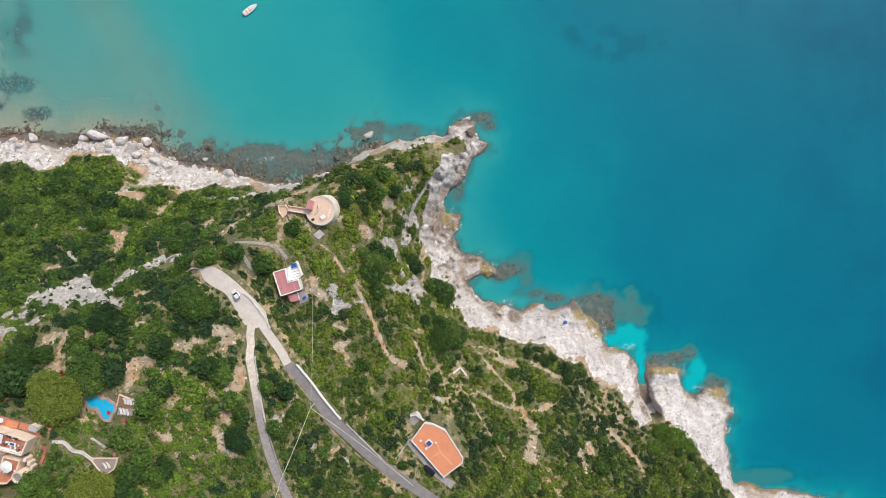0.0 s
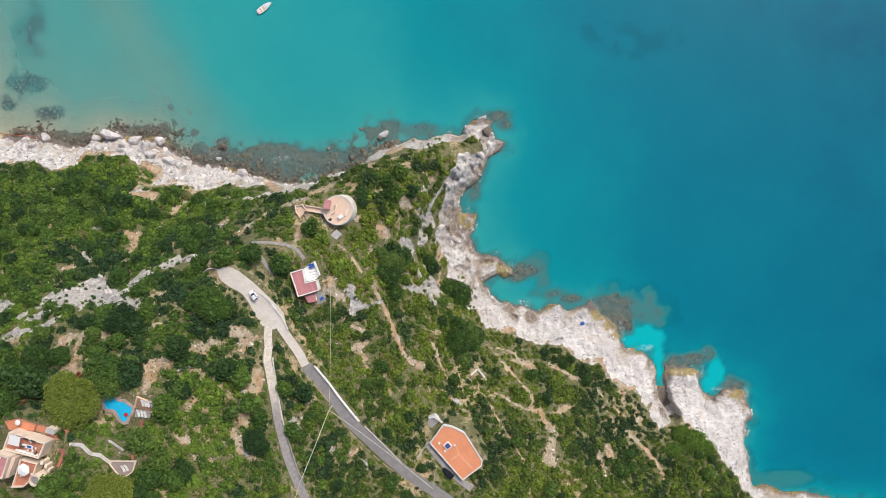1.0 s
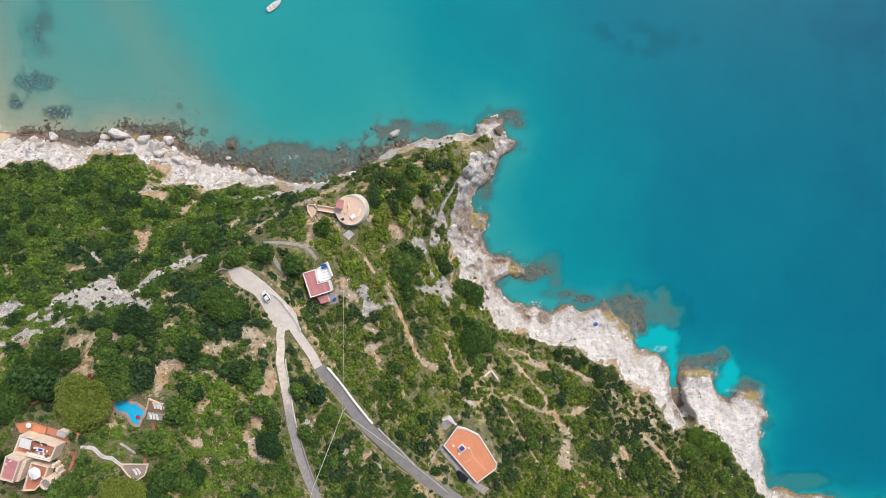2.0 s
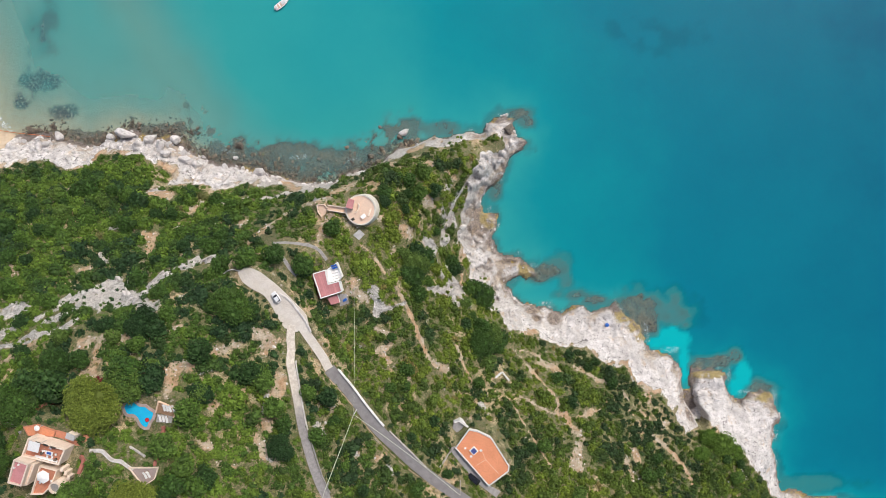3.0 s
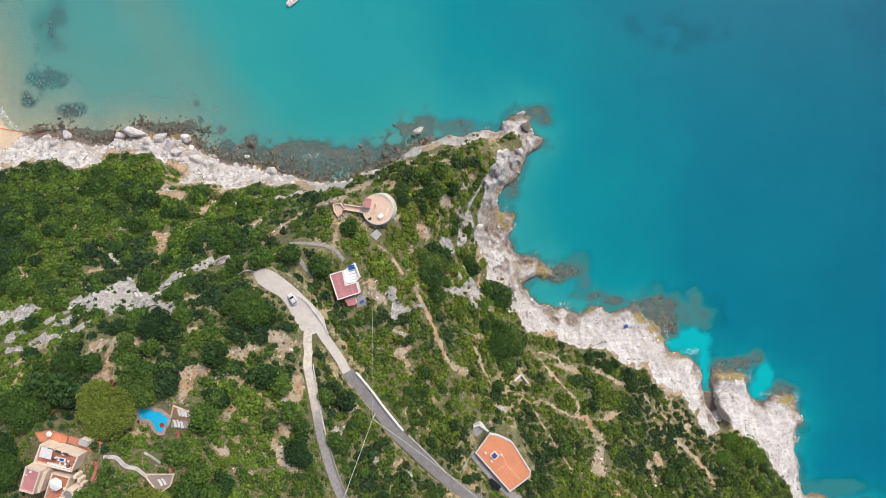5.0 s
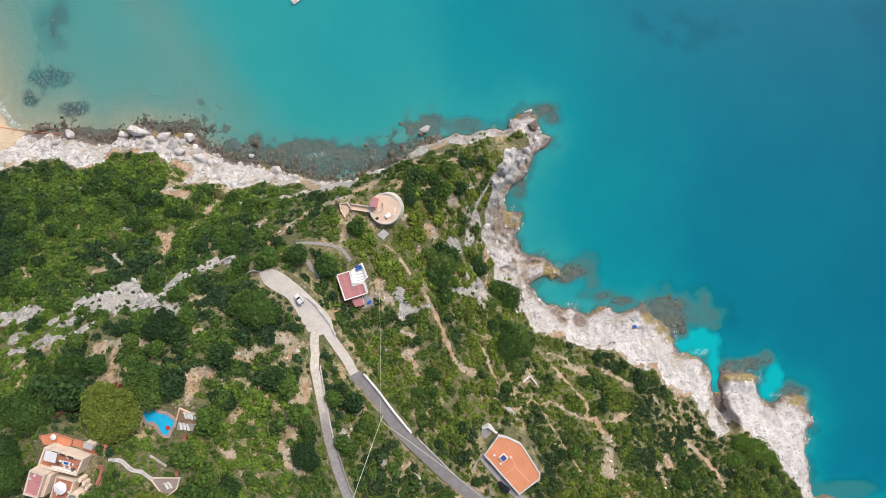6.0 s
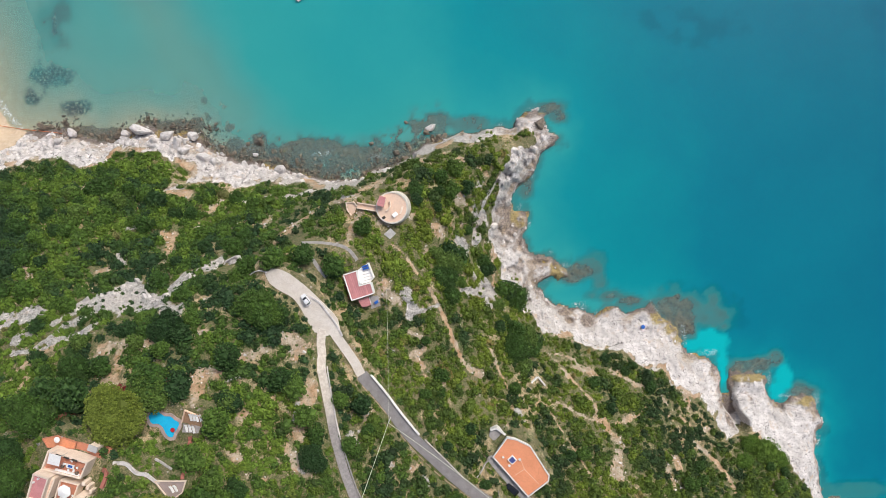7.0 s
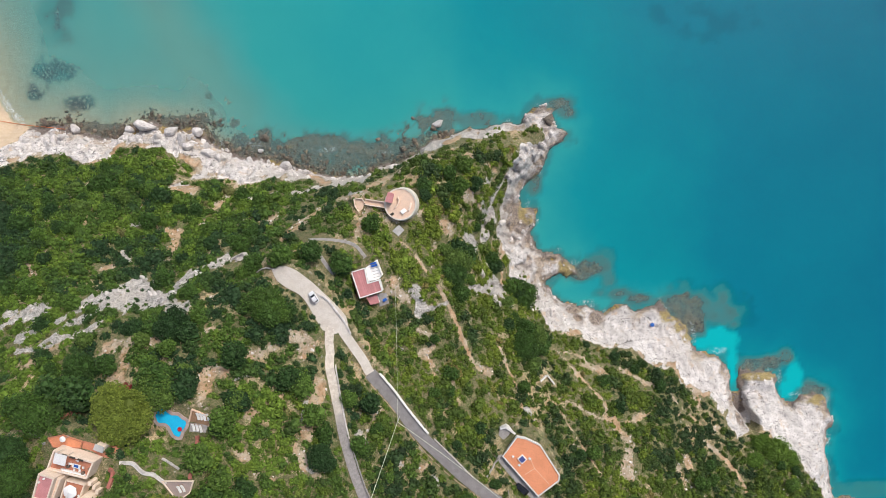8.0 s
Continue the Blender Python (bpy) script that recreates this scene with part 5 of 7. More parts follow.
# ---- orange-roofed house with drive ----
def build_orange_house():
    roof = [(16.3, -103.0), (26.2, -115.1), (32.3, -110.7), (32.6, -109.0), (27.4, -100.1), (23.3, -98.0), (20.6, -97.4)]
    t = thing("house", 24.5, -106, 44, "white house with a flat bright orange roof and white parapet", "house")
    part("wall", prism(ring_at(roof, -0.35), 37.5, 47.6), WHITE, t)
    part("roof", prism(ring_at(roof, -0.3), 47.6, 47.75), ORANGE, t)
    part("parapet", frame_wall(ring_at(roof, 0.1), 0.32, 47.3, 48.0), WHITE, t)
    sky = part("skylight", box(21.9, -103.9, 47.75, 2.0, 2.0, 0.55, 40, bevel=0.04), WHITE, t)
    part("pane", box(21.9, -103.9, 48.30, 1.5, 1.5, 0.05, 40), SOLAR, sky, "blue-tinted pane")
    for x, y, w in ((24.1, -103.8, 0.55), (19.3, -103.0, 0.45), (21.0, -105.6, 0.5)):
        c = part("chimney", box(x, y, 47.75, w, w, 0.5, 40, bevel=0.04), WHITE, t)
        part("cap", box(x, y, 48.26, w + 0.15, w + 0.15, 0.08, 40), WHITE, c)
    for a, b in (((24.5, -104.3), (25.4, -106.9)), ((25.4, -106.9), (29.4, -111.4)), ((25.4, -106.9), (22.6, -108.6))):
        d = Vector((b[0] - a[0], b[1] - a[1]))
        part("roof_seam", box((a[0] + b[0]) / 2, (a[1] + b[1]) / 2, 47.75, d.length, 0.10, 0.03, math.degrees(math.atan2(d.y, d.x))), PEACH, t)
    drive = [(13.9, -103.3), (19.2, -110.4), (23.8, -115.6), (28.3, -119.2), (29.8, -117.4), (26.0, -115.2), (16.2, -102.9)]
    tagged(new("driveway", mesh_from("driveway", prism(drive, 45.6, 46.72), GREY_STONE)), "grey concrete drive beside the house", "driveway", kind="structure")
    patio = [(14.9, -99.6), (16.2, -102.5), (20.2, -97.6), (17.7, -95.6), (16.0, -96.0)]
    p = thing("patio", 17.3, -98.6, 43, "grey paved terrace with white curved edge wall", "terrace")
    part("paving", prism(patio, 40.5, 44.6), GREY_STONE, p)
    part("edge_wall", prism([(15.9, -95.7), (17.9, -95.2), (20.6, -97.2), (20.2, -97.7), (17.7, -95.7), (16.0, -96.1)][::-1], 40.5, 45.3), WHITE, p)
    s = thing("outdoor_steps", 14.4, -99.6, 44, "pale concrete outdoor steps beside the terrace", "steps")
    for k in range(5):
        part("step", box(13.3 + 0.42 * k, -99.0 - 0.5 * k, 43.4 + 0.17 * k, 1.6, 0.55, 1.0, -50), CONCRETE, s)


build_orange_house()


# ---- villa ----
def lounger():
    t = thing("sun_lounger", 0, 0, 0, "white cushioned sun lounger with slim frame", "lounger", "loungers by the pool")
    part("frame", box(0, 0, 0.22, 0.68, 1.95, 0.05), TIMBER, t)
    bm = box(0, -0.3, 0.28, 0.62, 1.3, 0.09, bevel=0.02)
    part("mattress", bm, CANVAS, t)
    bm = bmesh.new()
    prism([(-0.31, 0.36), (0.31, 0.36), (0.31, 0.98), (-0.31, 0.98)], 0.28, 0.37, bm)
    for v in bm.verts:
        v.co.z += (v.co.y - 0.36) * 0.55
    part("backrest", bm, CANVAS, t)
    for x, y in ((-0.28, -0.85), (0.28, -0.85), (0.28, 0.85), (-0.28, 0.85)):
        part("leg", box(x, y, 0, 0.05, 0.05, 0.22), TIMBER, t)
    return t


def parasol(x, y, z, radius, high, material, label, lobes=8):
    t = thing("parasol", x, y, z, label, "parasol")
    bm = bmesh.new()
    top = bm.verts.new((x, y, z + high))
    rim = [bm.verts.new((x + radius * (1 if k % 2 else 0.9) * math.cos(k / lobes * math.pi), y + radius * (1 if k % 2 else 0.9) * math.sin(k / lobes * math.pi), z + high - radius * 0.28)) for k in range(2 * lobes)]
    low = [bm.verts.new((v.co.x, v.co.y, v.co.z - 0.12)) for v in rim]
    for k in range(2 * lobes):
        j = (k + 1) % (2 * lobes)
        bm.faces.new((top, rim[k], rim[j]))
        bm.faces.new((rim[k], low[k], low[j], rim[j]))
    part("canopy", bm, material, t)
    part("pole", rod((x, y, z), (x, y, z + high), 0.04), STEEL, t)
    part("base", drum(x, y, z, z + 0.1, 0.3), GREY_STONE, t)
    return t


def chair(material, label):
    t = thing("garden_chair", 0, 0, 0, label, "chair", "chairs on the terraces")
    part("seat", box(0, 0, 0.42, 0.5, 0.5, 0.06, bevel=0.02), material, t)
    part("backrest", box(0, 0.24, 0.48, 0.5, 0.06, 0.45, bevel=0.02), material, t)
    for u, v in ((-0.2, -0.2), (0.2, -0.2), (0.2, 0.2), (-0.2, 0.2)):
        part("leg", box(u, v, 0, 0.05, 0.05, 0.42), TIMBER, t)
    return t


def build_villa():
    t = thing("villa", -88, -91, 81.6, "cream plastered villa stepping down with terracotta roof terraces", "villa")
    main = [(-93.0, -89.0), (-95.0, -94.9), (-91.5, -95.9), (-89.3, -90.3)]
    part("wall", prism(main, 79, 87.5), CREAM, t)
    part("roof", prism(ring_at(main, -0.3), 87.5, 87.65), ROSE, t, "faded rose-pink flat roof")
    part("parapet", frame_wall(main, 0.35, 87.4, 88.1), CREAM, t)
    for x, y in ((-93.2, -91.2), (-92.0, -90.4)):
        part("roof_vent", drum(x, y, 87.65, 88.0, 0.28, 0.22, 10), WHITE, t)
    strip = [(-90.0, -90.6), (-92.2, -96.3), (-91.0, -96.2), (-88.7, -91.0)]
    part("side_wing", prism(strip, 79, 86.6), CREAM, t)
    part("wing_roof", prism(ring_at(strip, -0.35), 86.6, 86.75), PEACH, t)
    terr = [(-90.7, -84.4), (-92.7, -89.0), (-83.2, -91.6), (-81.2, -87.6)]
    part("terrace_base", prism(terr, 79, 84.85), CREAM, t)
    floor = part("terrace_floor", prism(ring_at(terr, -0.4), 84.85, 84.95), TERRACOTTA, t)
    part("terrace_parapet", frame_wall(terr, 0.38, 84.85, 85.75), CREAM, t)
    # added dark blocks stand in for shaded arched openings along the wall
    for k in range(3):
        f = 0.28 + 0.2 * k
        x, y = -90.7 + 9.5 * f, -84.4 - 3.2 * f
        part("iron_grille", box(x, y - 0.3, 85.75, 1.3, 0.3, 0.35, -18.6, bevel=0.05), POT_AND_OPENING, t)
    part("bench", box(-86.6, -90.0, 84.95, 6.0, 0.45, 0.45, -15.5, bevel=0.04), WHITE, t)
    low = [(-88.8, -91.9), (-91.6, -99.4), (-88.3, -99.4), (-86.0, -97.3), (-84.2, -93.2)]
    part("lower_terrace_base", prism(low, 79, 84.2), CREAM, t)
    part("lower_terrace_floor", prism(ring_at(low, -0.3), 84.2, 84.3), TERRACOTTA, t)
    part("lower_parapet", frame_wall(low, 0.3, 84.2, 84.9), CREAM, t)
    part("turret", drum(-84.3, -97.2, 79, 85.6, 1.6, 1.5, 24), CREAM, t)
    bm = bmesh.new()
    for k in range(24):
        a, b = k / 24 * 2 * math.pi, (k + 1) / 24 * 2 * math.pi
        prism([(-84.3 + r * math.cos(q), -97.2 + r * math.sin(q)) for r, q in ((1.2, a), (1.5, a), (1.5, b), (1.2, b))], 85.6, 86.3, bm)
    part("turret_parapet", bm, CREAM, t)
    part("turret_roof", drum(-84.3, -97.2, 85.6, 85.65, 1.19, 1.19, 24), GREY_STONE, t)
    # staggered blocks added in place of the stairs beside the terrace
    for k, (x, y) in enumerate(((-83.3, -93.2), (-82.6, -94.3), (-82.2, -95.6))):
        part("buttress", box(x, y, 79, 0.8, 1.0, 5.6 - 0.4 * k, -20, bevel=0.08), CREAM, t)
    north = [(-94.1, -82.8), (-93.1, -84.8), (-86.6, -85.2), (-86.1, -83.9), (-90.7, -82.2)]
    n = thing("garden_terrace", -90, -83.7, 81.6, "orange terracotta-paved garden terrace beside the villa", "terrace")
    part("paving", prism(north, 79, 82.0), ORANGE, n)
    part("kerb", frame_wall(ring_at(north, 0.2), 0.2, 79, 82.2), TERRACOTTA, n)
    w = thing("garden_path", -81, -87, 81.7, "orange terracotta garden path beside the shed", "path")
    part("paving", ribbon(on_ground([(-86.0, -84.6), (-83.4, -85.4), (-80.2, -87.2), (-78.6, -85.4)]), 0.9, 0.9, 0.15, 0.5), TERRACOTTA, w)
    aw = [(-89.0, -84.4), (-89.7, -86.8), (-86.9, -87.6), (-86.2, -85.2)]
    a = thing("awning", -88, -86, 84.95, "square white canvas awning on slim posts over the terrace", "awning")
    bm = prism(aw, 87.6, 87.7)
    part("canvas", bm, CANVAS, a)
    for x, y in ring_at(aw, -0.15):
        part("post", rod((x, y, 84.95), (x, y, 87.6), 0.05), STEEL, a)
    parasol(-89.5, -82.5, 82.0, 0.75, 2.2, CANVAS, "round white parasol on the orange terrace", 10)
    parasol(-86.9, -94.2, 84.3, 1.7, 2.6, CANVAS, "large white scalloped parasol over the lower terrace", 6)
    tb = thing("dining_table", -85.5, -88.5, 84.95, "long pale table with blue cover on the villa terrace", "table")
    part("tabletop", box(-85.5, -88.4, 85.65, 2.0, 1.0, 0.06, -16, bevel=0.02), CANVAS, tb)
    part("cover", box(-85.5, -88.4, 85.715, 1.1, 0.6, 0.02, -16), BLUE, tb)
    for u, v in ((-0.85, -0.4), (0.85, -0.4), (0.85, 0.4), (-0.85, 0.4)):
        part("leg", box(-85.5 + u, -88.4 + v, 84.95, 0.06, 0.06, 0.7, -16), TIMBER, tb)
    c = chair(CANVAS, "white garden chair on the villa terrace")
    places = [(-86.9, -87.9, 90), (-84.0, -88.9, -90), (-85.2, -87.3, 0), (-86.2, -89.3, 180), (-84.9, -89.5, 180), (-88.6, -94.6, 70), (-86.0, -95.9, 200), (-89.0, -96.4, 30)]
    for x, y, a2 in places[1:]:
        copy_thing(c, pose(x, y, 84.95 if y > -92 else 84.3, 0, 0, a2))
    c.matrix_basis = pose(*places[0][:2], 84.95, 0, 0, places[0][2])
    for x, y in ((-87.6, -88.5), (-84.2, -90.2), (-82.5, -89.3)):
        p = thing("planter", x, y, 84.95, "round dark planter pot on the terrace", "planter", "terrace planters")
        part("pot", drum(x, y, 84.95, 85.5, 0.32, 0.42, 14), POT_AND_OPENING, p)
        part("soil", drum(x, y, 85.5, 85.54, 0.36, 0.34, 14), BARK, p)
    shed = [(-81.7, -83.8), (-82.3, -85.2), (-80.1, -86.1), (-79.6, -84.7)]
    s = thing("garden_shed", -81, -85, 81, "small grey-roofed garden shed among the trees", "shed")
    part("walls", prism(ring_at(shed, -0.12), 79, 83.8), CREAM, s)
    part("roof", prism(shed, 83.8, 84.0), plain_grey_roof, s)


build_villa()


# ---- pool garden ----
def build_pool():
    edge = [(-71.3, -80.1), (-70.6, -81.8), (-68.9, -82.0), (-67.8, -82.9), (-67.3, -84.1), (-66.5, -85.3), (-65.3, -85.5), (-64.8, -84.2), (-63.9, -83.2), (-63.5, -81.7), (-64.5, -81.1), (-65.6, -80.1), (-67.0, -80.0), (-68.3, -79.1), (-69.2, -78.1), (-70.5, -78.8)]
    ring = [tuple(p) for p in smooth_line(edge + edge[:1], 0.5)[:-1]]
    t = thing("swimming_pool", -67, -81, 75, "bright blue freeform swimming pool with stone coping", "pool")
    part("water", prism(ring_at(ring, -0.05), 74.6, 75.3), POOL, t, "clear blue pool water")
    out = ring_at(ring, 0.75)
    k, n = 0, len(ring)
    while k < n:
        j = min(k + 2, n)
        idx = [i % n for i in range(k, j + 1)]
        pts = [out[i] for i in idx] + [ring[i] for i in idx[::-1]]
        part("coping_stone", prism(pts, 74.6, 75.42 + 0.02 * (k % 3)), plain_coping, t)
        k = j
    f = thing("pool_float", -65.2, -83.6, 75.3, "round red inflatable float on the pool water", "pool float")
    bm = bmesh.new()
    rows = []
    for a in range(18):
        q = a / 18 * 6.28319
        rows.append([bm.verts.new((-65.2 + (0.42 + 0.16 * math.cos(b)) * math.cos(q), -83.6 + (0.42 + 0.16 * math.cos(b)) * math.sin(q), 75.42 + 0.16 * math.sin(b))) for b in np.linspace(0, 6.28319, 8, False)])
    for a in range(18):
        for b in range(8):
            bm.faces.new((rows[a][b], rows[(a + 1) % 18][b], rows[(a + 1) % 18][(b + 1) % 8], rows[a][(b + 1) % 8]))
    bmesh.ops.recalc_face_normals(bm, faces=bm.faces)
    part("ring", bm, RED, f, smooth=True)
    part("floor", drum(-65.2, -83.6, 75.31, 75.36, 0.4, 0.4, 18), RED, f)
    d = thing("sun_deck", -59.6, -81.5, 75, "timber sun deck with cream curved screen wall by the pool", "deck")
    deck = [(-61.7, -78.9), (-62.5, -81.7), (-58.0, -83.0), (-57.1, -80.9)]
    for k in range(14):
        u0, u1 = k / 14, (k + 0.9) / 14
        lerp = lambda p, q, u: (p[0] + (q[0] - p[0]) * u, p[1] + (q[1] - p[1]) * u)
        part("plank", prism([lerp(deck[0], deck[1], u0), lerp(deck[0], deck[1], u1), lerp(deck[3], deck[2], u1), lerp(deck[3], deck[2], u0)], 74.7, 75.3), TIMBER, d)
    low = [(-62.5, -82.1), (-62.9, -84.3), (-58.8, -84.7), (-58.1, -82.8)]
    part("lower_paving", prism(low, 74.4, 75.2), GREY_STONE, d)
    rim = ring_at(deck, 0.3)
    for a, b in ((0, 1), (2, 3), (3, 0)):
        inner = ring_at(deck, 0.05)
        part("edge_wall", prism([rim[a], rim[b], inner[b], inner[a]], 74.6, 75.75), PEACH, d)
    lo = lounger()
    spots = [(-60.3, -80.4, 12, 75.3), (-59.5, -80.5, 12, 75.3), (-58.7, -80.7, 12, 75.3), (-57.8, -80.7, 12, 75.3), (-61.6, -83.2, 8, 75.2), (-60.7, -83.3, 8, 75.2), (-59.8, -83.6, 8, 75.2),
             (-62.6, -95.7, 25, 82.56), (-61.7, -95.5, 25, 82.56)]
    for x, y, a, z in spots[1:]:
        copy_thing(lo, pose(x, y, z, 0, 0, a))
    lo.matrix_basis = pose(*spots[0][:2], spots[0][3], 0, 0, spots[0][2])
    y = thing("garden_patio", -62.5, -96, 82.3, "rose-grey paved garden patio with low rim", "terrace")
    yard = [(-66.5, -93.9), (-63.2, -98.5), (-60.3, -96.6), (-59.4, -94.0)]
    part("paving", prism(yard, 81.5, 82.55), plain_coping, y)
    part("rim", frame_wall(ring_at(yard, 0.25), 0.25, 81.5, 82.85), CREAM, y)


plain_coping = plain("rose_stone", (0.46, 0.36, 0.33), (0.38, 0.31, 0.29), 0.9, 0.85, 0.4, 0.02)
build_pool()


# ---- vehicles and boat ----
def build_car(x, y, z, turn, paint, label, length=4.0, width=1.72):
    t = thing("car", x, y, z, label, "car", turn=turn)
    m = pose(x, y, z, 0, 0, turn)

    def loft(rings):
        bm = bmesh.new()
        rows = [[bm.verts.new(m @ Vector(p)) for p in ring] for ring in rings]
        n = len(rows[0])
        for r, q in zip(rows, rows[1:]):
            for k in range(n):
                bm.faces.new((r[k], r[(k + 1) % n], q[(k + 1) % n], q[k]))
        bm.faces.new(rows[0][::-1]), bm.faces.new(rows[-1])
        bmesh.ops.recalc_face_normals(bm, faces=bm.faces)
        return bm

    h, w = length / 2, width / 2
    hull = [(-h, 0.80, 0.55, 0.80), (-h + 0.25, 0.96, 0.35, 0.92), (-0.3 * h, 1.0, 0.28, 0.95), (0.35 * h, 1.0, 0.28, 0.92), (h - 0.35, 0.95, 0.32, 0.80), (h, 0.78, 0.45, 0.66)]
    ring = lambda yy, f, z0, z1: [(-w * f, yy, z0), (w * f, yy, z0), (w * f, yy, (z0 + z1) / 2), (w * f * 0.92, yy, z1), (-w * f * 0.92, yy, z1), (-w * f, yy, (z0 + z1) / 2)]
    part("body", loft([ring(*r) for r in hull]), paint, t)
    cab = [(-0.86 * h, 0.80, 0.90, 0.95), (-0.62 * h, 0.78, 0.92, 1.40), (0.05 * h, 0.76, 0.92, 1.45), (0.42 * h, 0.80, 0.90, 0.95)]
    glass = part("cabin", loft([[(-w * f, yy, z0), (w * f, yy, z0), (w * f * 0.86, yy, z1), (-w * f * 0.86, yy, z1)] for yy, f, z0, z1 in cab]), GLASS_DARK, t, "dark tinted windows")
    roof = [(-0.72 * h, 0.74, 1.22), (-0.60 * h, 0.76, 1.42), (-0.3 * h, 0.76, 1.48), (0.10 * h, 0.72, 1.47)]
    part("roof", loft([[(-w * f, yy, z0), (w * f, yy, z0), (w * f, yy, z0 + 0.04), (-w * f, yy, z0 + 0.04)] for yy, f, z0 in roof]), paint, glass)
    for sx in (-1, 1):
        for yy in (-0.62 * h, 0.62 * h):
            a, b = m @ Vector((sx * (w - 0.2), yy, 0.31)), m @ Vector((sx * (w - 0.0), yy, 0.31))
            tyre = part("wheel", rod(a, b, 0.31, None, 16), RUBBER, t)
            part("rim", rod(a + (b - a) * 0.5, b + (b - a) * 0.03, 0.19, None, 12), STEEL, tyre)
        part("headlight", rod(m @ Vector((sx * w * 0.6, h - 0.1, 0.62)), m @ Vector((sx * w * 0.6, h + 0.01, 0.6)), 0.1), WHITE, t)
        part("side_mirror", rod(m @ Vector((sx * w * 0.8, 0.32 * h, 0.98)), m @ Vector((sx * (w + 0.16), 0.30 * h, 1.0)), 0.07), paint, t)
    return t


lot_z = float(np.interp(0, [0, 1], [ground_at(-34.3, -53.7) + 0.18, 0]))
build_car(-34.3, -53.7, lot_z, 33, CAR_WHITE, "small white hatchback parked on the turning place", 3.4, 1.6)
build_car(21.6, -113.0, 46.73, 48, CAR_BLACK, "black car parked on the drive beside the house", 4.2, 1.75)


def build_boat():
    x, y, turn = -44.4, 50.9, -56
    t = thing("motorboat", x, y, 0, "small white motorboat anchored on calm turquoise water", "boat", turn=turn)
    m = pose(x, y, 0, 0, 0, turn)
    L, W = 3.2, 1.15
    stations = [(-L, 0.86), (-0.5 * L, 1.0), (0.1 * L, 0.98), (0.5 * L, 0.78), (0.8 * L, 0.42), (L, 0.06)]

    def shell(z0, z1, f0, f1):
        bm = bmesh.new()
        rows = [[bm.verts.new(m @ Vector(p)) for p in ((-W * f * f0, yy, z0), (W * f * f0, yy, z0), (W * f * f1, yy, z1 + 0.1 * k * 0.4), (-W * f * f1, yy, z1 + 0.1 * k * 0.4))] for k, (yy, f) in enumerate(stations)]
        for r, q in zip(rows, rows[1:]):
            for k in range(4):
                bm.faces.new((r[k], r[(k + 1) % 4], q[(k + 1) % 4], q[k]))
        bm.faces.new(rows[0][::-1]), bm.faces.new(rows[-1])
        bmesh.ops.recalc_face_normals(bm, faces=bm.faces)
        return bm

    hull = part("hull", shell(-0.25, 0.6, 0.6, 1.0), CAR_WHITE, t)
    floor = [m @ Vector(p) for p in ((-0.8, -2.6, 0), (0.8, -2.6, 0), (0.8, 0.3, 0), (-0.8, 0.3, 0))]
    part("cockpit", prism([(p.x, p.y) for p in floor], 0.62, 0.68), PEACH, hull)
    cab = [m @ Vector(p) for p in ((-0.6, -0.2, 0), (0.6, -0.2, 0), (0.45, 1.3, 0), (-0.45, 1.3, 0))]
    part("cabin", prism([(p.x, p.y) for p in cab], 0.7, 1.15, bevel=0.15), CAR_WHITE, t)
    for yy in (-2.3, -1.1):
        seat = [m @ Vector(p) for p in ((-0.75, yy - 0.25, 0), (0.75, yy - 0.25, 0), (0.75, yy + 0.25, 0), (-0.75, yy + 0.25, 0))]
        part("seat", prism([(p.x, p.y) for p in seat], 0.68, 0.98, bevel=0.05), CANVAS, t)
    p = m @ Vector((0, -L - 0.15, 0))
    part("outboard_motor", box(p.x, p.y, 0.1, 0.45, 0.5, 0.95, turn, bevel=0.1), GREY_STONE, t)


build_boat()

# ---- cables ----
def build_pole():
    x, y, top = -12.3, -87.9, 61.0
    t = thing("utility_pole", x, y, ground_at(x, y), "grey concrete utility pole with cables beside the road", "utility pole")
    part("pole", drum(x, y, ground_at(x, y) - 0.4, top, 0.2, 0.14, 10), plain_grey_roof, t)
    part("crossarm", box(x, y, top - 0.35, 1.1, 0.1, 0.1, 60), STEEL, t)
    for k in (-0.45, 0.45):
        part("insulator", drum(x + k * 0.5, y + k * 0.87, top - 0.25, top - 0.05, 0.05, 0.03, 8), WHITE, t)
    for name, (ex, ey, ez) in (("house", (-12.5, -52.6, 51.2)), ("lane", (-19.2, -105.6, 71.0)), ("road", (17.5, -112.5, 60.0)), ("far", (-22.0, -114.0, 74.0))):
        a, b = Vector((x, y, top - 0.1)), Vector((ex, ey, ez))
        if name == "far":
            a = Vector((-19.2, -105.6, 71.0))
        bm = bmesh.new()
        pts = [a.lerp(b, k / 10) - Vector((0, 0, 1.2 * 4 * (k / 10) * (1 - k / 10))) for k in range(11)]
        for p, q in zip(pts, pts[1:]):
            rod(p, q, 0.035 if name == "house" else 0.065, bm, 4)
        part("cable", bm, wire_material, t)
    part("pole", drum(-19.2, -105.6, ground_at(-19.2, -105.6) - 0.4, 71.1, 0.14, 0.09, 10), GREY_STONE, t)
    part("pole", drum(-12.5, -52.6, ground_at(-12.5, -52.6) - 0.4, 51.3, 0.1, 0.07, 10), GREY_STONE, t)
    part("pole", drum(17.5, -112.5, ground_at(17.5, -112.5) - 0.4, 60.0, 0.14, 0.09, 10), GREY_STONE, t)


wire_material = plain("pale_cable", (0.74, 0.78, 0.60), (0.66, 0.70, 0.54), 1.0, 0.6, 0.0)
build_pole()

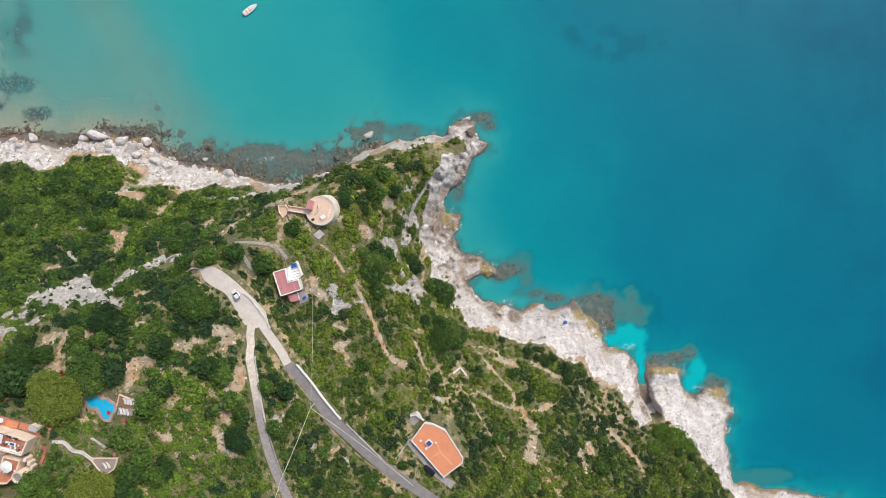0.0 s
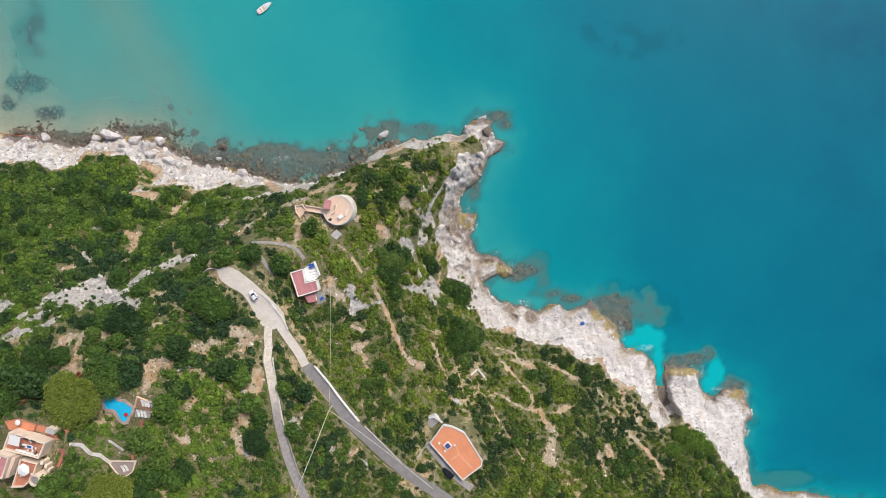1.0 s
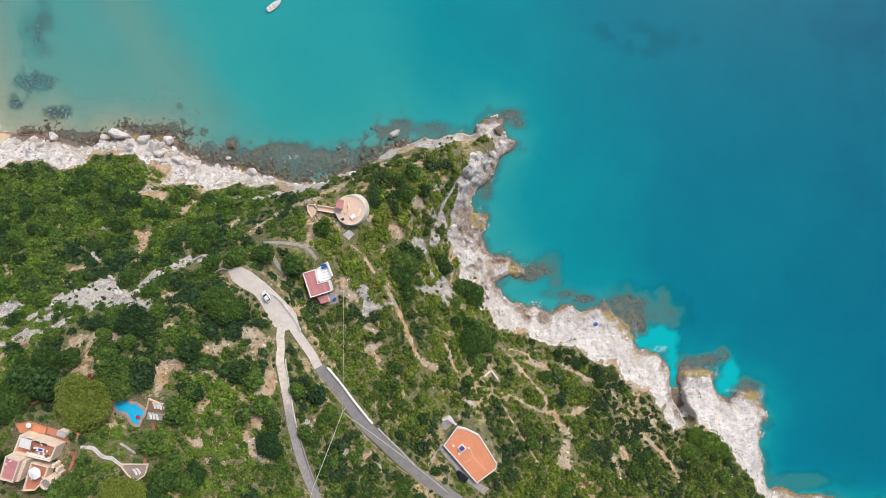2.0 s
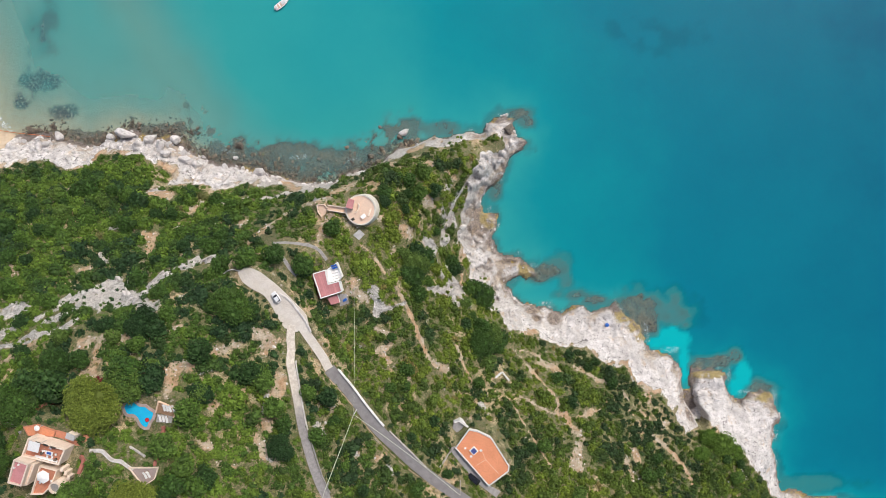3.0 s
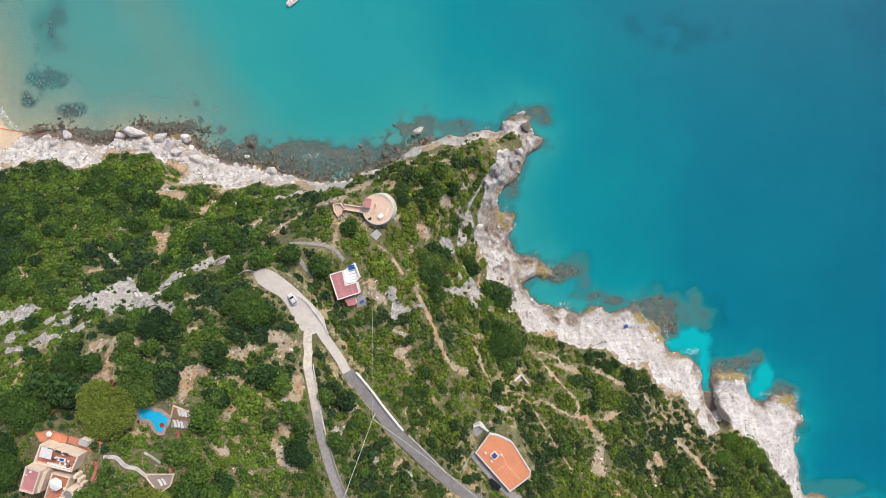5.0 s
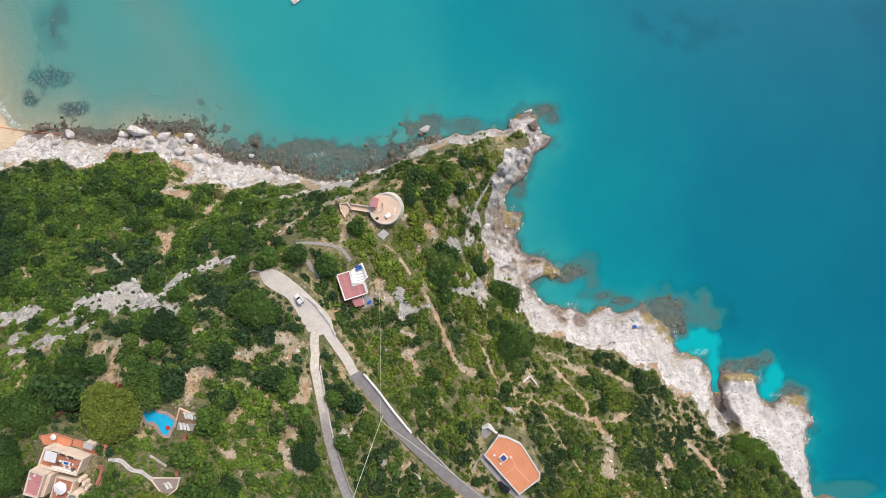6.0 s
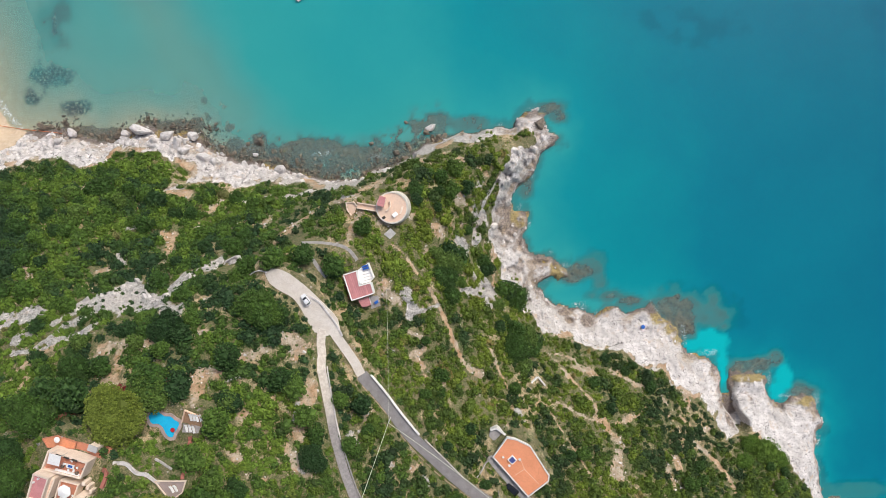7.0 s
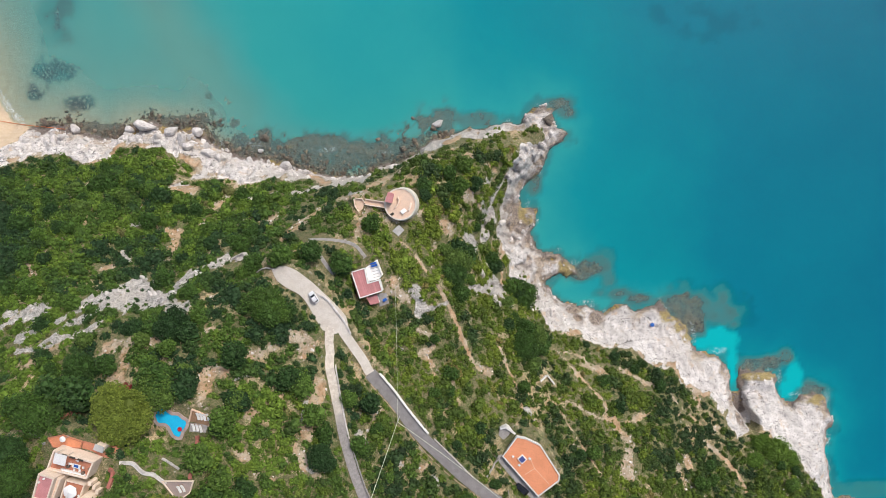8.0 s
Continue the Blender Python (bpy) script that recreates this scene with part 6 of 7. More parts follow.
# ---- shore things ----
parasol(73.0, -73.6, ground_at(73.0, -73.6), 0.75, 2.0, BLUE, "bright blue beach parasol on pale shore rocks", 8)
bm = bmesh.new()
pts = smooth_line([(-190, 14), (-171.3, 10.4), (-158.1, 8.3), (-150.4, 6.9), (-142.7, 5.8), (-136.5, 4.8)], 2.0)
pts = [(x, y, max(ground_at(x, y), 0.0) + 0.12) for x, y in pts]
for p, q in zip(pts, pts[1:]):
    rod(p, q, 0.13, bm, 6)
tagged(new("mooring_rope", mesh_from("mooring_rope", bm, ROPE)), "orange floating rope line across beach and shallow water", "rope")


def build_ruin():
    t = thing("stone_terrace", -58.5, -43.6, 42, "ruined pale stone lookout terrace with broken walls", "terrace")
    part("platform", prism([(-62.0, -45.4), (-57.3, -45.8), (-55.4, -43.8), (-58.0, -41.6), (-60.9, -42.9)], 38, 44.6), LIMESTONE, t)
    for a, b in (((-62.0, -45.2), (-60.9, -42.7)), ((-60.9, -42.7), (-57.9, -41.3)), ((-57.9, -41.3), (-55.2, -43.6)), ((-60.0, -43.6), (-56.6, -42.9)), ((-59.8, -45.0), (-59.4, -42.4))):
        d = Vector((b[0] - a[0], b[1] - a[1]))
        part("wall", box((a[0] + b[0]) / 2, (a[1] + b[1]) / 2, 40, d.length, 0.35, 5.6, math.degrees(math.atan2(d.y, d.x))), LIMESTONE, t)
    for k in range(6):
        part("step", box(-57.0 + 0.35 * k, -43.0 - 0.5 * k, 44.6 + 0.3 * k, 1.6, 0.55, 0.5, -35), LIMESTONE, t)


build_ruin()
# ---- boulders and stones ----
def rock_shape(rng, corners=12, chip=0.0, flat=0.75):
    """Points and triangles of an angular boulder of radius about 1, its edges chipped."""
    bm = bmesh.new()
    pts = rng.normal(0, 1, (corners, 3))
    pts = pts / np.linalg.norm(pts, axis=1)[:, None] * rng.uniform(0.82, 1.08, corners)[:, None]
    pts = pts * np.array((rng.uniform(0.95, 1.2), rng.uniform(0.75, 1.0), flat))
    for p in pts:
        bm.verts.new(p)
    hull = bmesh.ops.convex_hull(bm, input=bm.verts)
    loose = [v for v in bm.verts if not v.link_faces]
    bmesh.ops.delete(bm, geom=loose, context="VERTS")
    if chip:
        bmesh.ops.bevel(bm, geom=list(bm.edges), offset=chip, segments=1, affect="EDGES")
        bmesh.ops.triangulate(bm, faces=bm.faces)
        bmesh.ops.subdivide_edges(bm, edges=bm.edges, cuts=1, use_grid_fill=True)
        for v in bm.verts:
            v.co *= 1 + 0.035 * rng.normal()
    bmesh.ops.triangulate(bm, faces=bm.faces)
    bm.verts.index_update()
    co = np.array([v.co for v in bm.verts])
    tris = np.array([[v.index for v in f.verts] for f in bm.faces])
    bm.free()
    return co, tris


def turned(co, rng):
    a = rng.uniform(0, 6.283)
    c, s = math.cos(a), math.sin(a)
    return np.c_[co[:, 0] * c - co[:, 1] * s, co[:, 0] * s + co[:, 1] * c, co[:, 2]]


rock_rng = np.random.default_rng(8)
ROCKS = [rock_shape(rock_rng, 11) for _ in range(14)]
BIG = [rock_shape(rock_rng, 15, 0.09) for _ in range(8)]
boulder_meshes = [mesh_of("boulder", co, tris, LIMESTONE) for co, tris in BIG]
brown_meshes = [mesh_of("boulder", co, tris, BROWN_ROCK) for co, tris in BIG]


def boulder(x, y, size, sx=1.0, sy=1.0, turn=0.0, brown=False, sink=0.3, label=""):
    ob = new("boulder", (brown_meshes if brown else boulder_meshes)[int(rock_rng.integers(len(BIG)))])
    z = max(ground_at(x, y), -0.6)
    ob.matrix_basis = pose(x, y, z + size * 0.75 * (1 - sink) * 0.55, 0, 0, turn) @ Matrix.Diagonal((size * sx, size * sy, size, 1))
    label = label or ("dark brown weed-covered boulder in shallow water" if brown else "large pale limestone boulder on the shore")
    return tagged(ob, label, "boulder", "shore boulders")


# the great white blocks of the north shore
for x, y, s, sx, sy, turn in ((-132.8, 4.6, 2.3, 0.8, 1.0, 80), (-136.0, 1.5, 1.8, 1, 1, 20), (-139.5, 0.8, 1.5, 1, 1, 50), (-106.3, 4.5, 3.6, 1.25, 0.75, -12), (-112.5, 3.2, 2.0, 1, 1, 40),
                             (-96.8, 2.0, 3.0, 0.95, 0.9, 30), (-92.8, -1.2, 2.2, 1.1, 0.9, 70), (-87.4, 1.6, 2.2, 0.8, 1.1, -30), (-89.5, -4.0, 2.3, 1, 0.9, 10), (-81.8, -6.8, 2.4, 1.1, 0.9, -20),
                             (-78.8, -8.5, 1.6, 1, 1, 0), (-101.0, 0.0, 1.6, 1, 1, 60), (-118.5, -1.5, 1.5, 1, 1, 10), (-55.6, -12.0, 2.2, 1.1, 0.9, 10), (-48.5, -14.8, 1.5, 1, 1, 80), (-84.5, -3.5, 1.5, 1, 1, 15)):
    boulder(x, y, 1.2 * s, sx, sy, turn, False, 0.1)
boulder(-0.9, 0.7, 2.7, 0.9, 0.75, 35, label="pale rock islet standing in the shallow sea")
boulder(-2.2, -0.6, 1.9, 1, 0.9, 10, True)
boulder(-63.4, -1.4, 2.2, 1.0, 0.9, 20, True, 0.6)
boulder(-13.5, -7.4, 1.9, 1.0, 0.8, -40, True)
boulder(-65.4, -6.0, 1.3, 1.0, 1.0, 10)
boulder(37.6, 6.0, 1.5, 1.5, 1.0, 10, False, 1.0)
boulder(39.0, 0.6, 2.6, 0.8, 1.2, 15, True, 0.5)
# crags along the ridge
for k in range(34):
    u = rock_rng.uniform(0, len(RIDGE) - 1.001)
    a, b = RIDGE[int(u)], RIDGE[int(u) + 1]
    x, y = a[0] + (b[0] - a[0]) * (u % 1) + rock_rng.normal(0, 1.0), a[1] + (b[1] - a[1]) * (u % 1) + rock_rng.normal(0, 1.0)
    boulder(x, y, rock_rng.uniform(0.6, 1.3), rock_rng.uniform(0.8, 1.5), rock_rng.uniform(0.7, 1.0), rock_rng.uniform(0, 360), False, 0.95, "weathered grey-white limestone crag on the ridge")
# crags of the eastern cliff
CLIFF = [(30, -8), (25, -16), (21.5, -25), (20, -34), (22, -43), (25, -52), (29, -61), (37, -69)]
for k in range(3):
    u = rock_rng.uniform(0, len(CLIFF) - 1.001)
    a, b = CLIFF[int(u)], CLIFF[int(u) + 1]
    x, y = a[0] + (b[0] - a[0]) * (u % 1) + rock_rng.normal(1.5, 2.6), a[1] + (b[1] - a[1]) * (u % 1) + rock_rng.normal(0, 1.0)
    if ground_at(x, y) > 0.8:
        boulder(x, y, rock_rng.uniform(0.7, 2.0), rock_rng.uniform(0.6, 1.0), rock_rng.uniform(0.9, 1.7), rock_rng.uniform(-30, 30), False, 1.0, "jagged pale limestone crag on the cliff")
n_made = 0
while n_made < 60:
    x, y = rock_rng.uniform(-80, -8), rock_rng.uniform(-15, 6)
    sea, _ = distance(np.array([x]), np.array([y]), COAST)
    if inside(np.array([x]), np.array([y]), COAST + FAR_SOUTH)[0] or sea[0] > 3 + 11 * rock_rng.uniform() ** 1.6:
        continue
    boulder(x, y, rock_rng.uniform(0.5, 1.3), rock_rng.uniform(0.8, 1.2), rock_rng.uniform(0.7, 1.0), rock_rng.uniform(0, 360), True, rock_rng.uniform(0.3, 0.9))
    n_made += 1


def rock_field(name, x, y, z, sizes, material, label, flat=0.6):
    cos, trs, k0 = [], [], 0
    for px_, py_, pz_, s in zip(x, y, z, sizes):
        co, tris = ROCKS[rock_rng.integers(len(ROCKS))]
        co = turned(co, rock_rng) * s * np.array((1, 1, flat)) + np.array((px_, py_, pz_))
        cos.append(co)
        trs.append(tris + k0)
        k0 += len(co)
    me = mesh_of(name, np.concatenate(cos), np.concatenate(trs), material)
    return tagged(new(name, me), label, "rocks", kind="stuff")


def on_bare(x, y):
    """Where the slope is bare earth."""
    edge, bare = fbm(x, y, 3, 4, 91), np.zeros(len(x), bool)
    for line, half in BARE:
        bare |= near(x, y, line, 8)[0] / half + 1.7 * edge < 1.15
    return bare


def build_rock_fields():
    x, y = scatter(rock_rng, 1.25, -150, 142, -142, 8)
    z, m = terrain(x, y)
    ok = (m["stone"] > 0.6) & (m["land"] > 0.5) & (z > 0.4) & (rock_rng.uniform(0, 1, len(x)) < np.where((x < -15) & (z < 6), 0.6, 0.05))
    size = rock_rng.uniform(0.3, 0.8, len(x)) + np.where(x < -15, 1.5, 0.8) * rock_rng.uniform(0, 1, len(x)) ** 3
    rock_field("shore_rocks", x[ok], y[ok], z[ok] - 0.12, size[ok], RUBBLE, "broken pale limestone rocks along shore and crags", 0.7)
    x, y = scatter(rock_rng, 0.8, -130, 135, -138, -8)
    z, m = terrain(x, y)
    ok = on_bare(x, y) & (m["land"] > 0.5) & (m["stone"] < 0.5) & (rock_rng.uniform(0, 1, len(x)) < 0.3)
    size = rock_rng.uniform(0.12, 0.3, len(x)) + 0.5 * rock_rng.uniform(0, 1, len(x)) ** 5
    rock_field("slope_stones", x[ok], y[ok], z[ok] - 0.03, size[ok], RUBBLE, "pale limestone pieces strewn on bare earth", 0.6)
    x, y = scatter(rock_rng, 0.85, -148, 5, -18, 12)
    z, m = terrain(x, y)
    reach = np.interp(x, [-148, -110, -80, -60, -15, 5], [5, 5, 7, 10, 8, 3])
    ok = (m["land"] < 0.5) & (m["shore"] < reach * rock_rng.uniform(0, 1, len(x)) ** 0.6) & (rock_rng.uniform(0, 1, len(x)) < 0.9)
    size = (rock_rng.uniform(0.25, 0.7, len(x)) + 1.0 * rock_rng.uniform(0, 1, len(x)) ** 5) * np.where(m["shore"] < 3, 1.0, 0.75)
    rock_field("shallow_rocks", x[ok], y[ok], np.maximum(z[ok], -0.4) + rock_rng.uniform(-0.05, 0.45, int(ok.sum())), size[ok], WEEDY_RUBBLE, "brown weedy stones in the shallow water", 0.7)
    x, y = scatter(rock_rng, 1.1, 4, 160, -142, 14)
    z, m = terrain(x, y)
    ok = (m["land"] < 0.5) & (m["stone"] > 0.55) & (z > -2.4) & (rock_rng.uniform(0, 1, len(x)) < 0.4)
    size = rock_rng.uniform(0.3, 0.8, len(x))
    rock_field("sunken_rocks", x[ok], y[ok], z[ok], size[ok], WEEDY_RUBBLE, "dark weedy rocks under clear shallow water", 0.6)


# ---- scrub ----
# rings kept clear of plants
NO_PLANTS = [corners for corners, _ in PADS] + [
    [(-16.5, -24), (-16.5, -34), (-5.5, -34), (-5.5, -23.5)], [(-21.5, -26.6), (-21.5, -29.4), (-15, -30), (-15, -27.4)], [(-14, -34.5), (-14, -38.4), (-9.6, -38.4), (-9.6, -34.5)],
    [(15.5, -103), (26.5, -116), (33.2, -110.8), (27.8, -99.5), (20.5, -96.8)], [(14, -99.6), (16.2, -103), (20.8, -97.4), (17.7, -94.8), (15.4, -95.4)],
    [(-77.7 + 7.6 * math.cos(a), -78.2 + 7.6 * math.sin(a)) for a in np.linspace(0, 2 * math.pi, 20, False)],
    [(-62.5, -46), (-57, -46.2), (-54.8, -43.6), (-58, -40.8), (-61.2, -42.4)]]


KEPT_CLEAR = [([(30.0, -85.9), (32.4, -84.6), (34.6, -87.4)], 0.9), ([(-85.8, -74.4), (-80.4, -73.2)], 0.8), ([(-93.8, -79.2), (-90.8, -77.9), (-87.7, -77.4)], 1.3), ([(-59.9, -93.3), (-60.5, -88.4), (-60.9, -85.4)], 0.9), ([(-78.9, -94.3), (-78.4, -91.5), (-79.8, -90.7)], 1.0),
    ([(-77.4, -89.4), (-74.5, -89.8), (-71.8, -91.7), (-68.7, -92.5), (-65.9, -94.5)], 0.9), ([(-67.8, -89.2), (-63.2, -91.5)], 0.6), ([(-105.3, -81.6), (-100.6, -82.8), (-95.2, -84.1)], 0.7)]


def plant_room(x, y):
    """How far each point is from anything that keeps it bare (metres), and the masks there."""
    z, m = terrain(x, y)
    free = m["green"] - 0.4
    for key, way in WAYS.items():
        dl, _ = distance(x, y, [tuple(p[:2]) for p in way])
        free = np.minimum(free, dl - WAY_HALF[key] - 0.3)
    for line, half in TRAILS:
        free = np.minimum(free, distance(x, y, line)[0] - half + 0.2)
    for line, half in LANES:
        free = np.minimum(free, distance(x, y, line)[0] - half - 0.6)
    for line, half in KEPT_CLEAR:
        free = np.minimum(free, near(x, y, line, 6)[0] - half + 0.35)
    for ring in NO_PLANTS:
        dl, _ = distance(x, y, ring + ring[:1])
        free = np.minimum(free, np.where(inside(x, y, ring), -1, dl + 0.1))
    bare_edge = fbm(x, y, 3, 4, 91)
    for line, half in BARE:
        q = near(x, y, line, 8)[0] / half + 1.7 * bare_edge
        free = np.where(q < 1.0, np.minimum(free, (q - 1.0) * half), free)
    free = np.where(m["stone"] > 0.5, np.where((z > 18) & (free > 0) & (fbm(x, y, 2.6, 3, 151) > 0.12), 0.4, -1), free)
    ledge = (m["green"] > -2.5) & (m["green"] < 0.4) & (z > 3.5) & (fbm(x, y, 6, 4, 131) > 0.12) & (x > 8) & (x < 40) & (y > -66)
    free = np.where(ledge, 0.45, free)
    return z, free


# low bright green creepers: centre and half-axes
LUSH = [(-71, -89, 9, 5), (-58, -90, 4, 6), (-82, -81, 6, 3), (-97.6, -10.2, 14, 6), (-88, -12, 8, 4), (-5.3, -25.9, 4, 3), (-1.6, -31.4, 4, 5), (-100, -34, 10, 3), (-75, -33, 8, 4)]


def in_view(x, y):
    """The part of the slope that lies towards headland and shore; behind it plants are plainer."""
    return (y > -110 - 0.155 * (x + 106)) & (x > -112 + 0.53 * np.minimum(-100 - y, 0))


def build_scrub():
    rng = np.random.default_rng(4)
    kinds = [leaf_cloud(rng, 1.0, 0.85, 4, 46, 0.25, 3) for _ in range(8)] + [leaf_cloud(rng, 1.0, 0.6, 3, 36, 0.25, 3) for _ in range(4)]
    tufts = [leaf_cloud(rng, 1.0, 0.7, 1, 10, 0.36, 3) for _ in range(5)]
    large = [leaf_cloud(rng, 1.0, 0.8, 7, 150, 0.16, 3) for _ in range(5)]
    x, y = scatter(rng, 1.75, -172, 142, -140, 2)
    z, free = plant_room(x, y)
    open_ = fbm(x, y, 11, 4, 201) + 0.6 * fbm(x, y, 3.5, 3, 203)
    west = step01(-40, -60, x) * step01(-56, -48, y)
    east = step01(-15, 25, x)
    head = step01(-12, 2, x) * step01(-66, -54, y)
    garden = (np.hypot((x + 71) / 12, (y + 89) / 6) < 1) | (np.hypot((x + 82) / 8, (y + 81) / 4) < 1)
    keep = (free > 0.15) & (np.where(garden, -1, open_) < 0.68 + 0.4 * west - 0.22 * head + 0.04 * east * (1 - head)) & (rng.uniform(0, 1, len(x)) < 0.96)
    cos, trs, tint, arid, k0 = [], [], [], [], 0
    patch = fbm(x, y, 18, 3, 207) + 0.6 * fbm(x, y, 5, 3, 209)
    lush = np.zeros(len(x))
    for bx, by, rx, ry in LUSH:
        lush = np.maximum(lush, step01(1.2, 0.6, np.hypot((x - bx) / rx, (y - by) / ry)))
    seen = in_view(x, y)
    for i in np.flatnonzero(keep):
        co, tris = (kinds if seen[i] else tufts)[rng.integers(5 if not seen[i] else len(kinds))]
        r = min(rng.uniform(1.0, 2.2) * (1 + 0.2 * west[i]), free[i] + 0.5)
        big = rng.uniform() < 0.07 + 0.20 * west[i] and free[i] > 1.4
        if big and seen[i]:
            co, tris = large[rng.integers(len(large))]
            r = min(rng.uniform(2.3, 3.5), free[i] + 0.7)
        a = rng.uniform(0, 6.283)
        c, s = math.cos(a) * r, math.sin(a) * r
        p = np.c_[co[:, 0] * c - co[:, 1] * s + x[i], co[:, 0] * s + co[:, 1] * c + y[i], co[:, 2] * r * rng.uniform(0.8, 1.3) + z[i] - 0.15]
        cos.append(p)
        trs.append(tris + k0)
        tone = 0.45 + 0.85 * patch[i] - 0.10 * west[i] + 0.04 * east[i] + 0.32 * head[i] + 0.4 * lush[i] + rng.normal(0, 0.19) - 0.16 * big + (0.3 if rng.uniform() < 0.07 * east[i] else 0)
        tint.append(np.full(len(co), np.clip(tone, 0, 0.99 if rng.uniform() < 0.10 else 0.84)))
        arid.append(np.full(len(co), np.clip((x[i] + 45) / 45 + 0.5 * rng.normal(0, 1) * 0.6, 0, 1)))
        k0 += len(co)
    # low tufts in the gaps
    x, y = scatter(rng, 1.15, -172, 142, -140, 2)
    z, free = plant_room(x, y)
    patch = fbm(x, y, 9, 3, 227)
    room = free + 0.9 * (rng.uniform(0, 1, len(x)) - 0.35)
    for i in np.flatnonzero((room > 0.1) & (rng.uniform(0, 1, len(x)) < 0.36) & in_view(x, y)):
        co, tris = tufts[rng.integers(len(tufts))]
        r, a = rng.uniform(0.3, 0.75), rng.uniform(0, 6.283)
        c, s = math.cos(a) * r, math.sin(a) * r
        cos.append(np.c_[co[:, 0] * c - co[:, 1] * s + x[i], co[:, 0] * s + co[:, 1] * c + y[i], co[:, 2] * r + z[i] - 0.08])
        trs.append(tris + k0)
        tint.append(np.full(len(co), np.clip(0.62 + 0.5 * patch[i] + rng.normal(0, 0.18), 0, 0.99)))
        arid.append(np.full(len(co), np.clip((x[i] + 60) / 50, 0.2, 1)))
        k0 += len(co)
    x, y = scatter(rng, 1.0, -130, 135, -138, -8)
    z, m = terrain(x, y)
    for i in np.flatnonzero(on_bare(x, y) & (m["land"] > 0.5) & (m["stone"] < 0.5) & (rng.uniform(0, 1, len(x)) < 0.24)):
        co, tris = tufts[rng.integers(len(tufts))]
        r, a = rng.uniform(0.25, 0.7), rng.uniform(0, 6.283)
        c, s = math.cos(a) * r, math.sin(a) * r
        cos.append(np.c_[co[:, 0] * c - co[:, 1] * s + x[i], co[:, 0] * s + co[:, 1] * c + y[i], co[:, 2] * r + z[i] - 0.06])
        trs.append(tris + k0)
        tint.append(np.full(len(co), np.clip(rng.normal(0.7, 0.22), 0, 0.99)))
        arid.append(np.full(len(co), 0.8))
        k0 += len(co)
    me = mesh_of("scrub", np.concatenate(cos), np.concatenate(trs), SCRUB, {"tint": np.concatenate(tint), "arid": np.concatenate(arid)})
    tagged(new("scrub", me), "dense green Mediterranean scrub covering the slopes", "scrub", kind="stuff")

# ---- trees ----
def tree_parts(rng, radius, height, leaf, lumps=13, leaves=900, material=None, dome=0.55):
    """A tree: tapered trunk, limbs, and a crown of leaf clumps. Built at the origin."""
    t = thing("tree", 0, 0, 0, "x", "tree")
    bm = bmesh.new()
    drum(0, 0, -0.8, height * 0.45, 0.05 * radius + 0.12, 0.03 * radius + 0.08, 9, bm)
    part("trunk", bm, BARK, t)
    for k in range(5):
        a = k / 5 * 6.283 + rng.uniform(-0.4, 0.4)
        start = Vector((0, 0, height * rng.uniform(0.25, 0.42)))
        end = Vector((math.cos(a) * radius * 0.55, math.sin(a) * radius * 0.55, height * rng.uniform(0.6, 0.75)))
        part("limb", rod(start, end, 0.03 * radius + 0.03, None, 5), BARK, t)
    co, tris = leaf_cloud(rng, radius, height * dome, lumps, leaves, leaf, 3)
    co = co + np.array((0, 0, height * (1 - dome)))
    ob = new("crown", mesh_of("crown", co, tris, material))
    ob.parent = t
    return t


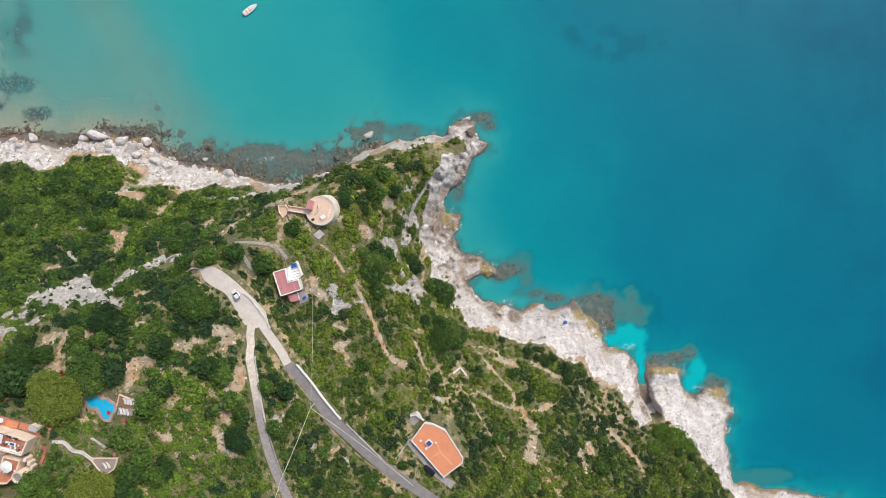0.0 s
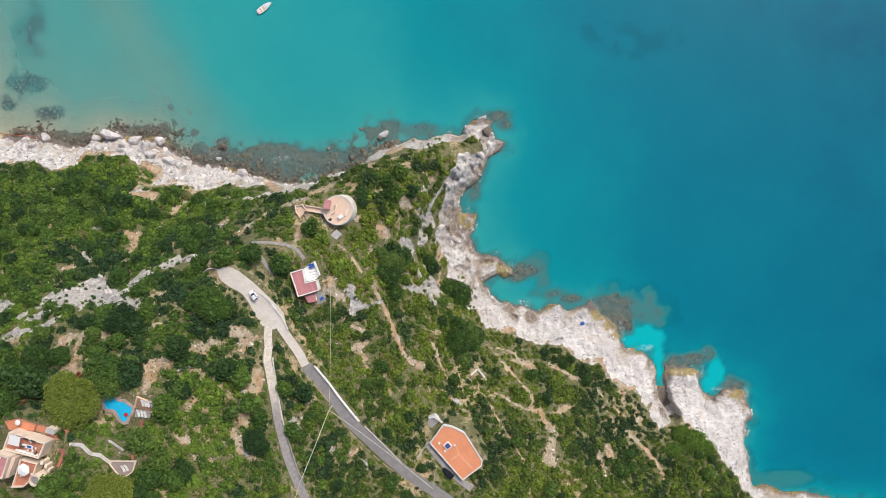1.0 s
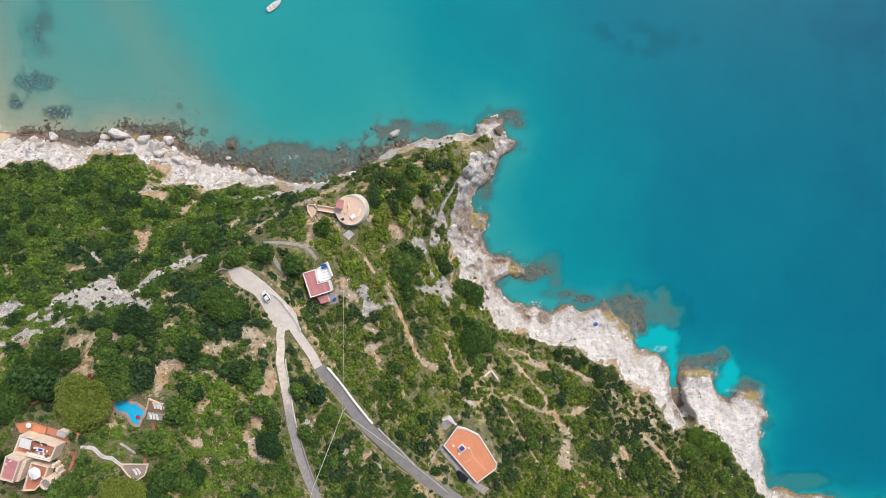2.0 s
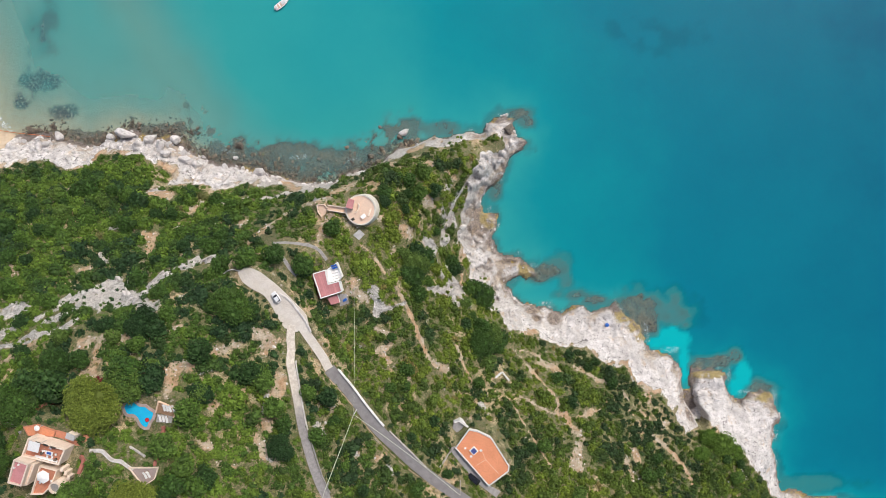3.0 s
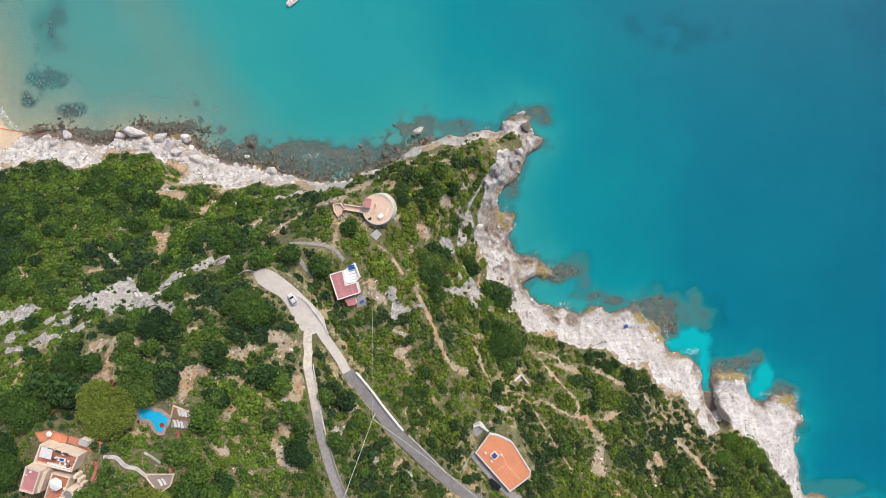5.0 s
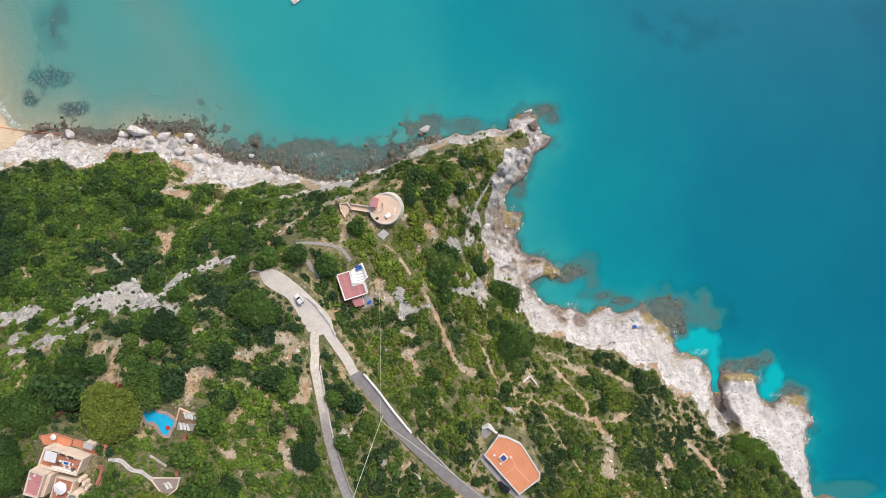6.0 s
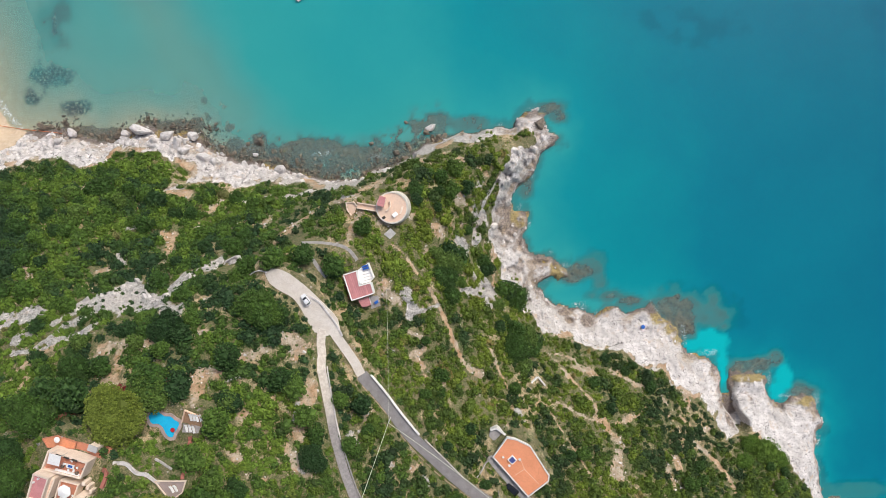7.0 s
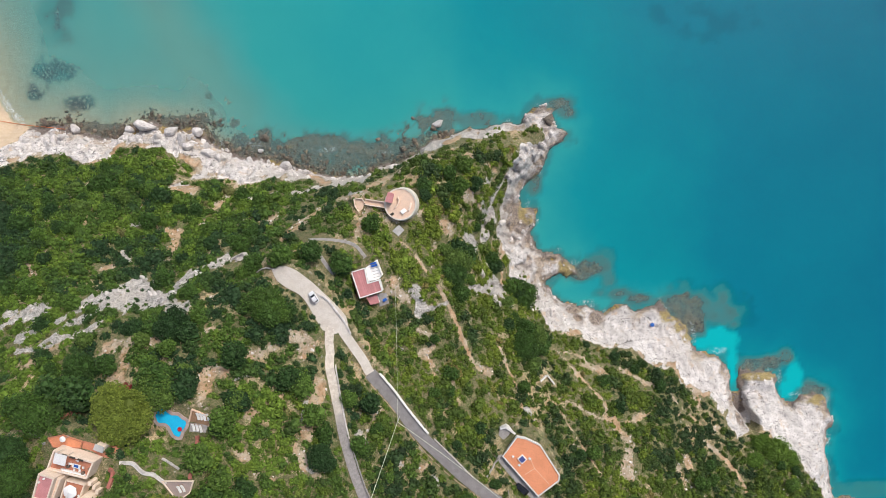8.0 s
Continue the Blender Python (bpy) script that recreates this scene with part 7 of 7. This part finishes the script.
def build_trees():
    rng = np.random.default_rng(15)
    kinds = [tree_parts(rng, 1.9 + 0.12 * k, 3.3 + 0.2 * k, 0.29, 13, 560, TREE_LEAF) for k in range(6)]
    labels = ("dark green broad-crowned holm oak on the slope", "round evergreen tree with dense dark foliage", "bushy green tree among the scrub")
    for k, t in enumerate(kinds):
        tagged(t, labels[k % 3], "tree", "slope trees")
    spots = [(-70.7, -71.0), (-64.1, -72.4), (-88.9, -73.9), (-96.8, -73.8), (-99.9, -77.5), (-69.7, -63.7), (-73.8, -67.6), (-85.3, -67.5), (-93.4, -67.4), (-52.6, -66.1), (-39.3, -73.0), (-36.4, -75.5),
             (-53.6, -81.1), (-51.4, -77.4), (-44.5, -57.7), (-40.0, -57.2), (-34.8, -41.0), (-27.5, -44.6), (-43.8, -41.7), (6.4, -47.1), (5.7, -43.5), (-19.3, -82.6), 
             (32.0, -74.4), (27.8, -75.3), (26.2, -69.9), (-33.6, -82.9), (-21.8, -92.5), (-53.5, -94.1), (-57.7, -101.5), (-48.3, -97.7), (-75.6, -58.9), (-77.6, -62.0), (5.4, -49.0), (25.3, -58.6), (27.6, -72.0), (8.1, -43.8), (23.6, -57.0), (6.1, -56.2), (30.6, -76.2), (24.6, -73.6)]
    sized = [(x, y, rng.uniform(1.9, 2.2) if n < 5 else rng.uniform(1.25, 1.7)) for n, (x, y) in enumerate(spots)]
    grand = [tree_parts(rng, 4.6 + 0.3 * k, 6.2, 0.33, 24, 3900, TREE_LEAF) for k in range(3)]
    tall = [(-69.9, -73.2, 1.2), (-98.7, -77.8, 1.2), (-91.5, -73.7, 0.95), (-30.8, -93.7, 0.85), (-69.7, -58.6, 0.95), (-45.9, -54.3, 1.0), (-42.5, -56.5, 0.8), (4.6, -47.1, 0.95), (3.7, -50.5, 0.8),
            (28.1, -72.1, 1.05), (25.5, -75.0, 0.9), (26.9, -60.4, 0.95), (-104, -86, 1.1), (-101, -91, 0.95), (-92, -68, 0.8)]
    for n, (px_, py_, s) in enumerate(tall):
        t = grand[n] if n < 3 else copy_thing(grand[n % 3], Matrix.Identity(4))
        tagged(t, "large old evergreen tree with a broad lumpy crown", "tree", "slope trees")
        t.matrix_basis = pose(px_, py_, ground_at(px_, py_) - 0.1, 0, 0, rng.uniform(0, 360)) @ Matrix.Diagonal((s, s, s, 1))
    fresh = tree_parts(rng, 4.6, 5.2, 0.32, 22, 3200, LIME_LEAF)
    for n, (px_, py_, s) in enumerate([(110.0, -115.5, 0.95), (105.5, -113.2, 0.7), (114.6, -118.8, 0.7), (101.5, -117.5, 0.6)]):
        t = copy_thing(fresh, Matrix.Identity(4)) if n else fresh
        tagged(t, "bright green spreading tree beside the shore rocks", "tree", "slope trees")
        t.matrix_basis = pose(px_, py_, ground_at(px_, py_) - 0.1, 0, 0, 70 * n) @ Matrix.Diagonal((s, s, s, 1))
    sized += [(-30.3, -88.4, 1.4), (24.8, -57.0, 1.5), (16.3, -46.6, 1.5), (17.5, -49.5, 1.3), (-58.5, -88.5, 1.6)]
    x, y = scatter(rng, 4.3, -168, 130, -138, -4)
    z, free = plant_room(x, y)
    wood = fbm(x, y, 17, 3, 301) + np.where((x < -48) & (y < -56), 0.35, 0) + np.where((x < -45) & (y > -52), 0.25, 0) 
    chosen = np.flatnonzero((free > 1.2) & (wood > 0.12))
    rng.shuffle(chosen)
    sized += [(x[i], y[i], min(rng.uniform(0.7, 1.4) + (0.25 if x[i] < -45 else 0), 0.45 + free[i] * 0.4)) for i in chosen[:250]]
    used = set()
    for n, (px_, py_, s) in enumerate(sized):
        k = int(rng.integers(len(kinds)))
        t = kinds[k]
        m = pose(px_, py_, ground_at(px_, py_) - 0.1, 0, 0, rng.uniform(0, 360)) @ Matrix.Diagonal((s, s, s * rng.uniform(0.85, 1.1), 1))
        if k in used:
            o = copy_thing(t, Matrix.Identity(4))
        else:
            o = t
            used.add(k)
        o.matrix_basis = m
    pines = [(-77.7, -78.2, 7.4, 8.0), (-63.4, -101.0, 6.0, 7.0)]
    for px_, py_, r, h in pines:
        t = tree_parts(rng, r, h, 0.38, 46, 15500, PINE_LEAF, 0.5)
        t.name = "umbrella_pine"
        tagged(t, "large umbrella pine with a broad yellow-green crown", "tree", "pines")
        t.matrix_basis = pose(px_, py_, ground_at(px_, py_) - 0.1)


def build_creepers():
    rng = np.random.default_rng(31)
    shrub = mesh_of("bougainvillea", *leaf_cloud(rng, 1.0, 0.7, 6, 150, 0.13), RED_LEAF)
    for x, y, s, turn in ((-68.2, -71.3, 1.2, 0), (-66.2, -71.2, 1.3, 70), (-64.4, -71.2, 1.2, 140), (-62.9, -71.3, 0.9, 20), (-80.2, -73.4, 1.3, 50), (-78.6, -73.6, 1.1, 200), (-85.4, -74.2, 0.9, 10)):
        ob = new("bougainvillea", shrub)
        ob.matrix_basis = pose(x, y, ground_at(x, y) - 0.1, 0, 0, turn) @ Matrix.Diagonal((s * 1.3, s, 2.6 * s, 1))
        tagged(ob, "dark red flowering creeper among the garden trees", "shrub", "red creepers")


build_rock_fields()
build_creepers()
build_trees()
build_scrub()
